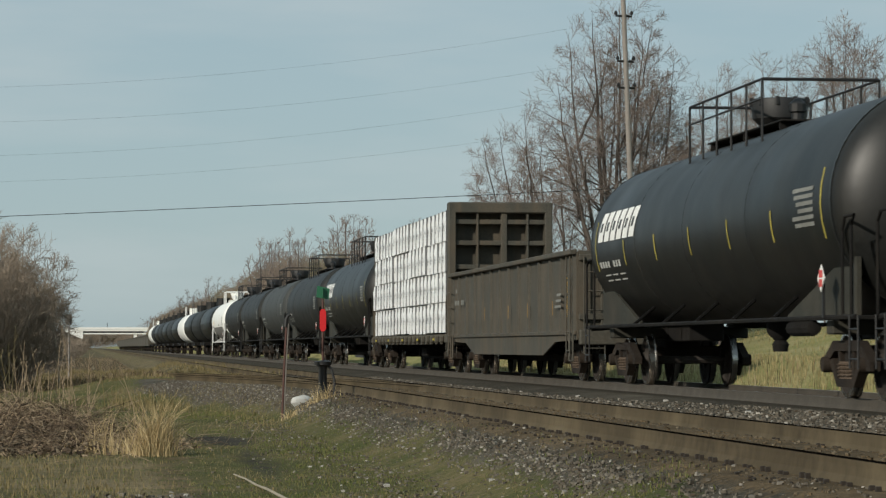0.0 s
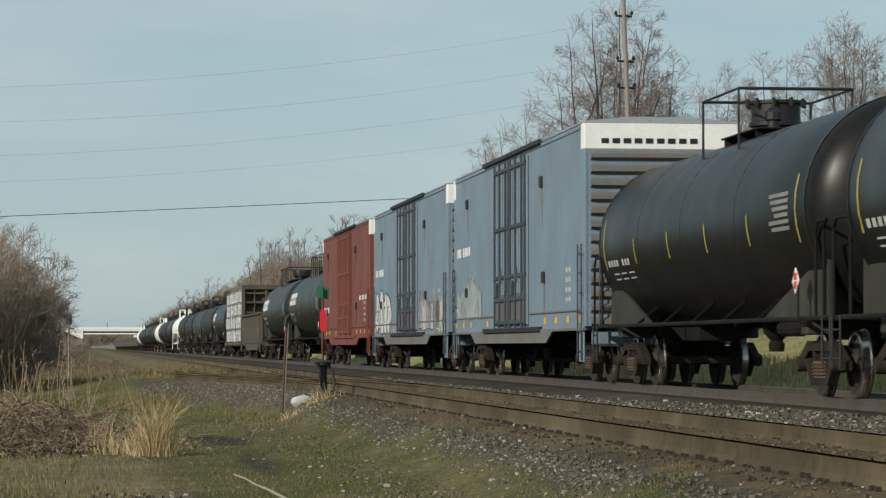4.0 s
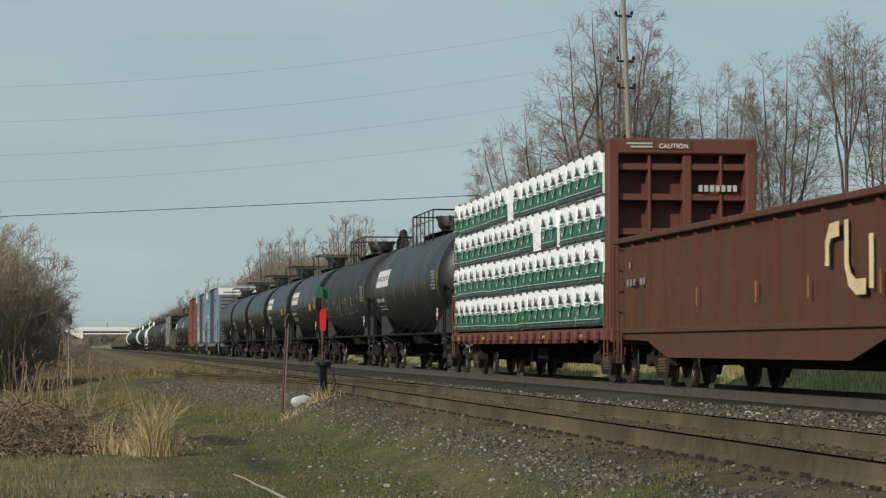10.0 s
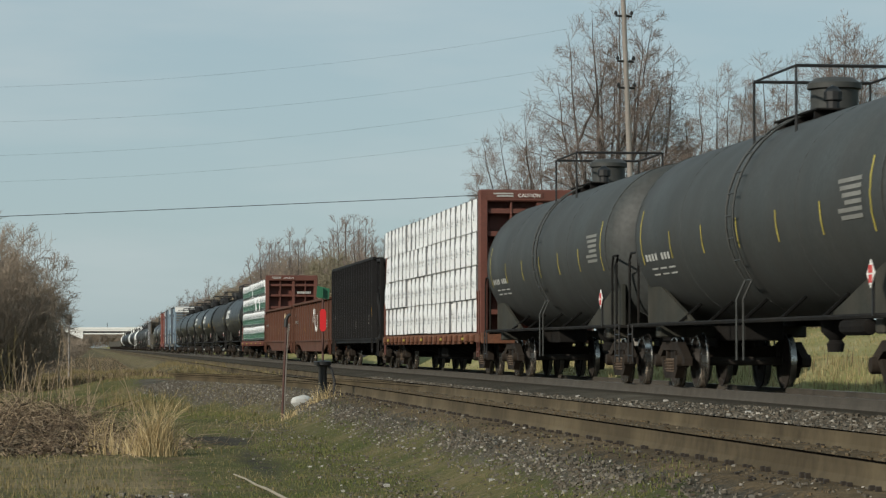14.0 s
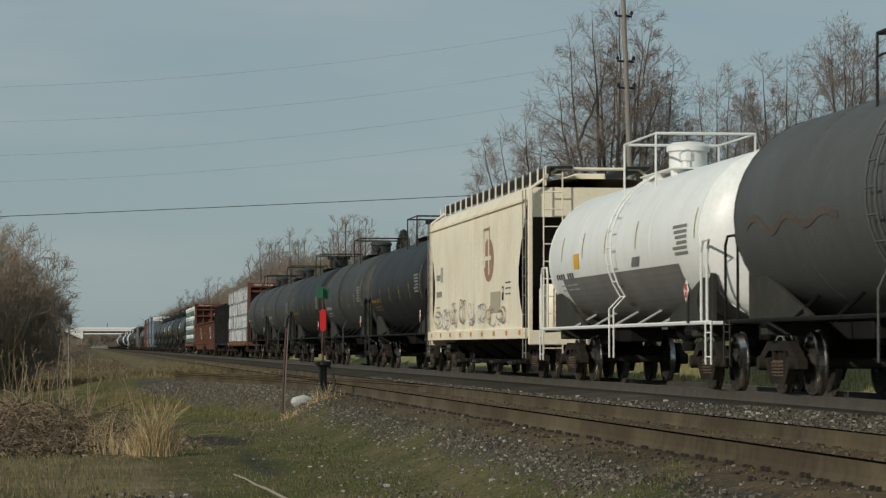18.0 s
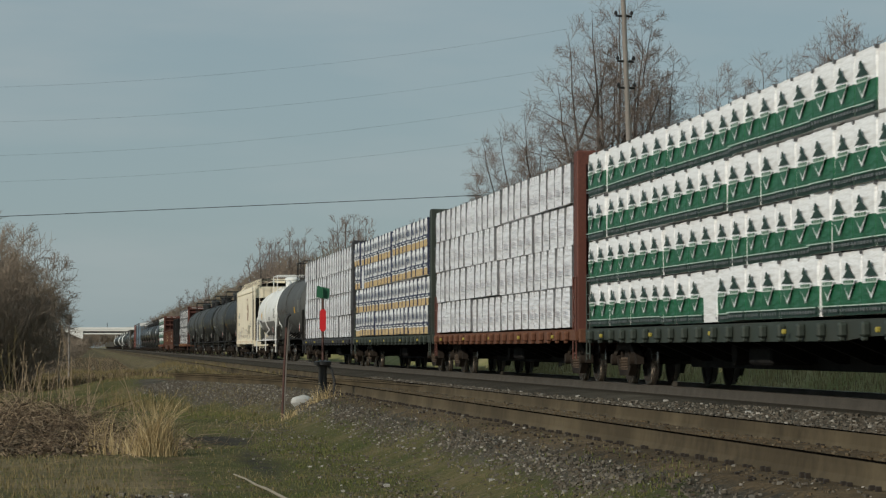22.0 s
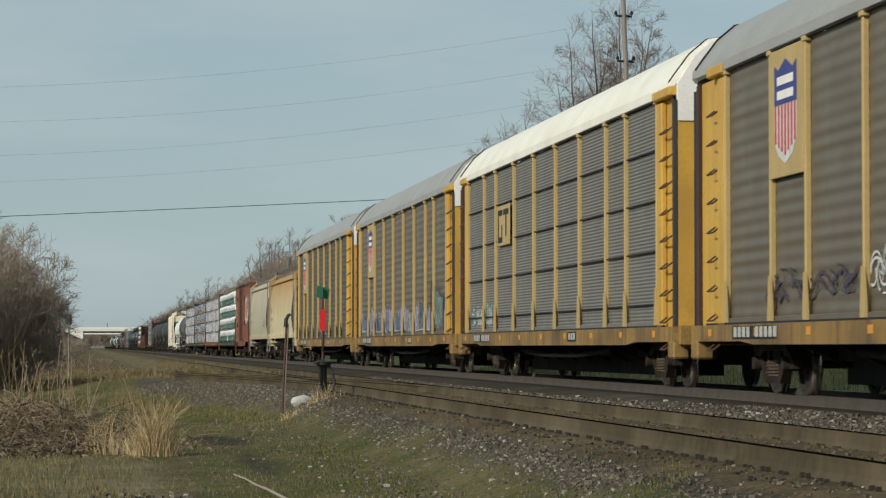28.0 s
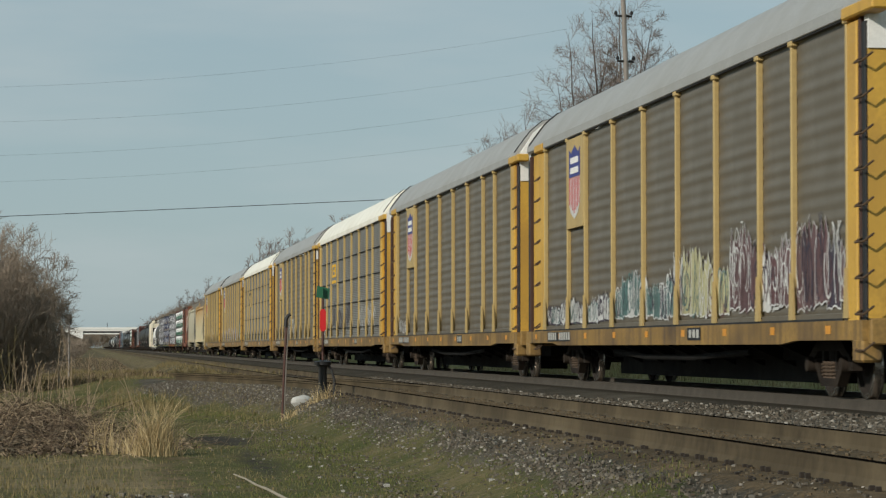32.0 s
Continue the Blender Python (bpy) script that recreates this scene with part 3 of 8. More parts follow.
def scatter_stones(name, n, pick, size, label, m="stones", category="gravel"):
    cube = np.array([(x, y, z) for x in (-1, 1) for y in (-1, 1) for z in (-1, 1)], float)
    quads = np.array([(0, 1, 3, 2), (4, 6, 7, 5), (0, 4, 5, 1), (2, 3, 7, 6), (0, 2, 6, 4), (1, 5, 7, 3)])
    vs, fs = [], []
    for i in range(n):
        x, y = pick()
        r = size * (0.5 + rng.random() ** 3 * 1.7)
        p = cube * (0.62 + 0.38 * rng.random((8, 3))) * np.array([1.0, 1.0, 0.62]) * r * 0.5
        a = rng.random() * 6.28
        c, s = math.cos(a), math.sin(a)
        t = rng.normal(0, 0.25)
        p = np.c_[p[:, 0] * c - p[:, 1] * s, p[:, 0] * s + p[:, 1] * c, p[:, 2] + t * p[:, 0]]
        vs.append(p + np.array([x, y, ground_z(x, y) + r * 0.12]))
        fs.append(quads + 8 * i)
    soup(name, np.concatenate(vs), np.concatenate(fs), m, label, category)


def near_shoulder():
    while True:
        y = 14 + 56 * rng.random() ** 1.25
        x = 1.2 - bed_left(y) + (3.6 + bed_left(y)) * rng.random()
        if x < 4.65 and rng.random() < (gravel_amount(x, y) ** 1.5 * 0.95 + 0.003) * (1 - 0.985 * smooth01((x - 3.75) / 0.4)):
            return x, y


def between_tracks():
    y = 26 + 60 * rng.random() ** 1.9
    return 7.4 + 2.2 * rng.random() * (1 - 0.35 * smooth01((y - 38) / 14)), y


def sparse_meadow():
    y = 18 + 28 * rng.random() ** 1.3
    return 0.4 + 3.6 * rng.random() ** 0.6, y


scatter_stones("gravel_shoulder", 32000, near_shoulder, 0.020, "grey crushed stone on the siding's shoulder")
scatter_stones("gravel_between_tracks", 13000, between_tracks, 0.030, "grey crushed stone between the two tracks")
scatter_stones("gravel_meadow", 420, sparse_meadow, 0.017, "scattered stones in the worn grass")
scatter_stones("siding_clods", 3600, lambda: (4.92 + 1.1 * rng.random(), 17 + 60 * rng.random() ** 1.4), 0.017, "rusty stones and clods between the siding's rails", "bed_stones")
scatter_stones("siding_edge_clods", 600, lambda: (4.62 - 0.5 * rng.random(), 16 + 50 * rng.random() ** 1.3), 0.013, "rusty stones at the foot of the rail", "bed_stones")
scatter_stones("rusty_scrap", 520, lambda: (4.62 - 0.42 * rng.random() ** 0.8, 17 + 40 * rng.random() ** 1.2), 0.017, "rusty spikes and clods beside the rail", "spike_iron", "scrap iron")
scatter_stones("gravel_strip", 260, lambda: (0.62 + rng.normal(0, 0.25), 24.4 + rng.normal(0, 0.35)), 0.026, "pale gravel strip in the grass")
for sx, sy, r in ((2.75, 26.0, 0.05), (3.5, 24.4, 0.04), (2.4, 30.5, 0.035), (3.1, 31.5, 0.04), (4.0, 23.5, 0.035), (9.0, 38.0, 0.06), (9.3, 45.0, 0.06), (8.9, 51.0, 0.06)):
    r *= 0.62
    t = thing("pale_stone", "pale quarry stone lying in the gravel", "stone", "pale stones", at=place_xy(sx, sy))
    cubes = [(x * r * (0.8 + 0.4 * rng.random()), y * r * (0.8 + 0.4 * rng.random()), z * r * 0.7 * (0.8 + 0.4 * rng.random())) for x in (-1, 1) for y in (-1, 1) for z in (-1, 1)]
    s = S()
    s.add(cubes)
    for q in ((0, 1, 3, 2), (4, 6, 7, 5), (0, 4, 5, 1), (2, 3, 7, 6), (0, 2, 6, 4), (1, 5, 7, 3)):
        s.face(*q)
    part("stone", s, "stone_pale", t)


def blades(name, n, pick, hgt, wid, m, label, lean=0.35):
    vs, fs = [], []
    for i in range(n):
        x, y, s = pick()
        z = ground_z(x, y)
        a = rng.random() * 6.28
        h = hgt * s * (0.5 + rng.random())
        w = wid * (0.7 + 0.6 * rng.random())
        dx, dy = math.cos(a) * w, math.sin(a) * w
        lx, ly = rng.normal(0, lean) * h, rng.normal(0, lean) * h
        vs += [(x - dx, y - dy, z - 0.02), (x + dx, y + dy, z - 0.02), (x + lx * 0.4 + dx * 0.6, y + ly * 0.4 + dy * 0.6, z + h * 0.6), (x + lx * 0.4 - dx * 0.6, y + ly * 0.4 - dy * 0.6, z + h * 0.6), (x + lx, y + ly, z + h)]
        fs += [(5 * i, 5 * i + 1, 5 * i + 2, 5 * i + 3), (5 * i + 3, 5 * i + 2, 5 * i + 4)]
    return soup(name, vs, fs, m, label, "grass")


def meadow_spot(dry):
    def pick():
        while True:
            y = 19 + 62 * rng.random() ** 1.6
            x = -7 + 11.5 * rng.random()
            if rng.random() < gravel_amount(x, y) * 0.92 or x > 4.4:
                continue
            if rng.random() < 1.25 * soil_shade_amount(x, y):
                continue
            v = noise.noise((x * 0.55, y * 0.22, 11.0)) + 0.5 * noise.noise((x * 1.6, y * 0.8, 5.0))
            v -= 0.7 * math.exp(-((x - 2.6) / 0.8) ** 2 - ((y - 53) / 9.0) ** 2) + 0.6 * math.exp(-((x - 3.1) / 0.5) ** 2 - ((y - 35) / 3.0) ** 2)
            v += 0.8 * smooth01((1.2 - x) / 0.5) * (1 - smooth01((y - 32) / 4))
            if abs(x - 0.85 - 0.012 * (y - 30)) < 0.40 and y < 46 and rng.random() < 0.6:
                continue
            if (v > 0.05) == dry or rng.random() < 0.25:
                return x, y, 0.6 + 0.8 * max(0.0, v if dry else -v)
    return pick


blades("grass_green", 82000, meadow_spot(False), 0.030, 0.0048, "blades_green", "short green spring grass")
blades("grass_straw", 34000, meadow_spot(True), 0.034, 0.0045, "blades_short", "short dry straw-coloured grass")


def near_spot():
    while True:
        x, y = -9 + 13.2 * rng.random(), -12 + 31 * rng.random()
        if x * x + y * y > 1.0 and rng.random() > gravel_amount(x, y):
            return x, y, 0.6 + 0.8 * rng.random()


blades("grass_near", 9000, near_spot, 0.05, 0.007, "blades_green", "short spring grass round the viewpoint")


def strip_spot():
    y = 44 + 22 * rng.random()
    return 3.2 - bed_left(y) * 0.6 + rng.normal(0, 0.45), y, 0.6 + rng.random()


blades("grass_shoulder", 1500, strip_spot, 0.06, 0.005, "blades_short", "dry tufts along the track shoulder")


def dry_spot():
    while True:
        y = 58 + 95 * rng.random() ** 1.3
        x = -4 + 10 * rng.random()
        if x < 0.6 and y < 84 and rng.random() < 0.9:
            continue
        if rng.random() < gravel_amount(x, y) * 1.1 or (y < 74 and x > 3.2 - bed_left(y)) or 4.6 < x < 6.4 and rng.random() < 0.7:
            continue
        v = noise.noise((x * 0.5, y * 0.12, 31.0))
        if rng.random() < 0.5 + v:
            return x, y, 0.5 + 0.9 * max(0.0, v + 0.3)


blades("grass_dry", 16000, dry_spot, 0.15, 0.008, "blades_short", "long dry grass over the old spur")


def far_strip():
    return 15.6 + 3.4 * rng.random(), 40 + 130 * rng.random() ** 1.2, 0.7 + 0.9 * rng.random()


# dark brown blades: the train's shade on this strip is put into their colour
blades("grass_ditch", 6000, far_strip, 0.06, 0.012, "weed_brown", "short dark brown grass in the ditch behind the railway")


def reed_strip():
    y = 44 + 90 * rng.random() ** 1.2
    x = 18.4 + 1.9 * rng.random() ** 0.9
    return x, y, (0.6 + 0.6 * rng.random()) * (0.75 + 0.5 * noise.noise((y * 0.35, x * 0.6, 2.0)))


blades("reeds", 13000, reed_strip, 0.27, 0.009, "blades_reed", "tall bleached reeds along the field's edge", 0.14)
blades("reed_stalks", 260, reed_strip, 0.42, 0.012, "weed_brown", "dark dead stalks among the reeds", 0.08)


def hay_spot():
    return 20.3 + 9 * rng.random(), 50 + 110 * rng.random(), 0.6 + 0.8 * rng.random()


blades("field_grass", 15000, hay_spot, 0.08, 0.014, "blades_field", "short yellow-green field grass")


def clump(name, x, y, n, spread, hgt, m, label, seed):
    """A tussock: long blades that rise in a bundle, arch over and droop unevenly."""
    r = random.Random(seed)
    vs, fs = [], []
    for i in range(n):
        a, b = r.gauss(0, spread), r.gauss(0, spread * 1.1)
        h = hgt * r.uniform(0.35, 1.0) * (1.25 if r.random() < 0.12 else 1.0) * math.exp(-(a / spread) ** 2 * 0.16)
        lean = (a * 0.30 + r.gauss(0, 0.17), b * 0.30 + r.gauss(0, 0.17))
        droop = r.uniform(0.0, 0.9) ** 3
        w, az = 0.0045 * r.uniform(0.7, 1.4), r.uniform(0, 3.14)
        dx, dy = math.cos(az) * w, math.sin(az) * w
        k = len(vs)
        gz = ground_z(x + a, y + b) - 0.02
        for j in range(5):
            f = j / 4
            up = h * (f - droop * 0.55 * max(0.0, f - 0.45) ** 1.5 * 2.2)
            out = h * f * f * (1.0 + 1.6 * droop)
            px, py, t = x + a + lean[0] * out * 1.6, y + b + lean[1] * out * 1.6, 1 - 0.75 * f
            vs += [(px - dx * t, py - dy * t, gz + up), (px + dx * t, py + dy * t, gz + up)]
        fs += [(k + 2 * j, k + 2 * j + 1, k + 2 * j + 3, k + 2 * j + 2) for j in range(4)]
    ob = soup(name, vs, fs, m, label, "grass")
    return ob


clump("grass_clump", 0.80, 33.2, 620, 0.135, 0.70, "blades_straw", "tall bleached dry grass clump", 3)
clump("grass_clump", 0.40, 33.7, 110, 0.15, 0.40, "blades_straw", "bleached dry grass clump beside brush", 4)
clump("grass_clump", 4.02, 48.9, 130, 0.17, 0.34, "blades_straw", "pale dead grass round the switch stand", 8)
clump("grass_clump", 3.45, 48.4, 70, 0.14, 0.24, "blades_straw", "pale dead grass at the marker post", 9)
clump("grass_clump", 0.18, 34.6, 110, 0.16, 0.60, "blades_straw", "thin dry grass clump beside brush", 6)


# ---- tracks ----
def rail_shape(pts, caked=False):
    """A flat-bottomed rail along a line of (x, y, z of its head); caked: dirt fills its web."""
    prof = [(-0.070, -0.172), (0.070, -0.172), (0.070, -0.155), (0.012, -0.130), (0.010, -0.045), (0.036, -0.036), (0.036, -0.006), (0.028, 0.0), (-0.028, 0.0), (-0.036, -0.006), (-0.036, -0.036), (-0.010, -0.045), (-0.012, -0.130), (-0.070, -0.155)]
    if caked:
        prof = [(a * 3.6, b) if abs(a) < 0.0115 else (a * 3.6, -0.105) if abs(a) < 0.013 else (a, b) for a, b in prof]
    s = S()
    rings = [s.add([(x + a, y, z + b) for a, b in prof]) for x, y, z in pts]
    n = len(prof)
    for a, b in zip(rings, rings[1:]):
        for q in range(n):
            s.slot = 1 if q in (6, 7, 8) else 0
            s.face(a + q, a + (q + 1) % n, b + (q + 1) % n, b + q)
    return s


main_track = tagged(thing("main_track", "main line track with worn steel rails", "railway track", kind="structure"))
for d in (-0.753, 0.753):
    part("rail", rail_shape([(MAIN_X + d, y, RAIL) for y in (-900, 0, 60, 200, 600, 1500, 2600)], True), ["main_rail_rust", "rail_head"], main_track, "polished steel rail")
siding = tagged(thing("siding_track", "rusty siding track half sunk in dirt", "railway track", kind="structure"))
for d in (-0.753, 0.753):
    part("rail", rail_shape([(SIDE_X + d, y, RAIL) for y in (-300, 0, 40, 80, 160, 400, 900)], True), ["rail_rust", "rail_head_dull"], siding, "rusty rail")
spur = tagged(thing("spur_track", "rusty spur rails leaving the siding at the switch", "railway track", kind="structure"))
for d in (-0.753 + 0.02, 0.753 + 0.02):
    part("rail", rail_shape([(SIDE_X + d - spur_x(y), y, RAIL - 0.004) for y in range(50, 74 if d < 0 else 80, 2)]), ["rail_rust", "rail_head_dull"], spur)


def tie_mesh(zt):
    return S().box(-1.3, 1.3, -0.115, 0.115, zt - 0.17, zt, 0.02)


def plate_mesh():
    s = S().box(-0.17, 0.17, -0.09, 0.09, RAIL - 0.200, RAIL - 0.185, 0.004)
    for x in (-0.150, 0.150):
        for y in (-0.07, 0.07):
            s.box(x - 0.018, x + 0.018, y - 0.014, y + 0.014, RAIL - 0.186, RAIL - 0.128, 0.004)
    return s


def lay_ties():
    tm = tie_mesh(RAIL - 0.20).mesh("tie", "tie_wood")
    pm = plate_mesh().mesh("tie_plate", "spike_iron")
    r = random.Random(8)
    for i in range(188):
        y = -6 + i * 0.53
        t = part("tie", tm, None, siding, at=(SIDE_X + r.uniform(-0.03, 0.03), y + r.uniform(-0.03, 0.03), r.uniform(-0.085, -0.03)))
        for d in (-0.753, 0.753) if y > 14 else ():
            part("tie_plate", pm, None, siding, at=(SIDE_X + d + r.uniform(-0.012, 0.012), y + r.uniform(-0.05, 0.05), r.uniform(-0.008, 0.012)))
    for i in range(180):
        y = -2 + i * 0.53
        part("tie", tm, None, main_track, at=(MAIN_X + r.uniform(-0.03, 0.03), y, r.uniform(-0.015, 0.005)))
    for i in range(20):
        y = 62 + i * 0.6
        part("tie", tm, None, spur, at=(SIDE_X - spur_x(y), y, -0.012))


# ---- trees ----
def grow(seed, height, width, trunk, points, trunk_r=0.15, thin=0.005, roots=((0.0, 0.0),), low=0.22, pull=0.45, shoot=0.4, step=0.45):
    """A bare broadleaf plant. Branches reach out one by one from the nearest wood to points spread through the crown;
    wood thickens towards the root by what it carries. Gives limbs and fine twigs as two shapes, and the twig ends."""
    r = np.random.default_rng(seed)
    pos = [np.array((x, y, -0.15)) for x, y in roots]
    par = [-1] * len(pos)
    run = [0.0] * len(pos)
    for k, (x, y) in enumerate(roots):
        last = k
        for i in range(1, 6):
            q = np.array((x + r.normal(0, 0.03) * trunk, y + r.normal(0, 0.03) * trunk, trunk * i / 5))
            pos.append(q)
            par.append(last)
            run.append(trunk * i / 5)
            last = len(pos) - 1
    zc, rz = height * (1 + low) / 2, height * (1 - low) / 2
    pts = []
    while len(pts) < points:
        u = r.normal(0, 1, 3)
        u /= np.linalg.norm(u)
        d = r.random() ** 0.45
        q = u * d * np.array((width, width, rz)) * (1 + 0.16 * noise.noise((u[0] * 2.3 + seed, u[1] * 2.3, u[2] * 2.3)))
        if u[2] < 0:
            q[:2] *= 0.85
        pts.append(q + np.array((0, 0, zc)))
    pts.sort(key=lambda q: q[0] ** 2 + q[1] ** 2 + (q[2] - trunk) ** 2)
    P = np.zeros((points * 16 + 400, 3))
    R = np.zeros(points * 16 + 400)
    n = len(pos)
    P[:n], R[:n] = pos, run
    par = par + [0] * (len(P) - n)
    ends = []
    for q in pts:
        dv = P[:n] - q
        dist = np.sqrt((dv ** 2).sum(1))
        cost = dist + pull * R[:n] + np.maximum(0, dv[:, 2]) * 1.5
        j = int(np.argmin(cost))
        a, ln = P[j].copy(), dist[j]
        m = min(8, max(1, int(ln / step)))
        bend = r.normal(0, 0.03, 3) * ln
        bend[2] -= 0.06 * ln
        last = j
        for i in range(1, m + 1):
            f = i / m
            w = a + (q - a) * f + bend * math.sin(math.pi * f)
            P[n], R[n], par[n] = w, R[last] + ln / m, last
            last = n
            n += 1
        d = (q - a) / max(ln, 1e-6) + np.array((0, 0, 0.35)) + r.normal(0, 0.3, 3)
        for s in range(2):
            if n >= len(P) - 2:
                break
            e = q + (d + r.normal(0, 0.5, 3)) * shoot * r.uniform(0.4, 1.0)
            P[n], R[n], par[n] = e, R[last] + shoot, last
            n += 1
            ends.append(e)
    load = np.zeros(n)
    kids = np.zeros(n)
    for i in range(n - 1, len(roots) - 1, -1):
        if kids[i] == 0:
            load[i] += 1.0
        load[par[i]] += load[i]
        kids[par[i]] += 1
    rad = np.maximum(thin, trunk_r * (load / load[:len(roots)].max()) ** 0.48)
    limbs, twigs = S(), S()
    for i in range(len(roots), n):
        a, b = P[par[i]], P[i]
        ra, rb = min(rad[par[i]], rad[i] * 1.35), rad[i]
        (limbs if rb > thin * 3.5 else twigs).tube([a, b], ra, 6 if rb > thin * 3.5 else 3, rb, caps=False)
    return limbs, twigs, ends


def spray(seed, leaders, trunk, trunk_r, thin, boughs=15, twigs=9, spurs=3, spread=0.62, rise=0.34, reach=0.34, start=0.25, forks=0):
    """A bare broadleaf plant of rising limbs. leaders: where each main limb ends (x, y, z), measured from the foot; they part
    at heights round trunk. Boughs leave the limbs at an angle and bend upwards, and carry twigs and spurs."""
    r = random.Random(seed)
    limbs, fine, ends = S(), S(), []

    def stick(pts, r0, r1):
        (limbs if r0 > thin * 2.0 else fine).tube(pts, r0, 5 if r0 > thin * 4 else 3, r1, caps=False)

    def shoot(p, d, ln, segs, lift, jit):
        pts = [p]
        d = d.normalized()
        for i in range(segs):
            d = (d + Vector((r.gauss(0, jit), r.gauss(0, jit), lift / segs))).normalized()
            pts.append(pts[-1] + d * (ln / segs))
        return pts

    def along(pts, f):
        k = min(len(pts) - 2, int(f * (len(pts) - 1)))
        return pts[k].lerp(pts[k + 1], f * (len(pts) - 1) - k), (pts[k + 1] - pts[k]).normalized()

    def off_axis(d, ang, az):
        u = d.orthogonal().normalized()
        return d * math.cos(ang) + (u * math.cos(az) + d.cross(u) * math.sin(az)) * math.sin(ang)
    foot = Vector((0, 0, -0.2))
    if trunk > 0.5:
        stick([foot, Vector((0.02, 0, trunk * 0.5)), Vector((0, 0, trunk))], trunk_r, trunk_r * 0.75)
    limbs_out = [(tip, None) for tip in leaders]
    for n, (tip, stem) in enumerate(limbs_out):
        tip = Vector(tip)
        base = stem or (Vector((0, 0, trunk * r.uniform(0.65, 1.0))) if trunk > 0.5 else foot + Vector((tip.x * 0.08, tip.y * 0.08, 0)))
        flat = Vector((tip.x - base.x, tip.y - base.y, 0))
        bole = []
        for i in range(11):
            f = i / 10
            q = base.lerp(tip, f) + flat * (0.16 * math.sin(math.pi * f)) + Vector((r.gauss(0, 0.035), r.gauss(0, 0.035), 0)) * (1 if 0 < i < 10 else 0)
            bole.append(q)
        ln = (tip - base).length
        r0 = trunk_r * (0.3 if stem else 0.55 if n else 0.7)
        stick(bole, r0, thin)
        for q in range(0 if stem else forks):
            # a limb divides: the fork climbs beside it to nearly its height
            p, e = along(bole, r.uniform(0.22, 0.62))
            az = q * 3.14 + r.uniform(0, 2.2)
            limbs_out.append((tip + Vector((math.cos(az), math.sin(az), 0)) * ln * r.uniform(0.08, 0.17) - Vector((0, 0, ln * r.uniform(0.03, 0.16))), p))
        for b in range(boughs):
            f = start + (0.98 - start) * (b + r.random() * 0.8) / boughs
            p, e = along(bole, f)
            l2 = ln * reach * (1.12 - 0.85 * f) * r.uniform(0.6, 1.25)
            r2 = max(thin * 1.3, r0 * 0.42 * (1.05 - f))
            bough = shoot(p, off_axis(e, r.uniform(0.7, 1.25) * spread, b * 2.4 + r.random()), l2, 5, rise, 0.07)
            stick(bough, r2, thin)
            for c in range(twigs):
                g = 0.18 + 0.82 * (c + r.random()) / twigs
                p3, e3 = along(bough, min(0.99, g))
                l3 = (0.16 + l2 * 0.38) * (1.15 - 0.6 * g) * r.uniform(0.6, 1.25)
                twig = shoot(p3, off_axis(e3, r.uniform(0.5, 0.95), c * 2.4 + r.random()), l3, 3, rise * 0.6, 0.10)
                stick(twig, thin * 1.1, thin * 0.75)
                ends.append(twig[-1])
                for q in range(spurs):
                    p4, e4 = along(twig, r.uniform(0.2, 0.9))
                    spur_ = shoot(p4, off_axis(e4, r.uniform(0.5, 1.0), r.uniform(0, 6.28)), l3 * r.uniform(0.45, 0.95), 1, 0.12, 0.05)
                    stick(spur_, thin * 0.85, thin * 0.6)
                    ends.append(spur_[-1])
    return limbs, fine, ends


def buds(shape, ends, size, seed, each=2):
    """Small tufts of buds and side twigs at the branch ends."""
    r = random.Random(seed)
    for e in ends:
        for i in range(each):
            p = Vector(e) + Vector((r.gauss(0, 1), r.gauss(0, 1), r.gauss(0, 1))) * size * 1.6
            u = Vector((r.gauss(0, 1), r.gauss(0, 1), r.gauss(0, 1))).normalized()
            v = u.orthogonal().normalized()
            k = shape.add([p - u * size, p + v * size * 0.35, p + u * size, p - v * size * 0.35])
            shape.face(k, k + 1, k + 2, k + 3)


def bare_tree(seed, leaders, at, label, trunk=3.0, trunk_r=0.15, thin=0.007, bark="bark", twig="twig", **kw):
    limbs, twigs, ends = spray(seed, leaders, trunk, trunk_r, thin, **kw)
    t = thing("tree", label, "tree", "bare trees", at=at)
    part("trunk", limbs, bark, t)
    part("crown", twigs, twig, t, "bare fine twigs")
    return t


def place(x, y, dz=0.0):
    return (x, y, ground_z(x, y) + dz)


# tall bare trees behind the railway: (x, y, z) of the ends of their main limbs
FULL = dict(spread=1.0, rise=0.14, reach=0.33, start=0.27, forks=1, spurs=3)
bare_tree(11, [(-0.8, 0.3, 14.0), (0.2, -0.5, 14.3), (-1.9, -0.4, 13.0), (1.3, 0.5, 13.4), (-2.2, 0.6, 11.2), (1.6, -0.6, 11.4), (-1.9, -0.9, 9.0), (1.4, 0.9, 8.8), (-0.3, 1.2, 12.6), (0.8, -1.2, 12.0)], place(21.2, 113.0), "tall bare deciduous tree with fine twigs", 2.4, 0.22, 0.0066, boughs=16, twigs=12, **FULL)
bare_tree(23, [(-3.5, 0.2, 6.6), (-3.2, -0.6, 8.4), (-2.5, 0.5, 9.6), (-1.6, -0.3, 10.4), (-0.8, 0.8, 9.8), (-3.4, 0.9, 4.8), (-0.1, -0.7, 8.6), (-2.2, -1.0, 6.6), (0.5, 0.2, 6.2), (-2.8, 0.3, 3.8)], place(19.25, 114.0), "bare deciduous tree leaning over its neighbours", 0.9, 0.16, 0.0064, boughs=14, twigs=11, **FULL)
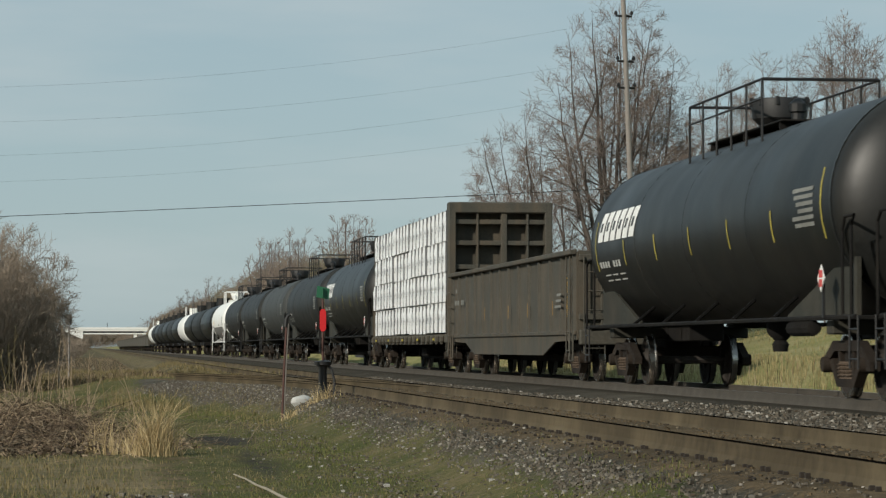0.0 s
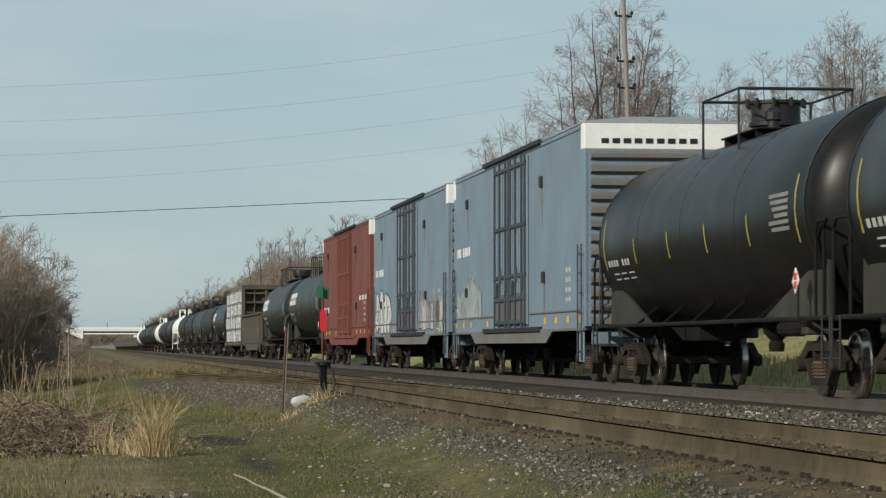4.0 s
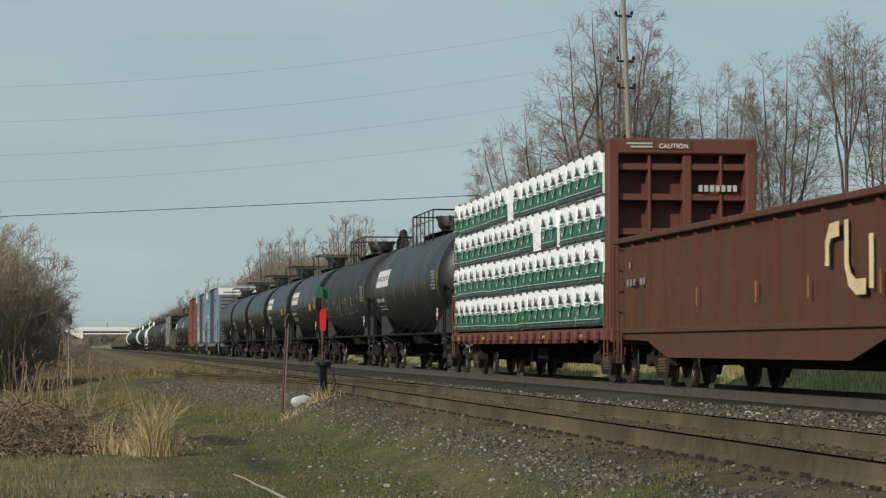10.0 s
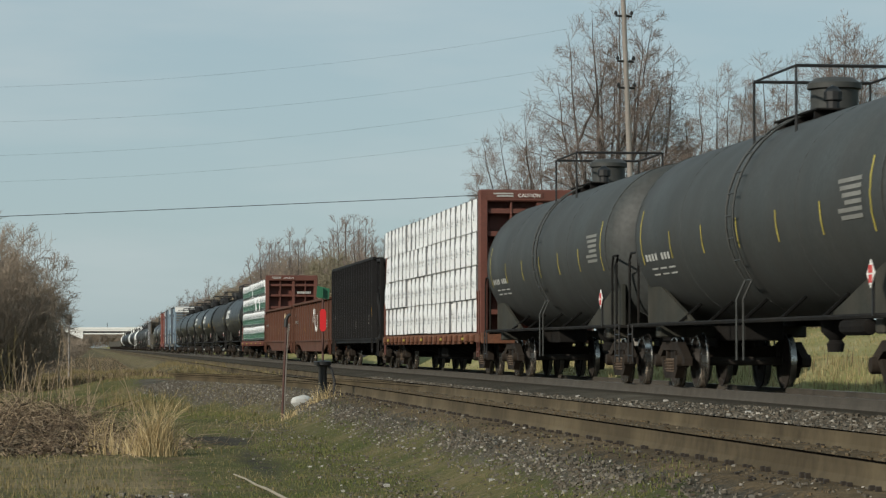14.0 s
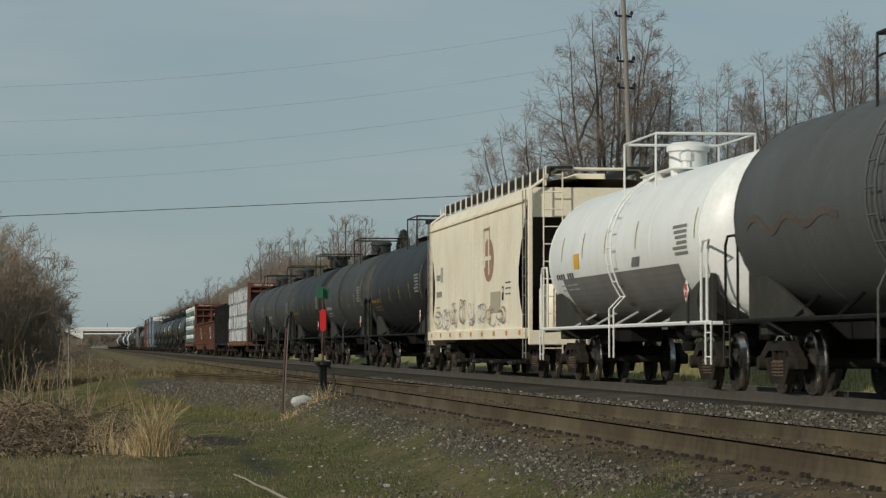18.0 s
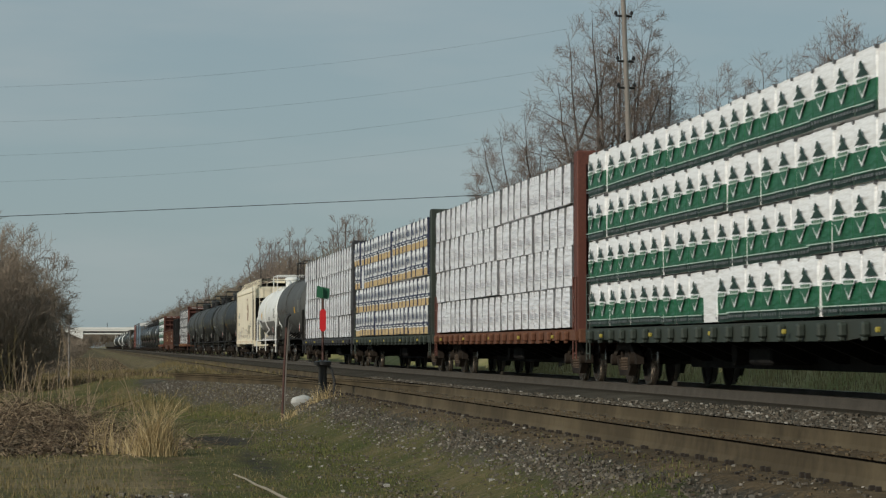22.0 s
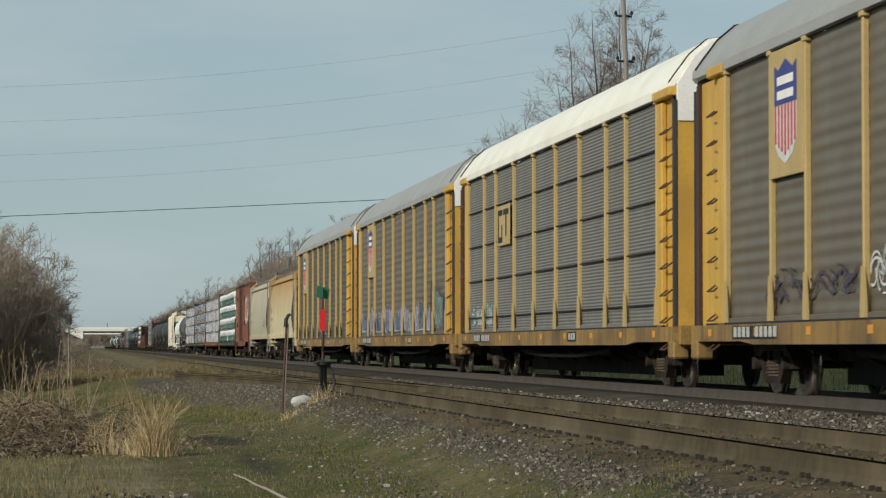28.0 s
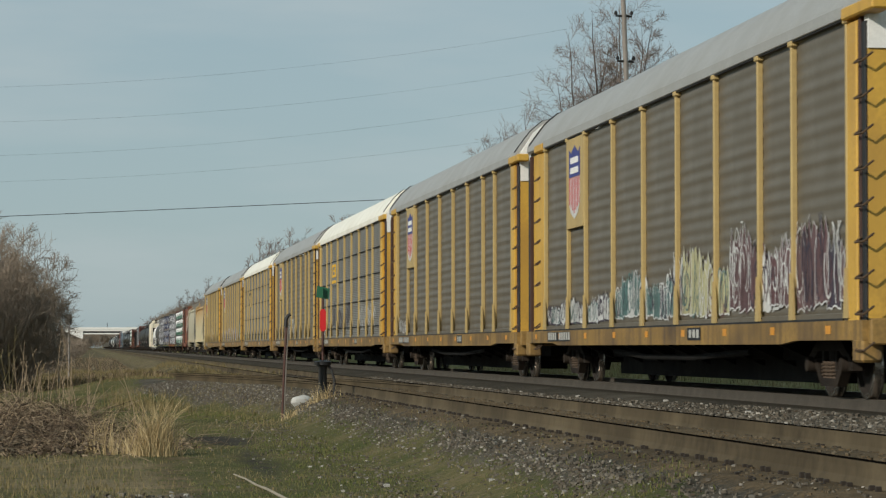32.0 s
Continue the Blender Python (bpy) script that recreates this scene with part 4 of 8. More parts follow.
bare_tree(29, [(1.5, 0.2, 12.2), (0.6, -0.5, 10.8), (1.1, 0.7, 9.4), (0.2, 0.5, 8.6), (1.9, -0.4, 8.6), (2.2, 0.5, 7.2)], place(22.6, 114.5), "slim bare deciduous tree leaning to one side", 1.8, 0.13, 0.0064, boughs=14, twigs=11, **FULL)
bare_tree(37, [(-0.8, 0.3, 11.0), (-0.2, -0.4, 11.6), (0.45, 0.3, 11.8), (1.0, -0.5, 10.2), (-1.3, 0.6, 9.8), (0.1, 0.9, 9.8), (1.3, 0.3, 8.6)], place(25.4, 112.0, -0.8), "bare deciduous tree with upright limbs", 2.0, 0.15, 0.0064, boughs=14, twigs=11, **FULL)
t4 = bare_tree(41, [(-0.6, 0.2, 11.7), (0.25, -0.4, 12.0), (0.9, 0.4, 11.5), (1.35, -0.3, 10.5), (-0.9, 0.7, 10.0), (0.5, 0.8, 10.0)], place(27.6, 111.0, -0.8), "bare deciduous tree with a fan of upright limbs", 2.4, 0.15, 0.0064, boughs=14, twigs=11, **FULL)
bare_tree(43, [(-0.6, 0.2, 11.9), (-0.1, -0.3, 12.4), (0.45, 0.3, 12.2), (0.75, -0.2, 11.3), (-0.6, 0.4, 11.1)], place(30.1, 110.0, -0.5), "slender bare tree with a small round crown", 8.0, 0.10, 0.0075, boughs=14, twigs=10, spread=0.9, reach=0.44, start=0.35)
bare_tree(47, [(-0.5, 0.2, 10.8), (0.1, -0.3, 11.1), (0.7, 0.3, 10.8), (1.0, -0.2, 10.0), (-0.7, 0.4, 9.6)], place(31.5, 110.0, -0.8), "slender bare tree at the end of a row", 3.6, 0.12, 0.0075, boughs=12, twigs=8, **FULL)
for q, (x, h_) in enumerate(((23.6, 6.6), (24.7, 7.4), (26.2, 6.8), (22.6, 5.0), (20.4, 4.6), (18.6, 4.2), (28.4, 6.6))):
    bare_tree(60 + q, [(math.cos(a) * 1.1, math.sin(a) * 0.9, h_ * f) for a, f in ((0.3, 0.9), (1.6, 1.0), (2.7, 0.85), (3.9, 0.95), (5.2, 0.8))], place(x, 116.0 + q % 3), "low bare tree with an olive haze of buds", 0.6, 0.07, 0.006, "twig_olive", "twig_olive", boughs=8, twigs=6, spread=1.0, reach=0.42, start=0.12)


def bush(seed, at, h, label, twig="twig_dark", stems=7, width=0.5, points=900, thin=0.005, bud=0.0, each=2, low=0.0, shoot=0.3):
    rnd = random.Random(seed)
    roots = [(rnd.gauss(0, h * width * 0.35), rnd.gauss(0, h * width * 0.35)) for i in range(stems)]
    limbs, twigs, ends = grow(seed, h, h * width, h * 0.12, points, 0.05, thin, roots, low, 0.35, shoot, 0.35)
    for x, y in roots:
        limbs.tube([(0, 0, -0.14), (x, y, -0.14)], 0.05, 5)
    if bud:
        buds(twigs, ends, bud, seed, each)
    t = thing("shrub", label, "shrub", "shrubs", at=at)
    part("stem", limbs, twig, t)
    part("crown", twigs, twig, t, "tangle of bare twigs")
    return t


rr = random.Random(77)


def spread_copies(src, spots, lo, hi):
    for x, y in spots:
        copy_thing(src, Matrix.Translation(place(x, y)) @ Matrix.Rotation(rr.uniform(0, 6.28), 4, "Z") @ Matrix.Scale(rr.uniform(lo, hi), 4))


# the brush along the near side, thick from the meadow to the far curve
def twiggy_shrub(seed, at, h, wide, label, n=15, **kw):
    """A dense shrub of many stems that fan out of the ground and carry fine upright twigs."""
    r = random.Random(seed)
    tips = []
    for i in range(n):
        a, f = i * 2.4 + r.uniform(-0.3, 0.3), math.sqrt((i + 0.5) / n)
        tips.append((math.cos(a) * wide * f, math.sin(a) * wide * f, h * (1.0 - 0.42 * f * f) * r.uniform(0.88, 1.04)))
    limbs, twigs, ends = spray(seed, tips, 0.0, 0.055, 0.0062, **kw)
    t = thing("shrub", label, "shrub", "shrubs", at=at)
    part("stem", limbs, "twig_dark", t)
    part("crown", twigs, "twig_dark", t, "tangle of bare twigs")
    return t


b1 = twiggy_shrub(1, place(-2.25, 87), 4.9, 1.9, "tall bare brown shrub beside the meadow", boughs=14, twigs=9, reach=0.38, start=0.10, spread=0.85)
b2 = twiggy_shrub(2, place(-3.3, 84), 5.1, 2.1, "tall bare brown shrub with tangled twigs", boughs=14, twigs=9, reach=0.38, start=0.10, spread=0.85)
spread_copies(b1, [(-3.2, 92), (-5.6, 86), (-3.2, 100), (-2.7, 90), (-4.4, 82), (-2.3, 95)], 0.82, 0.95)
spread_copies(b2, [(-2.9, 88), (-4.3, 88), (-4.2, 95), (-5.2, 91), (-3.0, 97), (-4.8, 104), (-3.7, 86), (-2.2, 104)], 0.82, 0.96)
low = twiggy_shrub(7, place(-4.3, 70), 1.9, 1.1, "low bare shrub at the meadow's edge", n=9, boughs=9, twigs=5, spurs=2, start=0.15, spread=0.8)
spread_copies(low, [(-4.4, 64), (-4.9, 74), (-2.9, 90), (-2.6, 97), (-4.2, 60), (-2.2, 108), (-3.4, 79), (-3.0, 84), (-2.2, 124), (-1.6, 134)], 0.6, 0.9)
b0 = bush(5, place(-30, 150), 4.2, "bare brown shrub along the railway", "twig_dark", width=0.6, points=500, thin=0.02, bud=0.06)
for i, y in enumerate((126, 138, 150, 163, 175, 190, 205, 222, 240, 262, 290, 320, 355, 395, 440, 490, 550, 620, 700, 800, 900, 1000)):
    spread_copies(b0, [(-2.2 - rr.random() * 1.2 + min(1.6, (y - 100) / 170), y)], 0.30 + y / 1900, 0.36 + y / 1700)
    spread_copies(b0, [(-6.0 - rr.random() * 2.0 + min(2.2, (y - 100) / 200), y)], 0.7, 1.0)
# the woods beyond the main line
b3 = bush(3, place(19.5, 300), 9.2, "bare brown trees in the far tree line", "twig_dark", width=0.42, points=1300, thin=0.018, bud=0.075, each=4, shoot=0.55)
b4 = bush(4, place(20.5, 330), 8.8, "olive-brown trees in the far tree line", "twig_olive", width=0.42, points=1300, thin=0.018, bud=0.085, each=5, shoot=0.5)
spread_copies(b3, [(18.6 + rr.uniform(0, 3.5) + i * 0.05, 270 + i * 15 + rr.uniform(-5, 5)) for i in range(42)], 0.85, 1.1)
spread_copies(b4, [(19.0 + rr.uniform(0, 4.5) + i * 0.05, 262 + i * 17 + rr.uniform(-5, 5)) for i in range(36)], 0.85, 1.1)
spread_copies(b4, [(24, 215), (27, 225), (22, 240), (29, 232), (25, 250), (20.8, 236), (23, 262), (27, 246)], 0.75, 0.95)
b5 = bush(6, place(22.0, 112), 5.4, "bare undergrowth beneath the trees", "twig", width=0.5, points=900, thin=0.006)
spread_copies(b5, [(25.5, 118), (20.0, 128), (28.8, 112), (22.0, 140), (25, 150), (30, 112), (21, 160), (24, 175), (19.8, 150)], 0.55, 0.85)
spread_copies(t4, [(33.4, 108), (36.0, 110)], 0.85, 0.95)
t5 = bare_tree(53, [(-0.6, 0.3, 11.4), (0.8, -0.4, 11.2), (-1.9, -0.5, 9.8), (2.0, 0.5, 9.6), (-2.6, 0.6, 7.8), (2.6, -0.6, 7.6), (0.2, 1.2, 10.4)], place(18.6, 281), "bare tree above the tree line", 2.6, 0.18, 0.014, boughs=11, twigs=6, spurs=2)
spread_copies(t5, [(17.4, 276), (18.9, 286), (20.2, 270), (21.6, 240), (22.9, 246)], 0.92, 1.08)
spread_copies(t5, [(15.9, 440), (17.0, 520), (20.3, 276), (22.0, 228), (24.0, 232), (25.0, 224), (18.9, 430), (19.8, 500), (26.5, 170), (28.0, 240)], 0.8, 1.05)


def conifer(x, y, h):
    t = thing("tree", "dark green pointed conifer", "tree", at=place(x, y))
    part("trunk", S().tube([(0, 0, -0.3), (0, 0, h)], 0.16, 7, 0.03), "bark", t)
    r = random.Random(3)
    vs, fs = [], []
    for i in range(2600):
        f = r.random() ** 0.8
        z = h * (0.12 + 0.88 * f)
        rad = (1 - f) * h * 0.34 * r.uniform(0.3, 1.0) + 0.1
        a = r.uniform(0, 6.28)
        p = Vector((math.cos(a) * rad, math.sin(a) * rad, z - rad * 0.25))
        d = Vector((math.cos(a), math.sin(a), -0.3)) * 0.28
        e = Vector((-math.sin(a), math.cos(a), 0.2)) * 0.10
        k = len(vs)
        vs += [p - d, p + e, p + d, p - e]
        fs.append((k, k + 1, k + 2, k + 3))
    s = S()
    s.add(vs)
    for q in fs:
        s.face(*q)
    part("crown", s, "conifer", t)


conifer(26.6, 238, 9.6)

# brush heap and weeds at the meadow's edge
def brush_heap(x, y, w, d, h, n, seed, label):
    r = random.Random(seed)
    s = S()
    for i in range(n):
        px, py = r.gauss(0, w), r.gauss(0, d)
        k = math.exp(-((px / w) ** 2 + (py / d) ** 2) * 0.35)
        z = r.random() * h * k
        a, e = r.uniform(0, 6.28), r.gauss(0.1, 0.35)
        ln = r.uniform(0.25, 0.8)
        dv = Vector((math.cos(a) * math.cos(e), math.sin(a) * math.cos(e), math.sin(e))) * ln
        p = Vector((px, py, z))
        m = p + dv * 0.5 + Vector((0, 0, r.uniform(0.0, 0.12)))
        s.tube([p, m, p + dv], r.uniform(0.0015, 0.0042), 3, caps=False)
    for i in range(int(n * 1.1)):
        px, py = r.gauss(0, w * 1.05), r.gauss(0, d)
        k = math.exp(-((px / w) ** 2 + (py / d) ** 2) * 0.35)
        p = Vector((px, py, 0.01 + r.random() ** 0.6 * h * 0.85 * k))
        u = Vector((r.gauss(0, 1), r.gauss(0, 1), r.gauss(0, 0.5))).normalized() * r.uniform(0.02, 0.06)
        v = u.orthogonal().normalized() * u.length * r.uniform(0.35, 0.6)
        q = s.add([p - u, p + v, p + u * 0.8 + Vector((0, 0, 0.012)), p - v])
        s.face(q, q + 1, q + 2, q + 3)
    ob = new("brush_pile", s.mesh("brush_pile", "weed_brown"))
    ob.location = place(x, y)
    tagged(ob, label, "brush pile", kind="stuff")


brush_heap(-0.95, 36.5, 0.85, 1.5, 0.52, 5200, 1, "low heap of dead brown brush")
brush_heap(-2.3, 40.0, 1.0, 1.8, 0.26, 1500, 2, "tangled dead brush beside the shrubs")


def weeds(n, pick, label, seed, hlo, hhi):
    r = random.Random(seed)
    for i in range(n):
        x, y = pick(r)
        h = r.uniform(hlo, hhi)
        t = thing("dead_weed", label, "weed", "dead weeds", at=place(x, y))
        s = S()
        lx, ly = r.gauss(0, 0.12) * h, r.gauss(0, 0.12) * h
        s.tube([(0, 0, -0.05), (lx * 0.3, ly * 0.3, h * 0.5), (lx, ly, h)], 0.011, 4, 0.005)
        for j in range(r.randint(2, 5)):
            f = r.uniform(0.4, 0.95)
            a = r.uniform(0, 6.28)
            p = Vector((lx * f, ly * f, h * f))
            s.tube([p, p + Vector((math.cos(a) * 0.12, math.sin(a) * 0.12, 0.16)) * h * 0.7], 0.005, 3, 0.003)
        part("stalk", s, "weed_brown" if i % 7 else "blades_short", t)


weeds(38, lambda r: (r.uniform(-2.2, 0.9), r.uniform(37, 54)), "tall dead brown weed stalk", 12, 0.6, 1.25)
weeds(9, lambda r: (r.uniform(-2.5, -0.4), r.uniform(60, 84)), "tall thin pale weed stalk", 13, 1.2, 2.2)


def far_verge():
    y = 84 + 260 * rng.random() ** 1.8
    return -3.6 + 5.6 * rng.random() + min(1.0, y / 300), y, 0.4 + 1.0 * max(0.0, 0.35 + noise.noise((y * 0.07, 3.0, 7.0)))


blades("brush_verge", 8000, far_verge, 0.19, 0.012, "weed_brown", "dead brown brush on the far verge", 0.6)
# a pale broken branch lying in the grass
log = thing("fallen_branch", "pale weathered branch lying in the grass", "branch", at=(0, 0, 0))
part("limb", S().tube([(1.47, 28.4, 0.02), (1.52, 27.2, 0.03), (1.56, 26.2, 0.02), (1.60, 25.2, 0.03), (1.67, 23.6, 0.02)], 0.008, 7, 0.013), "pole_pale", log, smooth=True)


# ---- wayside things ----
def switch_stand(x, y):
    z = RAIL - 0.31
    t = thing("switch_stand", "black iron switch stand with red and green targets", "switch stand", at=(x, y, z))
    part("base", S().box(-0.20, 0.20, -0.5, 0.5, -0.14, -0.02, 0.02), "tie_wood", t)
    part("pedestal", S().lathe([(0, -0.04), (0.13, -0.04), (0.12, 0.05), (0.080, 0.2), (0.072, 0.62), (0.09, 0.67), (0.15, 0.69), (0.155, 0.75), (0, 0.78)], 0, 0, 14, "z"), "black_iron", t, smooth=True)
    part("staff", S().cyl((0, 0, 0.74), (0, 0, 2.04), 0.020, 8), "stake_red", t)
    part("lever", S().tube([(0.06, 0, 0.72), (0.15, -0.04, 0.62), (0.20, -0.06, 0.42), (0.20, -0.06, 0.16)], 0.024, 7), "black_iron", t)
    part("red_target", S().prism([(-0.055, 1.33), (-0.03, 1.28), (0.03, 1.28), (0.055, 1.33), (0.055, 1.62), (0.03, 1.67), (-0.03, 1.67), (-0.055, 1.62)], -0.030, -0.022), "target_red", t, "bright red target blade")
    part("green_target", S().prism([(-0.12, 1.88), (0.10, 1.84), (0.12, 2.03), (-0.10, 2.08)], -0.03, -0.02), "target_green", t, "dark green target blade")
    part("green_target", S().box(-0.012, -0.004, -0.10, 0.10, 1.88, 2.04), "target_green", t)
    return t


switch_stand(4.12, 49.6)


def stake(x, y):
    t = thing("marker_post", "leaning rusty red marker post with a hooded head", "post", at=place(x, y))
    part("post", S().tube([(0, 0, -0.15), (0.04, 0, 0.9), (0.085, 0, 1.72)], 0.021, 6), "stake_red", t)
    part("post_flange", S().tube([(0.035, 0.0, 0.0), (0.075, 0, 0.9), (0.115, 0, 1.66)], 0.012, 5), "pole_wood", t)
    part("hood", S().tube([(0.06, 0, 1.60), (0.075, 0, 1.74), (0.11, 0, 1.80), (0.15, 0, 1.82)], 0.036, 8, 0.026), "black_iron", t, smooth=True)
    return t


stake(3.36, 49.0)


def boulder(x, y):
    t = thing("white_bag", "crumpled white bag in the grass", "bag", at=place(x, y))
    s = S()
    r = random.Random(4)
    rings = []
    for j in range(7):
        w = math.pi * j / 6
        ring = []
        for i in range(14):
            a = 2 * math.pi * i / 14
            k = 1 + 0.22 * noise.noise((math.cos(a) * 1.7, math.sin(a) * 1.7, w * 1.3))
            ring.append((0.20 * math.sin(w) * math.cos(a) * k, 0.14 * math.sin(w) * math.sin(a) * k, 0.02 - 0.125 * math.cos(w) * k + 0.02 * noise.noise((math.cos(a) * 4, math.sin(a) * 4, w * 3))))
        rings.append(s.add(ring))
    for a, b in zip(rings, rings[1:]):
        for i in range(14):
            s.face(a + i, a + (i + 1) % 14, b + (i + 1) % 14, b + i)
    part("bag", s, "stone_white", t, smooth=True)
    return t


boulder(3.84, 50.6)


def utility_pole(x, y, h, lean):
    t = thing("utility_pole", "weathered wooden utility pole with crossarms and insulators", "utility pole", at=place(x, y))
    top = Vector((lean, 0, h))
    part("pole", S().tube([(0, 0, -1), top * 0.5, top], 0.12, 10, 0.085), "pole_wood", t, smooth=True)
    for z in (h - 3.45, h - 5.15, h - 6.15):
        c = top * (z / h)
        s = S().tube([(c.x - 0.32, -0.1, z), (c.x + 0.32, 0.1, z)], 0.045, 6)
        part("crossarm", s, "black_iron", t)
        for d in (-0.30, 0.30):
            part("insulator", S().lathe([(0, z + 0.04), (0.05, z + 0.05), (0.07, z + 0.12), (0.03, z + 0.2), (0, z + 0.21)], c.x + d, 0, 8, "z"), "black_iron", t)
    return t


utility_pole(20.42, 104.0, 16.2, -0.62)


def wire(a, b, sag, r):
    a, b = Vector(a), Vector(b)
    pts = []
    for i in range(25):
        f = i / 24
        p = a.lerp(b, f)
        p.z -= sag * 4 * f * (1 - f)
        pts.append(p)
    t = tagged(thing("overhead_wire", "thin dark overhead wire", "wire", "overhead wires"))
    part("cable", S().tube(pts, r, 5), "black_iron", t)


wire((19.9, 104, 7.24), (-12, 107, 5.78), 0.05, 0.013)
wire((19.9, 104, 9.8), (-12, 107, 7.42), 0.8, 0.0026)
wire((19.9, 104, 11.0), (-12, 107, 8.42), 0.9, 0.0026)
wire((19.9, 104, 12.2), (-12, 107, 9.75), 0.95, 0.0026)
wire((19.9, 104, 13.6), (-12, 107, 10.95), 0.9, 0.0026)


def sign_post(x, y):
    t = thing("wayside_sign", "small grey wayside sign on a thin post", "sign", at=place(x, y))
    part("post", S().cyl((0, 0, -0.2), (0, 0, 2.6), 0.04, 6), "pole_wood", t)
    part("board", S().box(-0.12, 0.12, -0.03, 0.03, 2.2, 2.65, 0.01), "bulkhead_dark", t)


sign_post(-0.72, 119)


def mile_post(x, y):
    t = thing("mile_post", "pale leaning wooden post with a small board", "post", at=place(x, y))
    part("post", S().tube([(0.12, 0, -0.2), (0, 0, 1.2), (-0.16, 0, 2.3)], 0.045, 6), "pole_pale", t)
    part("board", S().box(-0.30, -0.06, -0.05, -0.02, 1.95, 2.40, 0.01), "pole_pale", t)


mile_post(-0.98, 94)


def station_sign_building():
    t = thing("low_building", "low building with a lettered sign and a red roof", "building", at=place(19.3, 198.0))
    gz = t.location.z
    top = 5.75 - gz
    part("wall", S().box(0, 9.0, 0, 6.0, -0.5, top - 0.1, 0.02), "bulkhead_dark", t)
    part("roof", S().prism([(-0.3, top + 0.32), (9.3, top + 0.32), (8.9, top + 0.62), (0.2, top + 0.62)], -0.3, 6.3), "roof_red", t)
    part("sign_board", S().box(-0.1, 9.1, -0.35, -0.2, top - 0.55, top + 0.28, 0.01), "black_iron", t)
    for z in (top + 0.24, top - 0.62):
        part("sign_edge", S().box(-0.1, 9.1, -0.40, -0.36, z, z + 0.10), "white_paint", t)
    cu = bpy.data.curves.new("sign_text", "FONT")
    cu.body, cu.size, cu.extrude, cu.space_character = "INGERSOLL", 0.60, 0.01, 1.05
    tmp = new("sign_text", cu)
    me = bpy.data.meshes.new_from_object(tmp.evaluated_get(bpy.context.evaluated_depsgraph_get()))
    bpy.data.objects.remove(tmp)
    me.materials.clear()
    me.materials.append(MAT["white_paint"])
    o = part("sign_text", me, None, t, "white station name", at=(-1.22, -0.42, top - 0.40))
    o.rotation_euler = (math.pi / 2, 0, 0)
    return t


station_sign_building()


def overpass():
    y = 1250
    t = thing("overpass", "white concrete road overpass across the railway", "bridge", at=(0, y, 0))
    part("deck", S().box(-9.5, 27.5, -5, 5, 8.3, 9.2, 0.05), "concrete", t)
    part("parapet", S().box(-9.5, 27.5, -5.2, -4.9, 9.0, 10.0, 0.03), "concrete", t)
    for x in (-5, 0, 5, 10, 15, 20):
        part("girder", S().box(x, x + 4.9, -4.4, -4.0, 7.3, 8.3), "bulkhead_dark", t)
    part("pier", S().box(20.5, 21.9, -4, 4, 0, 7.5, 0.05), "concrete", t)
    part("bearing_strip", S().box(-1.6, 26.0, -4.5, -4.41, 7.0, 7.5), "concrete", t)
    part("abutment", S().box(-2.6, -1.4, -4.6, 4.6, 3.4, 8.3, 0.05), "concrete", t)
    part("wing_wall", S().prism([(-9.6, 8.3), (-1.6, 8.3), (-1.6, 4.8)], -5.0, -4.62), "concrete", t)
    for a, b in ((-9.5, 3.0), (27.5, 21.5)):
        part("abutment_slope", S().prism([(a, 7.8), (b, 0.2), (a, 0.2)], -4.5, 4.5), "dirt", t)
    part("lamp_post", S().cyl((9.0, -5, 9.5), (9.0, -5, 12.0), 0.12, 6), "black_iron", t)


overpass()
# fields and woods that close the distance
spread_copies(b0, [(-14, 1330), (-11, 1350), (-8, 1340), (-5, 1360), (-2.5, 1340), (0.5, 1370), (18, 1340), (21, 1360), (24, 1350), (27, 1340)], 1.7, 2.1)
spread_copies(b0, [(-4 + i * 4.2, 2700 + 60 * (i % 3)) for i in range(12)], 3.6, 4.4)
far_line = bush(9, place(-30, 1300), 9.0, "hazy distant bare trees", "twig", width=0.6, points=350, thin=0.04, bud=0.2, each=3)
for i in range(26):
    x = -120 + i * 11
    if -4 < x < 24:
        continue
    copy_thing(far_line, Matrix.Translation((x, 1300 + rr.uniform(-40, 200), 0)) @ Matrix.Rotation(rr.uniform(0, 6.28), 4, "Z") @ Matrix.Scale(rr.uniform(1.2, 1.9), 4))


# ---- railway vehicles ----
CACHE = {}


def cached(key, make, name, mats, smooth=False):
    if key not in CACHE:
        CACHE[key] = make().mesh(name, mats, smooth)
    return CACHE[key]


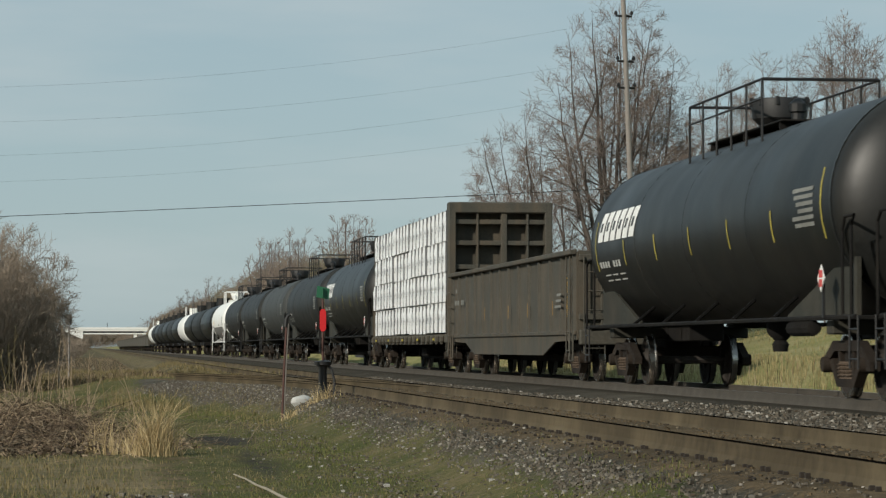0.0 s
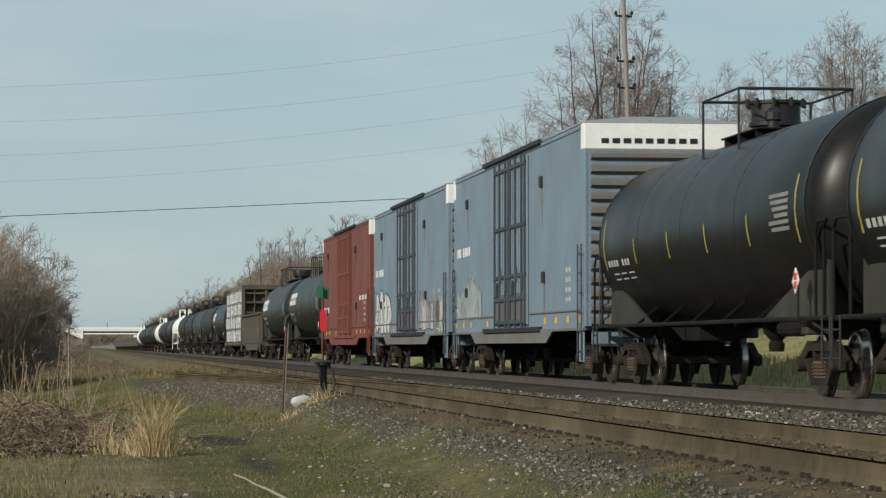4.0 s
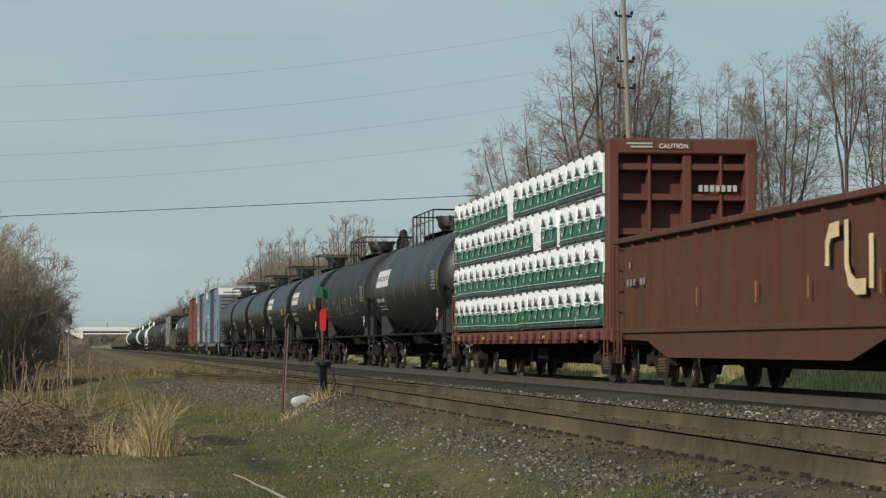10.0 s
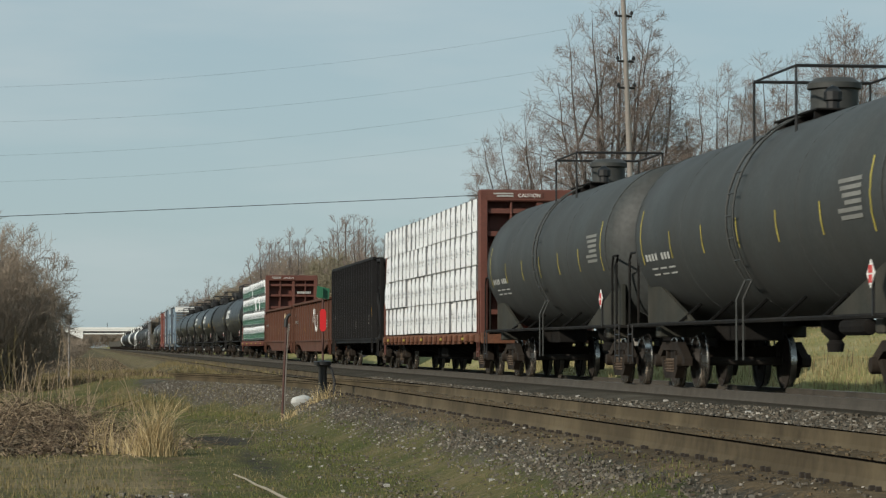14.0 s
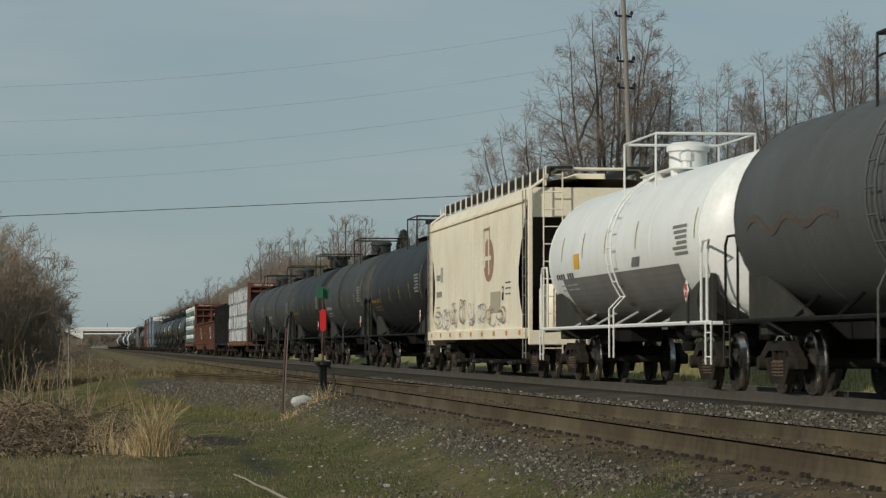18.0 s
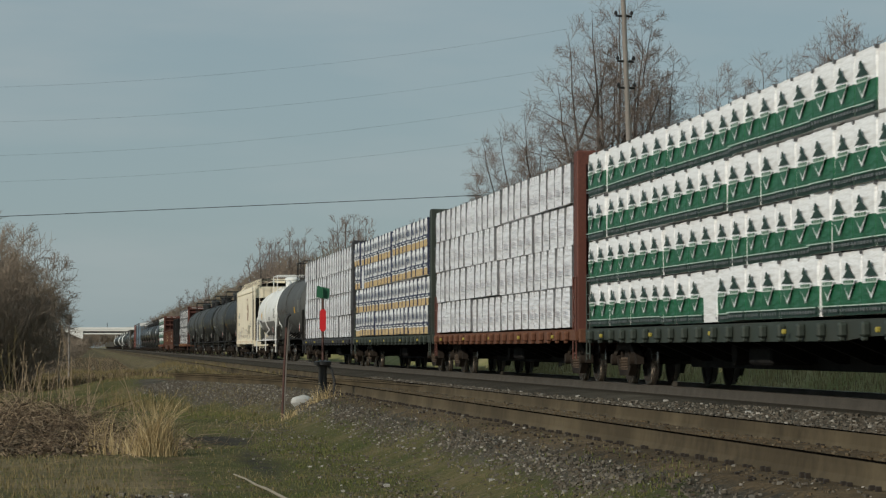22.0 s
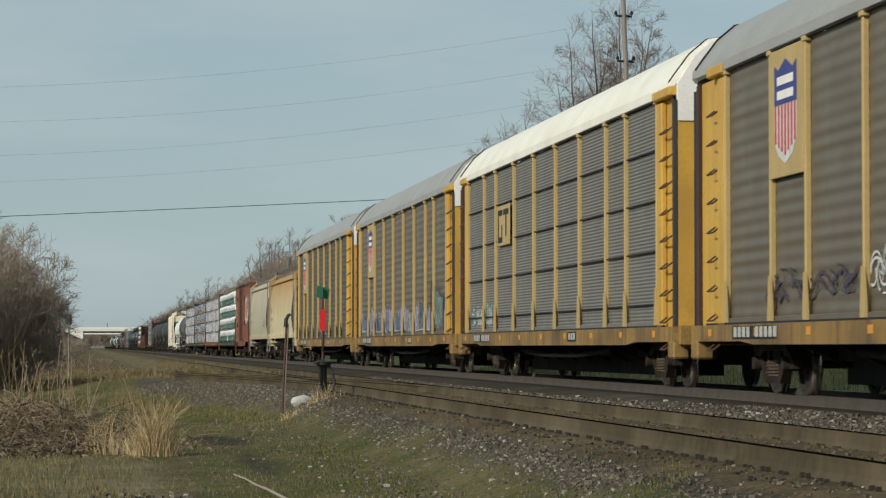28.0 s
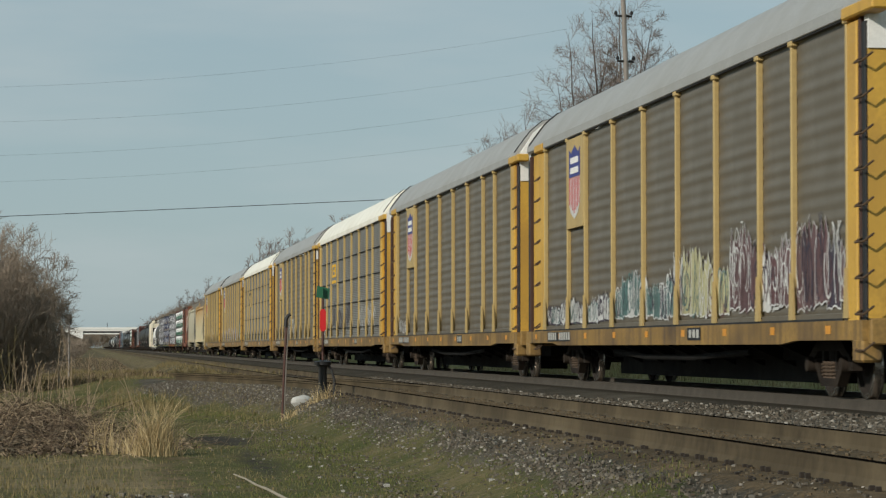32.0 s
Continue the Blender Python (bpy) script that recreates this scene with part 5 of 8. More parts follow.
def add_truck(car, yc, tint="truck_iron"):
    """A two-axle truck under a car: side frames, springs, wheelsets."""
    def bolster():
        s = S().box(-1.05, 1.05, -0.16, 0.16, 0.45, 0.72, 0.03)
        return s.box(-0.35, 0.35, -0.35, 0.35, 0.68, 0.86, 0.03)

    def frame_side():
        s = S()
        s.prism([(-1.2, 0.50), (-0.62, 0.78), (0.62, 0.78), (1.2, 0.50), (1.2, 0.38), (1.02, 0.38), (0.95, 0.46), (0.55, 0.64), (-0.55, 0.64), (-0.95, 0.46), (-1.02, 0.38), (-1.2, 0.38)], -0.07, 0.07, "x")
        s.prism([(-0.80, 0.50), (-0.66, 0.54), (-0.34, 0.27), (0.34, 0.27), (0.66, 0.54), (0.80, 0.50), (0.42, 0.16), (-0.42, 0.16)], -0.07, 0.07, "x")
        for y in (-0.34, 0.34):
            s.box(-0.06, 0.06, y - 0.05, y + 0.05, 0.26, 0.66, 0.01)
        return s

    def spring():
        s = S()
        for y in (-0.21, 0.0, 0.21):
            s.lathe([(0.0, 0.27), (0.052, 0.27), (0.052, 0.50), (0.0, 0.50)], 0.02, 0, 8, "z", y)
            s.tube([(0.02 + 0.072 * math.cos(a), y + 0.072 * math.sin(a), 0.285 + 0.20 * a / 25.2) for a in (2 * math.pi * q / 8 for q in range(33))], 0.013, 4)
        return s

    def wheelset():
        s = S().cyl((-1.1, 0, 0.457), (1.1, 0, 0.457), 0.075, 8)
        for d in (-1, 1):
            s.lathe([(0.0, d * 0.66), (0.14, d * 0.66), (0.16, d * 0.70), (0.37, d * 0.72), (0.40, d * 0.69), (0.485, d * 0.69), (0.485, d * 0.715)], 0, 0.457, 28, "x")
            s.slot = 1
            s.lathe([(0.485, d * 0.715), (0.457, d * 0.73), (0.452, d * 0.825), (0.395, d * 0.83)], 0, 0.457, 28, "x")
            s.slot = 0
            s.lathe([(0.395, d * 0.83), (0.37, d * 0.77), (0.17, d * 0.80), (0.14, d * 0.86), (0.0, d * 0.86)], 0, 0.457, 28, "x")
        return s

    def bearing():
        return S().lathe([(0.0, 1.17), (0.10, 1.17), (0.11, 1.14), (0.11, 0.95), (0.0, 0.95)], 0, 0.457, 12, "x")

    t = part("truck", cached("bolster", bolster, "truck", "truck_iron"), None, car, at=(0, yc, 0))
    for sx in (-1, 1):
        part("side_frame", cached("sideframe", frame_side, "side_frame", "truck_iron"), None, t, at=(sx * 1.02, 0, 0))
        part("spring", cached("spring", spring, "spring", "spring_steel", True), None, t, at=(sx * 1.06 - 0.02, 0, 0))
    for sy in (-0.89, 0.89):
        part("wheelset", cached("wheelset", wheelset, "wheelset", ["wheel_steel", "tread"], True), None, t, at=(0, sy, 0))
        b = part("bearing_cap", cached("bearing", bearing, "bearing_cap", "truck_iron", True), None, t, at=(0, sy, 0))
        c = part("bearing_cap", cached("bearing", bearing, "bearing_cap", "truck_iron", True), None, t, at=(0, sy, 0))
        c.rotation_euler = (0, 0, math.pi)
    return t


def add_couplers(car, L):
    def cpl():
        s = S().box(-0.10, 0.10, -0.95, -0.10, 0.74, 0.93, 0.02)
        s.box(-0.17, 0.17, -0.22, 0.03, 0.70, 1.0, 0.04)
        s.tube([(-0.30, -0.5, 0.72), (-0.32, -0.25, 0.55), (-0.30, -0.05, 0.42), (-0.25, 0.05, 0.40)], 0.025, 6)
        s.tube([(-1.35, -0.50, 1.02), (-0.9, -0.45, 1.05), (-0.2, -0.40, 0.98)], 0.018, 5)
        return s
    m = cached("coupler", cpl, "coupler", "underframe", True)
    part("coupler", m, None, car, at=(0, L / 2, 0))
    c = part("coupler", m, None, car, at=(0, -L / 2, 0))
    c.rotation_euler = (0, 0, math.pi)


def add_bearers(car, ya, yb, n, z0=0.52, z1=0.92):
    """Cross bearers under a car's floor, between its trucks."""
    m = cached(("bearer", z0, z1), lambda: S().prism([(-1.38, z1), (-1.38, z1 - 0.12), (-0.5, z0), (0.5, z0), (1.38, z1 - 0.12), (1.38, z1)], -0.06, 0.06), "cross_bearer", "underframe")
    for i in range(n):
        part("cross_bearer", m, None, car, at=(0, ya + (yb - ya) * i / (n - 1), 0))


def car_empty(name, label, category, group):
    return thing(name, label, category, group)


def patch(s, R, zc, y0, y1, a0, a1, lift=0.006, slant=0.0, n=4):
    """A piece of paint or foil on the near side of a tank; angles in degrees above the level of its axis."""
    rows = []
    for i in range(n + 1):
        a = radians(a0 + (a1 - a0) * i / n)
        sh = slant * i / n
        rows.append(s.add([(-math.cos(a) * (R + lift), y0 + sh, zc + math.sin(a) * (R + lift)), (-math.cos(a) * (R + lift), y1 + sh, zc + math.sin(a) * (R + lift))]))
    for p, q in zip(rows, rows[1:]):
        s.face(p, p + 1, q + 1, q)
    return s


def ladder(x, y, z0, z1, w=0.42, axis="y", step=0.38, r=0.016):
    s = S()
    d = (0, w / 2, 0) if axis == "y" else (w / 2, 0, 0)
    for k in (-1, 1):
        s.tube([(x + k * d[0], y + k * d[1], z0), (x + k * d[0], y + k * d[1], z1)], r, 5)
    z = z0 + 0.12
    while z < z1:
        s.tube([(x - d[0], y - d[1], z), (x + d[0], y + d[1], z)], r * 0.9, 5)
        z += step
    return s


def tint_of(body):
    return "white_paint" if body == "tank_white" else "black_iron"


def tank_car(L, body, R=1.52, zc=2.62, platform=2.6, logo=False, number="stencil", square=False, side_ladder=False, label="", stripes=6, dome="bowl", frame_tint="underframe", far=False):
    car = car_empty("tank_car", label or "black steel tank car on two trucks", "tank car", "train cars")
    h = L / 2 - 0.85
    hd = 0.62
    head = [(R * math.sin(w), hd * (1 - math.cos(w))) for w in (math.pi / 2 * i / 8 for i in range(9))]
    prof = [(r, -h + a) for r, a in head] + [(R, -h * 0.5), (R, 0), (R, h * 0.5)] + [(r, h - a) for r, a in reversed(head)]
    part("tank", S().lathe(prof, 0, zc, 28 if far else 44), body, car, smooth=True)
    # weld seams and jacket bands
    for y in (-h + hd, h - hd):
        part("jacket_band", S().lathe([(R - 0.01, y - 0.03), (R + 0.008, y - 0.03), (R + 0.008, y + 0.03), (R - 0.01, y + 0.03)], 0, zc, 40), body, car, smooth=True)
    for y in (-h * 0.42, h * 0.05, h * 0.48) if not far else ():
        part("weld_seam", S().lathe([(R - 0.01, y - 0.012), (R + 0.004, y - 0.008), (R + 0.004, y + 0.008), (R - 0.01, y + 0.012)], 0, zc, 40), body, car, smooth=True)
    top = zc + R
    # platform, dome, handrail
    pl = platform / 2
    walkway = S().box(-0.62, 0.62, -pl, pl, top + 0.0, top + 0.03, 0.008)
    for k in range(3):
        y = -pl + 0.2 + (platform - 0.4) * k / 2
        walkway.box(-0.60, 0.60, y - 0.025, y + 0.025, top - 0.12, top + 0.0)
    part("walkway", walkway, frame_tint, car)
    if dome == "bowl":
        dp = [(0, top - 0.05), (0.34, top - 0.05), (0.34, top + 0.14), (0.44, top + 0.24), (0.48, top + 0.52), (0.46, top + 0.56), (0.0, top + 0.58)]
        if platform < 3:
            dp = [(0, top - 0.05), (0.38, top - 0.05), (0.38, top + 0.12), (0.44, top + 0.14), (0.44, top + 0.20), (0.40, top + 0.22), (0.40, top + 0.48), (0.43, top + 0.50), (0.43, top + 0.55), (0.0, top + 0.57)]
    else:
        dp = [(0, top), (0.36, top - 0.05), (0.36, top + 0.40), (0.41, top + 0.42), (0.41, top + 0.50), (0.30, top + 0.58), (0.0, top + 0.61)]
    part("manway", S().lathe(dp, 0, 0, 18, "z"), body if dome != "bowl" else "black_iron" if body != "tank_white" else body, car, smooth=True)
    rim = S()
    for i in range(10 if dome == "bowl" else 0):
        a = 2 * math.pi * i / 10
        rim.box(0.47 * math.cos(a) - 0.03, 0.47 * math.cos(a) + 0.03, 0.47 * math.sin(a) - 0.03, 0.47 * math.sin(a) + 0.03, top + 0.44, top + 0.58, 0.008)
    if dome == "bowl":
        part("hatch_bolts", rim, tint_of(body), car)
    part("relief_valve", S().lathe([(0, top - 0.05), (0.10, top - 0.05), (0.10, top + 0.16), (0.14, top + 0.18), (0.14, top + 0.30), (0.06, top + 0.38), (0, top + 0.40)], -0.25, 0, 10, "z", -pl + 0.45), tint_of(body), car, smooth=True)
    zt, zm = top + 0.64, top + 0.34
    tint = "white_paint" if body == "tank_white" else "black_iron"
    zb = zc + math.sqrt(R * R - 0.92 * 0.92) - 0.02
    for x in (-0.92, 0.92):
        rail = S()
        rail.tube([(x, -pl, zb), (x, -pl, zt), (x, pl, zt), (x, pl, zb)], 0.021, 6)
        if platform > 3:
            rail.tube([(x, -pl, zm), (x, pl, zm)], 0.018, 5)
        k = max(1, int(platform / 1.0))
        for i in range(1, k):
            y = -pl + platform * i / k
            if platform > 3 or abs(y) > 0.5:
                rail.tube([(x, y, zb), (x, y, zt)], 0.02, 5)
        part("handrail", rail, tint, car)
    for y in (-pl, pl):
        part("end_handrail", S().tube([(-0.92, y, zt), (0.92, y, zt)], 0.026, 6), tint, car)
    # stub sills, saddles, side pipes
    for sy in (-1, 1):
        yt = sy * (L / 2 - 2.35)
        s = S().box(-0.33, 0.33, min(sy * (L / 2 - 0.55), sy * (h - 3.9)), max(sy * (L / 2 - 0.55), sy * (h - 3.9)), 0.80, 1.18, 0.02)
        part("stub_sill", s, "underframe", car)
        s = S()
        for x in (-1.24, 1.18):
            s.prism([(yt + sy * 1.15, 1.06), (yt + sy * 1.15, 1.86), (yt + sy * 0.75, 1.92), (yt - sy * 2.5, 1.14), (yt - sy * 2.5, 1.06)][::sy], x, x + 0.06, "x")
        s.box(-1.3, 1.3, yt - 0.17, yt + 0.17, 0.86, 1.06, 0.02)
        part("saddle", s, "saddle_grey", car)
        ye = sy * (L / 2 - 0.62)
        s = S().box(-1.42, 1.42, ye - 0.22, ye + 0.22, 1.04, 1.10, 0.01)
        for x in (-1.42, 1.42):
            s.tube([(x, ye + 0.2, 1.06), (x, ye + 0.2, 2.25), (x, ye + 0.05, 2.38), (x, ye - sy * 0.5, 2.38), (x, ye - sy * 0.62, 2.2), (x, ye - sy * 0.62, 1.06)], 0.022, 6)
        part("end_platform", s, tint if body == "tank_white" else frame_tint, car)
        for x in (-1.45, 1.45):
            part("end_ladder", ladder(x, ye - 0.02, 0.42, 1.1, 0.4), tint, car)
        s = S().cyl((-0.35, sy * (h - 2.0), 0.95), (0.35, sy * (h - 2.0), 0.95), 0.13, 10)
        part("brake_cylinder", s, "underframe", car, smooth=True)
        add_truck(car, yt)
    pipe = S()
    for x in (-1.42, 1.42):
        pipe.tube([(x, -L / 2 + 0.6, 1.08), (x, L / 2 - 0.6, 1.08)], 0.035, 6)
    part("side_pipe", pipe, tint if body == "tank_white" else "underframe", car)
    def strut():
        return S().tube([(-1.42, 0, 1.08), (-0.85, 0.55, zc - 1.15)], 0.03, 5)
    for i in range(5):
        part("brace", cached(("strut", zc, tint, body == "tank_white"), strut, "brace", tint if body == "tank_white" else "underframe"), None, car, at=(0, -h * 0.55 + h * 1.1 * i / 4, 0))
    part("brake_reservoir", S().lathe([(0, -h * 0.3 - 0.7), (0.11, -h * 0.3 - 0.66), (0.13, -h * 0.3 - 0.5), (0.13, -h * 0.3 + 0.5), (0.11, -h * 0.3 + 0.66), (0, -h * 0.3 + 0.7)], -0.35, 0.98, 10), "underframe", car, smooth=True)
    part("outlet_valve", S().lathe([(0, 0.62), (0.12, 0.62), (0.14, 0.74), (0.10, 0.80), (0.22, 0.92), (0.26, 1.16), (0, 1.16)], 0, 0, 12, "z"), "underframe", car, smooth=True)
    add_couplers(car, L)
    if side_ladder:
        s = S()
        for y in (-0.22, 0.22):
            s.tube([(-1.46, y, 0.5), (-1.46, y, 1.4)] + [(-(R + 0.10) * math.cos(radians(a)), y, zc + (R + 0.10) * math.sin(radians(a))) for a in range(-35, 76, 10)], 0.018, 5)
        for a in range(-35, 70, 12):
            q = (-(R + 0.10) * math.cos(radians(a)), zc + (R + 0.10) * math.sin(radians(a)))
            s.tube([(q[0], -0.22, q[1]), (q[0], 0.22, q[1])], 0.014, 5)
        part("side_ladder", s, tint if body == "tank_white" else body, car)
    # markings on the side
    if stripes:
        ys = [h - 1.1 - (2 * h - 2.2) * i / (stripes - 1) for i in range(stripes)]
        for i, y in enumerate(ys):
            lo, hi = (-19, 17) if i in (0, stripes - 1) else (-17, 0)
            part("reflector_strip", patch(S(), R, zc, y - 0.036, y + 0.036, lo, hi), "yellow_stripe", car, "yellow reflective strip")
    if logo:
        for i in range(6):
            y = h - 1.35 - i * 0.60
            s = S()
            patch(s, R, zc, y - 0.47, y, 1.5, 22.5, slant=-0.17, n=5)
            part("logo_block", s, "white_paint", car, "plain white slanted logo block")
            s = S()
            patch(s, R, zc, y - 0.34, y - 0.15, 8.5, 15, lift=0.009, slant=-0.06, n=2)
            part("logo_gap", s, body, car)
    if number:
        m = "graffiti_dark" if body == "tank_white" else {"stencil": "stencil", "yellow": "orange_faint"}[number]
        for i in (0, 1, 2, 3, 5, 6, 7):
            y = h - 1.35 - i * 0.26
            part("number_bar", patch(S(), R, zc, y - 0.17, y, -17, -12.5, n=2), m, car)
        s = S()
        for r in range(2):
            for i in range(3):
                y = h - 1.6 - i * 0.7
                patch(s, R, zc, y - 0.5, y, -23 - r * 4, -21.9 - r * 4, n=1)
        part("small_print_bar", s, m if number == "yellow" else "stencil", car)
    for r in range(6):
        part("data_line", patch(S(), R, zc, -h + 1.5, -h + 2.62 - (r * 5) % 4 * 0.11, 6.5 - r * 3.6, 8.6 - r * 3.6, n=1), "stencil_dim", car, "small pale stencilled data line")
    part("hazard_placard", S().prism([(-h + 1.00, 1.60), (-h + 1.18, 1.78), (-h + 1.36, 1.60), (-h + 1.18, 1.42)], -1.50, -1.485, "x"), "white_paint", car, "red and white hazard diamond")
    part("placard_post", S().box(-1.48, -1.45, -h + 1.15, -h + 1.21, 1.08, 1.72), "black_iron", car)
    for q, za in enumerate((1.49, 1.61)):
        part("placard_stripe", S().box(-1.504, -1.501, -h + (1.10 if q == 0 else 1.09), -h + (1.26 if q == 0 else 1.27), za, za + 0.10), "placard_red", car)
    if body == "tank_white" and not far:
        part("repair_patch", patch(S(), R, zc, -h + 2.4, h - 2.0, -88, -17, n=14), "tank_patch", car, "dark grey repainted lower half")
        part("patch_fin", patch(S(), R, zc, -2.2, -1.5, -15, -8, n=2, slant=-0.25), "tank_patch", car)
        part("warning_panel", patch(S(), R, zc, h - 4.2, h - 3.6, -10, 2), "yellow_mark", car, "yellow square warning panel")
        for y in (h - 2.2, h - 4.6, 0.9, -2.1, -h + 0.9):
            part("reflector_strip", patch(S(), R, zc, y - 0.03, y + 0.03, -2, 18), "yellow_stripe", car)
    if square:
        part("warning_panel", patch(S(), R, zc, -h + 3.95, -h + 4.5, -13, -2), "yellow_mark", car, "yellow square warning panel")
    return car


def tank_loops(car, R, zc, ya, yb, a0, a1, n, m, seed):
    """Faded sprayed loops on a tank's side, that spell nothing."""
    r = random.Random(seed)
    for i in range(n):
        y = ya + (yb - ya) * (i + 0.5) / n
        w = abs(yb - ya) / n * r.uniform(0.6, 1.1)
        ac, ah = (a0 + a1) / 2 + r.uniform(-3, 3), (a1 - a0) / 2 * r.uniform(0.5, 1.0)
        b0, turn = r.uniform(0, 6.28), r.choice((-1, 1)) * r.uniform(3.0, 6.0)
        rows = []
        s = S()
        for q in range(15):
            b = b0 + turn * q / 14
            yy, aa = y + math.cos(b) * w * 0.5, ac + math.sin(b) * ah
            row = []
            for k in (-1, 1):
                a = radians(aa + k * 0.9)
                row.append((-math.cos(a) * (R + 0.008), yy + k * 0.03, zc + math.sin(a) * (R + 0.008)))
            rows.append(s.add(row))
        for c, d in zip(rows, rows[1:]):
            s.face(c, c + 1, d + 1, d)
        part("graffiti", s, m, car, "faded sprayed loop")


def lumber_car(L, style, frame_mat, deck_mat, label, seg=1.02, post=0.42, bulk_h=4.62, bare=False):
    """A flat car with end bulkheads that carries four tiers of wrapped lumber."""
    car = car_empty("lumber_flat_car", label, "flat car", "train cars")
    h = L / 2 - 0.55
    z0 = 1.07
    s = S()
    s.prism([(-1.40, 0.95), (1.40, 0.95), (1.40, 1.05), (-1.40, 1.05)], -h, h)
    s.prism([(-0.45, 0.62), (0.45, 0.62), (0.45, 0.96), (-0.45, 0.96)], -h + 0.5, h - 0.5)
    part("deck", s, deck_mat, car)
    for x in (-1.46, 1.40):
        part("side_sill", S().prism([(-h, 0.83), (-h + 2.9, 0.83), (-h + 4.2, 0.77), (h - 4.2, 0.77), (h - 2.9, 0.83), (h, 0.83), (h, 1.03), (-h, 1.03)], x, x + 0.06, "x"), deck_mat, car)
    def pocket():
        return S().box(-0.07, 0.05, -0.085, 0.085, 0.82, 1.01, 0.03).box(-0.055, 0.02, -0.055, 0.055, 0.77, 0.825, 0.015)
    pm = cached("pocket" + deck_mat, pocket, "stake_pocket", deck_mat)
    k = int((2 * h - 1.2) / 1.02)
    for i in range(k):
        y = -h + 0.8 + i * (2 * h - 1.6) / (k - 1)
        part("stake_pocket", pm, None, car, at=(-1.50, y, 0))
    ratchet = cached("ratchet", lambda: S().box(-0.03, 0.03, -0.035, 0.035, 0.87, 0.94, 0.012), "strap_winch", "yellow_stripe")
    for i in range(5):
        part("strap_winch", ratchet, None, car, at=(-1.56, -h + 2.2 + i * (2 * h - 4.4) / 4, 0))
    # bulkheads
    for sy in (-1, 1):
        ye = sy * h
        yi = sy * (h - (post if sy < 0 else 0.16))
        lo, hi = min(ye, yi), max(ye, yi)
        s = S()
        bh, bw = (bulk_h, 1.42) if sy < 0 else (min(bulk_h, 4.44), 1.40)
        for x in (-bw, bw - 0.20):
            s.box(x, x + 0.20, lo, hi, 1.0, bh - 0.02, 0.02)
        s.box(-bw, bw, lo, hi, bh - 0.30, bh, 0.03)
        part("bulkhead_frame", s, frame_mat, car)
        part("bulkhead_sheet", S().box(-1.24, 1.24, yi - 0.02 * (sy > 0), yi + 0.06 if sy < 0 else yi + 0.04, 1.0, bh - 0.28), frame_mat, car)
        for x in (-0.62, 0.10, 0.75):
            w = 0.16 if x == 0.10 else 0.05
            part("bulkhead_post", S().box(x - w / 2, x + w / 2, lo + 0.06, hi - 0.03, 1.02, bh - 0.29, 0.01), frame_mat, car)
        for z in (1.5, 2.15, 2.8, 3.45, 4.02):
            part("bulkhead_rib", S().box(-1.23, 1.23, lo + 0.09, hi - 0.05, z, z + 0.13, 0.015), frame_mat, car)
        part("end_sill", S().box(-1.4, 1.4, min(ye, ye + sy * 0.12), max(ye, ye + sy * 0.12), 0.78, 1.06, 0.02), deck_mat, car)
        for x in (-1.44,):
            part("grab_ladder", ladder(x, ye - sy * 0.2, 0.45, 2.1, 0.36), frame_mat, car)
        if sy < 0 and frame_mat == "bulkhead_brown":
            part("warning_print", S().box(-1.08, -0.58, ye - 0.022, ye - 0.012, bulk_h - 0.12, bulk_h - 0.085).box(-1.0, -0.58, ye - 0.022, ye - 0.012, bulk_h - 0.18, bulk_h - 0.145), "stencil", car)
            part("caution_plate", S().box(-0.52, 0.16, ye - 0.022, ye - 0.012, bulk_h - 0.20, bulk_h - 0.06), frame_mat, car)
            cu = bpy.data.curves.new("caution_text", "FONT")
            cu.body, cu.size, cu.align_x, cu.extrude = "CAUTION", 0.125, "CENTER", 0.003
            tmp = new("caution_text", cu)
            me = bpy.data.meshes.new_from_object(tmp.evaluated_get(bpy.context.evaluated_depsgraph_get()))
            bpy.data.objects.remove(tmp)
            me.materials.clear()
            me.materials.append(MAT["white_paint"])
            t = part("caution_text", me, None, car, "white word on the bulkhead", at=(-0.18, ye - 0.028, bulk_h - 0.19))
            t.rotation_euler = (math.pi / 2, 0, 0)
            s = S()
            for i in range(7):
                s.box(0.30 + i * 0.11, 0.375 + i * 0.11, ye - 0.012, ye - 0.006, 3.62, 3.74)
            part("number_bar", s, "stencil", car)
        add_truck(car, sy * (L / 2 - 2.6))
    add_couplers(car, L)
    part("centre_sill", S().prism([(-h + 3.6, 0.95), (-h + 4.6, 0.34), (h - 4.6, 0.34), (h - 3.6, 0.95)], -0.34, 0.34, "x"), "underframe", car)
    part("brake_gear", S().box(-1.0, 0.8, -1.6, -0.2, 0.42, 0.70, 0.04), "underframe", car)
    part("brake_cylinder", S().cyl((-0.9, 1.2, 0.6), (0.2, 1.2, 0.6), 0.2, 12), "underframe", car)
    add_bearers(car, -h + 4.4, h - 4.4, 9, 0.45, 0.92)
    # the load
    span = 2 * h - post - 0.26
    n = max(4, round(span / seg))
    w = span / n
    tier = 0.838
    mats = {"white": ["wrap_white", "wrap_grey_print", "wrap_grey_print", "lumber", "wrap_white"], "plain": ["wrap_silver", "wrap_red_print", "wrap_print_crease", "lumber", "wrap_silver", "wrap_grey_print"],
            "green": ["wrap_white", "wrap_green", "wrap_grey_print", "lumber", "wrap_pale_green", "wrap_dark_green"], "navy": ["wrap_white", "wrap_navy", "wrap_print_crease", "lumber", "lumber"]}[style]

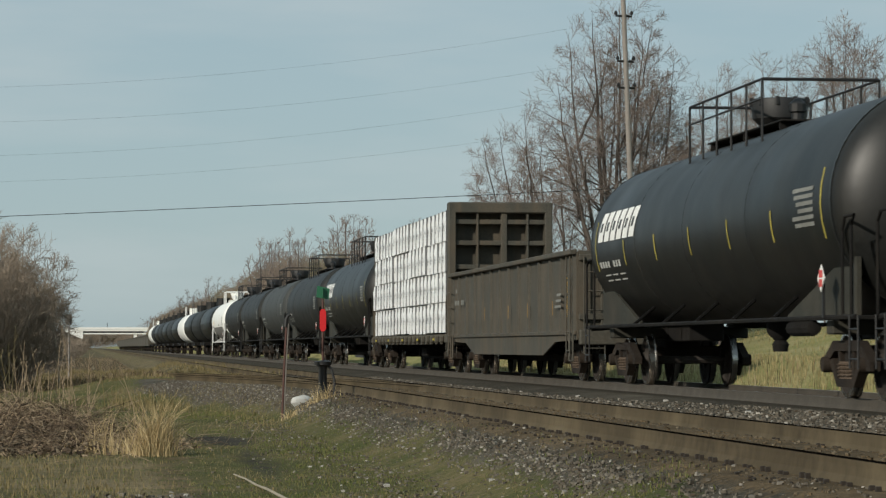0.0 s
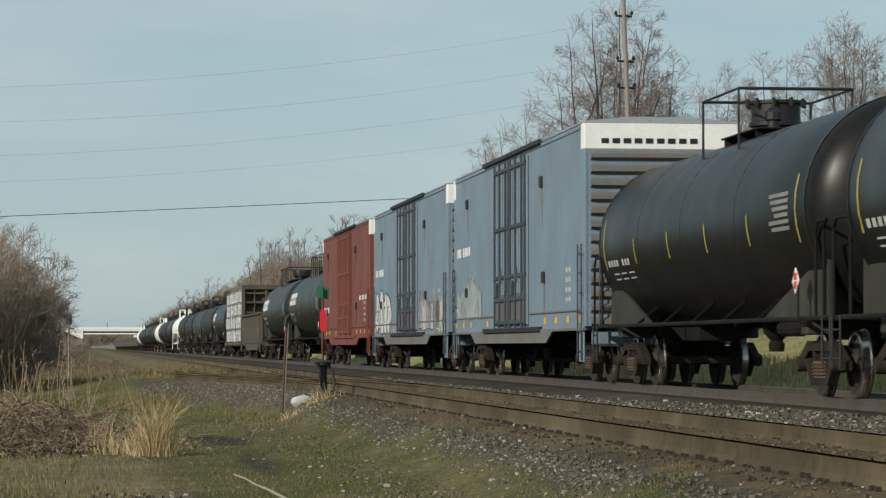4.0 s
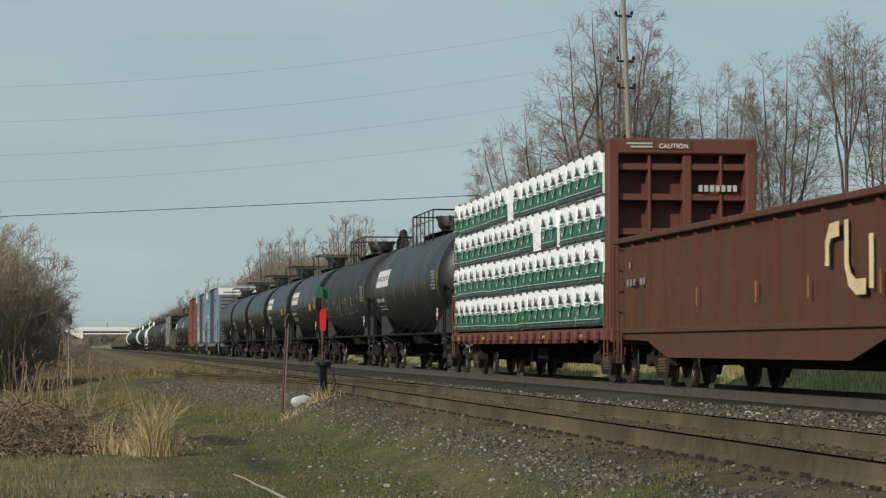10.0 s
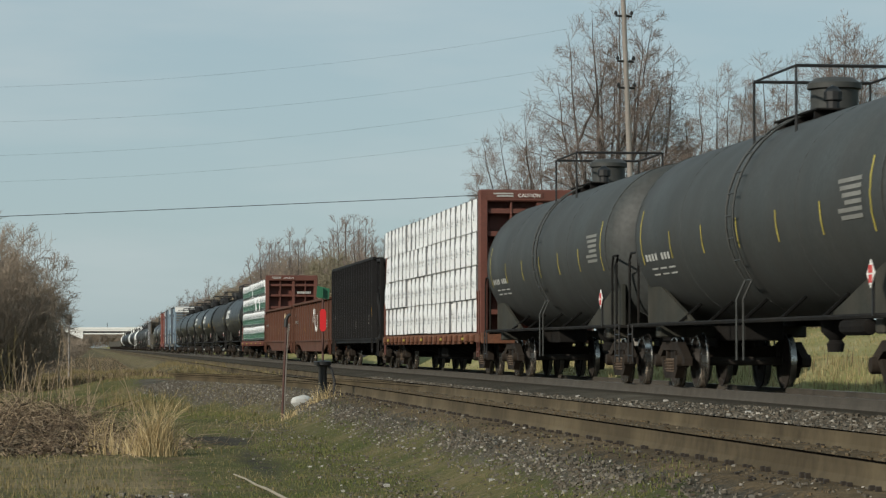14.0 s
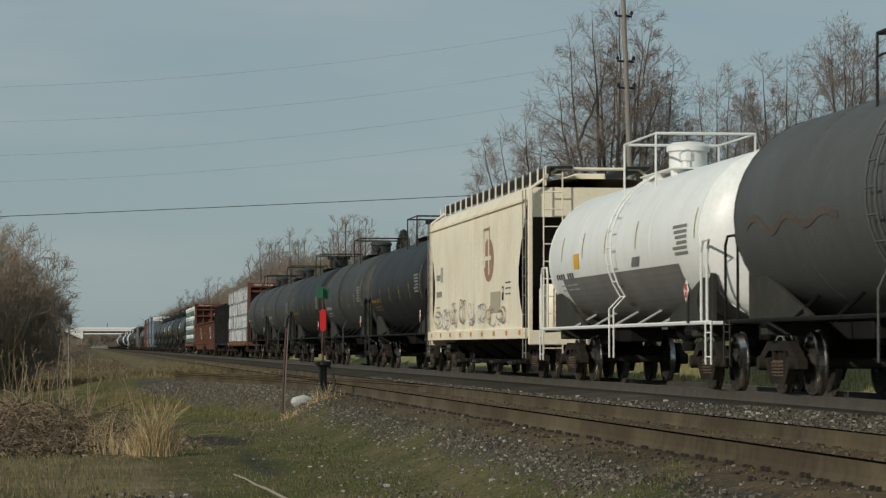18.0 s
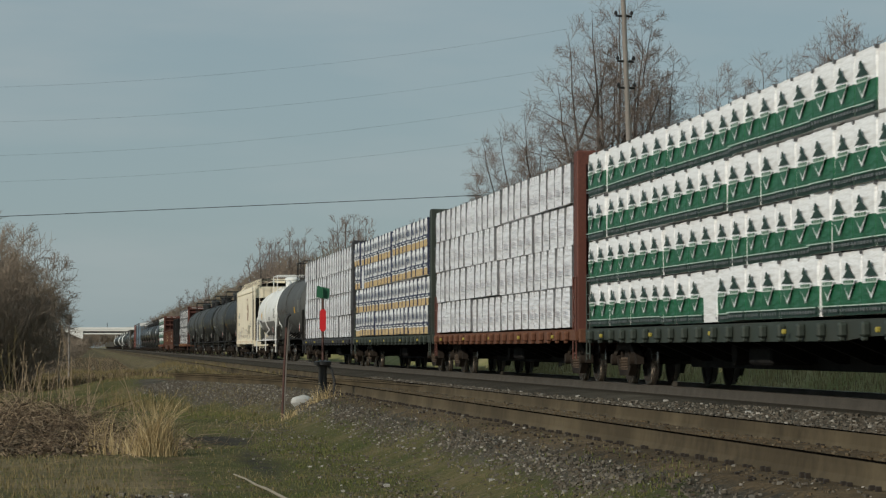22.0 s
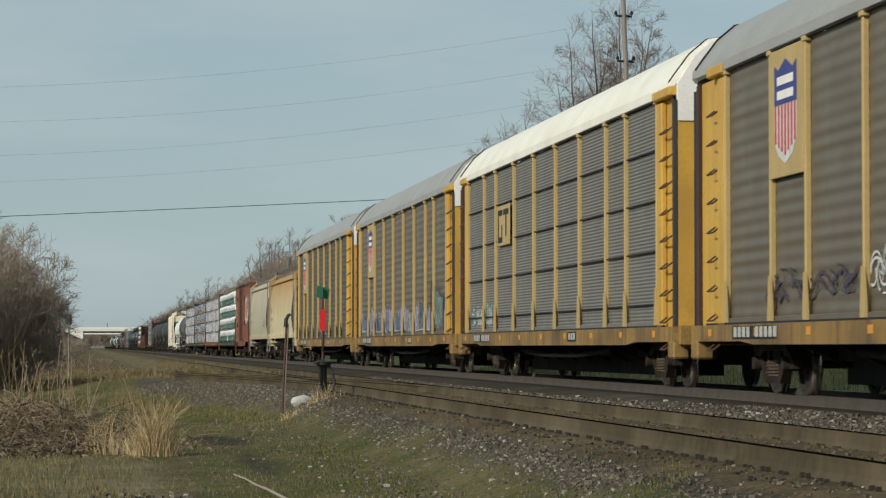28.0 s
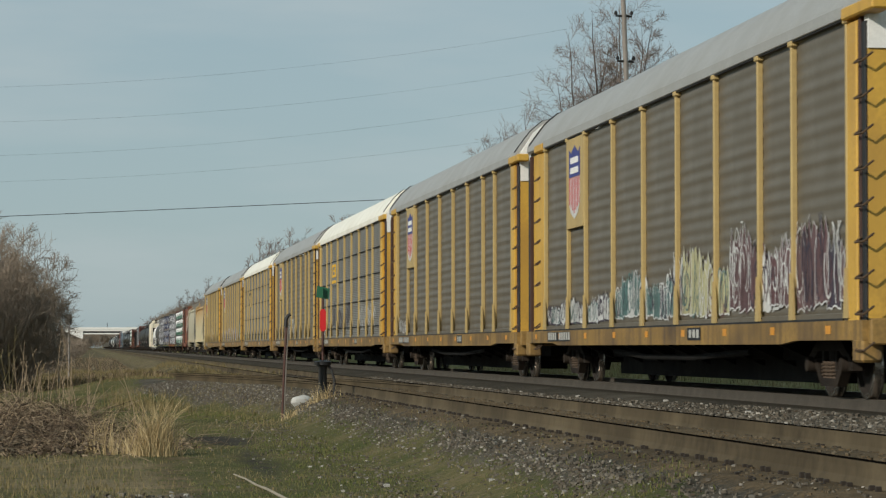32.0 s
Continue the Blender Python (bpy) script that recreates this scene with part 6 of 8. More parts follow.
    def bundle(var):
        rnd = random.Random(var * 7 + len(style))
        s = S()
        hw = 1.44
        zlo, zhi = 0.012, tier - 0.010
        blank = var == 3
        bands = {"white": [(zlo, 0), (zhi, 0)], "plain": [(zlo, 0), (zhi, 0)],
                 "green": [(zlo, 5), (0.135, 1), (0.415, 0), (zhi, 0)],
                 "navy": [(zlo, 3), (0.115, 3), (0.21, 0), (0.245, 1), (0.355, 0), (zhi, 0)]}[style]
        if blank:
            bands = [(zlo, 0), (zhi, 0)]
        cols = [-w / 2 + 0.004, -w / 2 + 0.03] + [-w / 2 + w * q / 8 for q in range(1, 8)] + [w / 2 - 0.03, w / 2 - 0.004]
        ph, amp = rnd.uniform(0, 6.28), rnd.uniform(0.004, 0.013)
        rows = [bands[0]]
        for (za, ma), (zb, mb) in zip(bands, bands[1:]):
            k = 4 if zb - za > 0.3 else 1
            for q in range(1, k + 1):
                rows.append((za + (zb - za) * q / k, mb if q == k else ma))
        grid = []
        for z, m in rows:
            line = []
            for y in cols:
                inset = (0.016 if style == "plain" else 0.022) if abs(y) > w / 2 - 0.01 else 0.0
                wav = amp * math.sin(y * 5.5 + ph) if zlo < z < zhi else 0.4 * amp * math.sin(y * 5.5 + ph)
                puff = 0.016 * noise.noise((y * 3.1 + var * 5, z * 4.0, 2.0 * var)) - 0.012
                line.append((-hw + inset - puff + (0.03 if z >= zhi else 0.0), y, z + wav + (0.030 * math.cos(math.pi * y / w) - 0.022 if z >= zhi and style != "plain" else 0.0)))
            grid.append(s.add(line))
        for (za, ma), a, b in zip(rows, grid, grid[1:]):
            s.slot = ma
            for q in range(len(cols) - 1):
                s.face(a + q, a + q + 1, b + q + 1, b + q)
        s.slot = 0
        # top, back and ends of the wrapped pack
        s.box(-hw + 0.03, hw, cols[0], cols[-1], zlo, zhi - 0.004)
        lift = 0.022

        def mark(pts, slot, more=0.0):
            s.slot = slot
            i = s.add([(-hw - lift - more, y, z) for y, z in pts])
            s.face(*range(i, i + len(pts)))

        def bar(ya, yb, za, zb, slot):
            mark([(ya, za), (yb, za), (yb, zb), (ya, zb)], slot, 0.007)
        o = rnd.uniform(-0.05, 0.05) * w
        if blank:
            pass
        elif style == "green":
            # a shield with a fir tree over a lettered bar and a pointed foot
            mark([(o - 0.33, 0.47), (o, 0.20), (o + 0.33, 0.47)], 0)
            mark([(o - 0.27, 0.455), (o, 0.235), (o + 0.27, 0.455)], 4, 0.003)
            mark([(o - 0.24, 0.40), (o, 0.255), (o + 0.24, 0.40)], 1, 0.005)
            for q in range(4):
                bar(o - 0.24 + q * 0.13, o - 0.16 + q * 0.13, 0.42, 0.455, 1)
            mark([(o - 0.29, 0.485), (o + 0.29, 0.485), (o + 0.05, 0.595), (o - 0.05, 0.595)], 5, 0.005)
            mark([(o - 0.06, 0.585), (o + 0.16, 0.585), (o + 0.10, 0.68), (o + 0.02, 0.68)], 5, 0.006)
            for q in range(7):
                bar(-w * 0.46 + q * w * 0.135, -w * 0.46 + q * w * 0.135 + w * rnd.uniform(0.05, 0.10), 0.055, 0.095, 2)
            bar(-w * 0.48, w * 0.48, 0.128, 0.142, 4)
        elif style == "navy":
            for q in range(3):
                bar(o + 0.16 - q * 0.15, o + 0.29 - q * 0.15, 0.43 + (q % 2) * 0.04, 0.66 - (q % 2) * 0.06, 1)
            for q in range(4):
                bar(o - 0.40, o - 0.30 + (q % 2) * 0.03, 0.42 + q * 0.06, 0.445 + q * 0.06, 2)
            bar(o - 0.3, o + 0.3, 0.27, 0.30, 0)
        elif style == "plain":
            bar(o + 0.24, o + 0.29, 0.24, 0.24 + rnd.choice((0.0, 0.16, 0.28)) + 0.01, 1)
            for q in range(3):
                bar(o - 0.20 - 0.04 * q, o + 0.16, 0.24 + q * 0.045, 0.262 + q * 0.045, 2)
            # slanting creases of the wrap, their shade drawn as thin grey lines
            for q in range(9):
                ya = rnd.uniform(-w * 0.49, -w * 0.1)
                yb = rnd.uniform(max(ya + 0.2, 0.1), w * 0.49)
                zz = rnd.uniform(0.06, 0.76)
                sl = rnd.uniform(-0.045, 0.02)
                th = rnd.uniform(0.004, 0.010)
                mark([(ya, zz), (yb, zz + sl), (yb, zz + sl + th), (ya, zz + th)], 2)
        else:
            mark([(o - 0.09, 0.36), (o + 0.07, 0.36), (o + 0.03, 0.46), (o - 0.05, 0.46)], 1)
            bar(o - 0.045, o + 0.02, 0.47, 0.51, 1)
            bar(o - 0.07, o + 0.05, 0.28, 0.33, 2)
            if var == 1:
                bar(o + 0.18, o + 0.22, 0.45, 0.60, 1)
                bar(o + 0.25, o + 0.29, 0.47, 0.60, 1)
        s.slot = 2 if style != "navy" else 1
        # dark strap at the joint
        sw = 0.005
        s.slot = 5 if style == "plain" else s.slot
        if style != "green":
            s.box(-hw - 0.012, -hw + 0.05, -w / 2 - sw, -w / 2 + sw, zlo, zhi - 0.03)
        # dark wedge at the joint's top: the corner gap's shade as a coloured piece
        s.prism([(-w / 2 - 0.03, zhi), (-w / 2 + 0.03, zhi), (-w / 2, zhi - 0.05)], -hw - 0.014, -hw + 0.1, "x")
        return s

    vs = [cached(("bundle", style, round(w, 3), v), lambda v=v: bundle(v), "lumber_pack", mats, True) for v in range(7)]
    rnd = random.Random(len(label) + int(L * 10))
    name = {"white": "white wrapped lumber bundle", "plain": "silver wrapped lumber bundle", "green": "white and green wrapped lumber bundle", "navy": "white, navy and tan lumber bundle"}[style]
    for r in range(4):
        jog = drop = 0
        wide = [rnd.uniform(0.86, 1.14) if style in ("green", "plain") else rnd.uniform(0.96, 1.04) for i in range(n)]
        total = sum(wide)
        edge = -h + post + 0.05
        for i in range(n):
            if i % 5 == 0:
                jog = rnd.uniform(-0.035, 0.035)
                drop = rnd.uniform(-0.012, 0.022)
            k = wide[i] * n / total
            y = edge + k * w / 2
            edge += k * w
            o = part("lumber_pack", vs[3 if rnd.random() < 0.018 and style in ("green", "navy") else rnd.choice((0, 1, 2, 4, 5, 6))], None, car, at=(jog + rnd.uniform(-0.010, 0.010), y, z0 + r * tier + drop + rnd.uniform(0, 0.006)))
            o.scale = (1, k, 1)
    return car


def ribbon(x, line, half):
    """A flat painted band along a line of (y, z) on a car's side."""
    s = S()
    pts = [Vector((0, a, b)) for a, b in line]
    rows = []
    for q, c in enumerate(pts):
        d = (pts[min(q + 1, len(pts) - 1)] - pts[max(q - 1, 0)]).normalized()
        o = Vector((0, -d.z, d.y)) * half
        rows.append(s.add([(x, (c - o).y, (c - o).z), (x, (c + o).y, (c + o).z)]))
    for p, q in zip(rows, rows[1:]):
        s.face(p, p + 1, q + 1, q)
    return s


def box_car(L, H, body, style, label, sprayed=True):
    car = car_empty("box_car", label, "box car", "train cars")
    h = L / 2 - 0.62
    W = 1.53
    z0 = 1.02
    iron = {"blue_box": "blue_iron", "red_box": "red_box"}.get(body, "brown_iron")
    worn = "blue_sill" if body == "blue_box" else body
    for x in (-W, W - 0.06):
        part("side_wall", S().box(x, x + 0.06, -h, h, z0, H, 0.01), body, car)
    part("floor_pan", S().box(-W + 0.06, W - 0.06, -h + 0.06, h - 0.06, z0, z0 + 0.1), "underframe", car)
    roof = S().prism([(-W - 0.02, H), (-W - 0.02, H + 0.03), (-0.6, H + 0.12), (0.6, H + 0.12), (W + 0.02, H + 0.03), (W + 0.02, H)], -h - 0.02, h + 0.02)
    for i in range(14):
        y = -h + 0.6 + i * (2 * h - 1.2) / 13
        roof.prism([(-W, H + 0.03), (-0.6, H + 0.13), (0.6, H + 0.13), (W, H + 0.03), (W, H + 0.06), (0.6, H + 0.165), (-0.6, H + 0.165), (-W, H + 0.06)], y - 0.04, y + 0.04)
    part("roof", roof, "galvanised" if style == "tall" else body, car)
    for sy in (-1, 1):
        ye = sy * h
        part("end_wall", S().box(-W + 0.06, W - 0.06, min(ye, ye - sy * 0.05), max(ye, ye - sy * 0.05), z0, H), body, car)
        top = H - 0.62 if style == "tall" else H - 0.2
        z = z0 + 0.16
        while z < top:
            part("end_rib", S().prism([(ye, z - 0.095), (ye + sy * 0.10, z - 0.04), (ye + sy * 0.10, z + 0.04), (ye, z + 0.095)], -W + 0.12, W - 0.12, "x"), worn, car)
            z += 0.27
        if style == "tall":
            s = S().box(-W - 0.012, W + 0.012, min(ye + sy * 0.012, ye - sy * 0.36), max(ye + sy * 0.012, ye - sy * 0.36), H - 0.52, H + 0.02, 0.02)
            part("warning_cap", s, "white_paint", car, "white painted end cap")
            s = S()
            for i in range(9):
                s.box(-1.2 + i * 0.22, -1.05 + i * 0.22, ye + (0.012 if sy > 0 else -0.02), ye + (0.02 if sy > 0 else -0.012), H - 0.40, H - 0.30)
            part("warning_print", s, "black_iron", car)
        for x in (-W - 0.05,):
            part("corner_ladder", ladder(x, ye - sy * 0.32, 0.5, 2.7 if style == "tall" else H - 1.9, 0.42), iron, car)
        part("end_ladder", ladder(-1.05, ye + sy * 0.16, 0.6, 2.7, 0.42, "x"), iron, car)
        part("crossover_platform", S().box(-W, W, min(ye, ye + sy * 0.3), max(ye, ye + sy * 0.3), 1.06, 1.10), "underframe", car)
        part("end_sill", S().box(-1.4, 1.4, min(ye, ye + sy * 0.2), max(ye, ye + sy * 0.2), 0.74, 1.04, 0.02), body, car)
        part("corner_step", S().tube([(-W, ye - sy * 0.1, 1.0), (-W, ye - sy * 0.1, 0.42), (-W, ye - sy * 0.5, 0.42), (-W, ye - sy * 0.5, 1.0)], 0.025, 5), body, car)
        add_truck(car, sy * (L / 2 - 2.75))
    add_couplers(car, L)
    dz0, dz1 = z0 + 0.16, H - 0.16
    dw = 2.42 if style == "tall" else 1.45
    dy = -0.45 if style == "tall" else 0.6

    for x in (-W, W):
        d = -1 if x < 0 else 1
        xa, xb = min(x, x + d * 0.05), max(x, x + d * 0.05)
        for c in ((-dw / 2, dw / 2) if style == "tall" else (0.0,)):
            half = dw / 2 - 0.02 if style == "tall" else dw
            door = part("door", S().box(xa, xb, dy + c - half, dy + c + half, dz0, dz1, 0.015), body, car)
            rod = cached(("lockrod", H, d, iron), lambda: S().tube([(x + d * 0.085, 0, dz0 - 0.1), (x + d * 0.085, 0, dz1 + 0.05)], 0.024, 6), "lock_rod", iron)
            for e in (-1.08, -0.62, 0.30, 1.08) if style == "tall" else (-0.95, -0.6, 0.0, 0.5, 0.95):
                part("lock_rod", rod, None, door, at=(0, dy + c + e, 0))
            if style == "tall":
                part("door_foot", S().box(min(x + d * 0.05, x + d * 0.062), max(x + d * 0.05, x + d * 0.062), dy + c - half + 0.05, dy + c + half - 0.05, dz0 + 0.02, dz0 + 0.72, 0.004), "door_grime" if body == "blue_box" else body, door, "grimy lower door panel")
                for e, zh in ((-0.80, 0.95), (0.05, 1.15), (0.70, 0.85)):
                    part("lock_handle", S().box(min(x + d * 0.06, x + d * 0.13), max(x + d * 0.06, x + d * 0.13), dy + c + e - 0.05, dy + c + e + 0.05, dz0 + zh - 0.18, dz0 + zh + 0.16, 0.015), iron, door)
                for e in (-0.85, 0.0, 0.85):
                    part("door_rib", S().box(min(x + d * 0.05, x + d * 0.075), max(x + d * 0.05, x + d * 0.075), dy + c + e - 0.03, dy + c + e + 0.03, dz0 + 0.75, dz1 - 0.1, 0.006), body, door)
            for z in (0.02, 0.16, 0.30, 0.60, 0.96) if style == "tall" else (0.02, 0.30, 0.60, 0.96):
                zz = dz0 + (dz1 - dz0) * z
                part("lock_bar", S().box(min(x + d * 0.05, x + d * 0.10), max(x + d * 0.05, x + d * 0.10), dy + c - half + 0.06, dy + c + half - 0.06, zz - 0.045, zz + 0.045, 0.01), iron, door)
        part("door_track", S().box(min(x, x + d * 0.10), max(x, x + d * 0.10), dy - dw * 1.75, dy + dw * 1.75, dz0 - 0.16, dz0 - 0.05, 0.01), "black_iron" if body == "blue_box" else body, car)
        part("upper_track", S().box(min(x, x + d * 0.10), max(x, x + d * 0.10), dy - dw * 1.75, dy + dw * 1.75, H - 0.05, H + 0.05, 0.01), "black_iron", car)
        part("side_sill", S().prism([(-h, z0), (-h + 3.6, z0), (-h + 4.4, 0.78), (h - 4.4, 0.78), (h - 3.6, z0), (h, z0), (h, z0 + 0.05), (-h, z0 + 0.05)], xa, xb, "x"), worn, car)
        if style == "tall":
            part("lower_rail", S().box(min(x, x + d * 0.03), max(x, x + d * 0.03), -h + 0.3, dy - dw - 0.1, z0 + 0.38, z0 + 0.42, 0.006), worn, car)
            part("lower_rail", S().box(min(x, x + d * 0.03), max(x, x + d * 0.03), dy + dw + 0.1, h - 0.3, z0 + 0.38, z0 + 0.42, 0.006), worn, car)
    part("centre_sill", S().box(-0.35, 0.35, -h, h, 0.66, 1.0, 0.02).prism([(-h + 4.0, 0.66), (-h + 5.0, 0.36), (h - 5.0, 0.36), (h - 4.0, 0.66)], -0.34, 0.34, "x"), "underframe", car)
    part("brake_cylinder", S().cyl((-0.7, 1.5, 0.62), (0.3, 1.5, 0.62), 0.2, 12), "underframe", car)
    part("brake_gear", S().box(-0.9, 0.1, -1.8, -0.9, 0.45, 0.75, 0.03), "underframe", car)
    add_bearers(car, -h + 4.2, h - 4.2, 7)
    # painted marks on the near side
    x = -W - 0.004
    def marks(name, m, rows, label=""):
        for y0, y1, za, zb in rows:
            s = S()
            i = s.add([(x, y0, za), (x, y1, za), (x, y1, zb), (x, y0, zb)])
            s.face(i, i + 1, i + 2, i + 3)
            part(name, s, m, car, label)
    for y, z in ((h - 2.7, H - 0.75), (-h + 5.2, H - 0.85), (-h + 4.9, z0 + 1.15), (h - 2.6, z0 + 1.05)):
        part("vent_plate", S().box(x - 0.05, x - 0.002, y - 0.13, y + 0.13, z - 0.12, z + 0.12, 0.012), "black_iron", car)
        if style == "tall":
            for o_, w_, ln in ((0.03, 0.045, 0.55), (-0.07, 0.03, 0.9), (0.09, 0.022, 0.35)):
                part("rust_run", ribbon(x, [(y + o_, z - 0.12), (y + o_ * 1.1, z - 0.12 - ln)], w_), "rust_stain" if body == "blue_box" else "brown_iron", car, "rust run below the vent plate")
    part("roof_flashing", S().box(x - 0.02, x - 0.001, -h + 0.4, h - 0.4, H - 0.10, H - 0.03), "black_iron" if body == "brown_box" else body, car)
    if style == "tall":
        k = 14
        for i in range(k):
            y = -h + 0.5 + i * (2 * h - 1.0) / (k - 1)
            if i in (4, 8, 10):
                continue
            marks("reflector_plate", "yellow_mark", [(y - 0.14, y + 0.14, z0 + 0.16, z0 + 0.30)])
        marks("number_bar", "white_paint", [(h - 0.9 - i * 0.28, h - 0.7 - i * 0.28, 3.0 if body == "blue_box" else 2.05, 3.22 if body == "blue_box" else 2.27) for i in range(9) if i != 3])
        marks("small_print_bar", "stencil", [(h - 1.0 - i * 0.5, h - 0.6 - i * 0.5, 1.6, 1.68) for i in range(2)] + [(-h + 1.6 + i * 0.35, -h + 1.85 + i * 0.35, 1.6 + j * 0.2, 1.7 + j * 0.2) for i in range(2) for j in range(4)])
        if body == "red_box":
            marks("address_bar", "white_paint", [(-h + 0.9 + i * 0.34, -h + 1.15 + i * 0.34, 2.36, 2.52) for i in range(9) if i not in (3, 6)])
            marks("door_decal", "white_paint", [(dy - 0.9, dy - 0.6, 3.9, 4.15), (dy + 0.6, dy + 0.9, 3.7, 3.95)])
    else:
        # large white letter-like logo strokes
        bracket = [(-4.40, 3.58), (-3.75, 3.58), (-3.52, 3.40), (-3.44, 3.15), (-3.44, 2.72), (-3.52, 2.46), (-3.75, 2.30), (-4.40, 2.30)]
        part("logo_block", ribbon(x, bracket, 0.17), "logo_white", car, "large white rounded bracket of a logo")
        for ya, za, zb in ((-4.85, 2.24, 3.66), (-5.46, 2.30, 3.00), (-6.07, 2.24, 3.78)):
            part("logo_block", ribbon(x, [(ya, za), (ya, zb)], 0.17), "logo_white", car, "large white logo bar")
        for y in (-h + 1.2, -h + 2.3, -h + 5.5, 0.6, 3.2, h - 1.6, h - 3.4):
            marks("reflector_plate", "yellow_mark", [(y, y + 0.16, 1.12, 1.26)])
        marks("number_bar", "stencil", [(h - 1.15 - i * 0.5, h - 0.95 - i * 0.5, 3.1 - j * 0.42, 3.26 - j * 0.42) for i in range(3) for j in range(4)])
        marks("reflector_plate", "yellow_mark", [(h - 0.3, h - 0.2, 1.6, 2.6)])
        marks("reflector_plate", "yellow_mark", [(-h + 0.2, -h + 0.3, 1.6, 2.6)])
    if body == "blue_box" and not sprayed:
        scrawl(car, x - 0.004, h - 0.9, h - 5.2, z0 + 0.30, 2.55, ["graffiti_pale", "graffiti_pale", "graffiti_white", "graffiti_pale"], 7, 11)
    if body == "blue_box" and sprayed:
        bubbles(car, x - 0.004, h - 0.8, h - 5.4, z0 + 0.10, 2.50, 4, 3)
        scrawl(car, x - 0.004, -3.3, -h + 3.2, z0 + 0.06, 2.5, ["graffiti_mauve", "graffiti_dark", "graffiti_white", "graffiti_mauve"], 4, 21)
        scrawl(car, x - 0.004, -h + 3.2, -h + 0.6, z0 + 0.06, 2.7, ["graffiti_drab", "graffiti_white", "graffiti_drab", "graffiti_dark"], 4, 22)
        marks("faded_patch", "stencil_dim", [(-5.6, -5.45, 3.3, 4.1), (-6.6, -6.2, 2.9, 3.2), (-6.0, -5.8, 2.7, 3.1)])
    return car


def bubbles(car, x, ya, yb, za, zb, n, seed):
    """Fat rounded spray-paint shapes, white with a dark edge, that lean into each other."""
    rnd = random.Random(seed)
    w = (yb - ya) / n
    for i in range(n):
        yc, zc = ya + w * (i + 0.5), za + (zb - za) * (0.46 + 0.05 * math.sin(i * 2.1))
        ry, rz = abs(w) * 0.60, (zb - za) * rnd.uniform(0.42, 0.54)
        a, b = rnd.uniform(0, 6.28), rnd.uniform(0, 6.28)
        loop = []
        for q in range(26):
            th = 2 * math.pi * q / 26
            k = 1 + 0.20 * math.sin(3 * th + a) + 0.10 * math.sin(5 * th + b)
            loop.append((yc + ry * k * math.cos(th), max(za, zc + rz * k * math.sin(th))))
        s = S()
        lift = 0.001 * (i % 2)
        c = s.add([(x - lift, yc, zc)] + [(x - lift, y, z) for y, z in loop])
        for q in range(26):
            s.face(c, c + 1 + q, c + 1 + (q + 1) % 26)
        part("graffiti", s, "graffiti_white", car, "fat white spray-painted shape")
        part("graffiti", ribbon(x - 0.003 - lift, loop + loop[:1], 0.030), "graffiti_dark", car, "dark edge of a spray-painted shape")
        for k in range(2):
            a0, tz = rnd.uniform(0, 6.28), rnd.uniform(-0.2, 0.25)
            inner = [(yc + ry * 0.42 * math.cos(a0 + 0.35 * q) * (1 + 0.3 * k), zc + rz * (tz + 0.40 * math.sin(a0 + 0.35 * q))) for q in range(9)]
            part("graffiti", ribbon(x - 0.006 - lift - 0.001 * k, inner, 0.026), "graffiti_dark", car, "dark curl in a spray-painted shape")


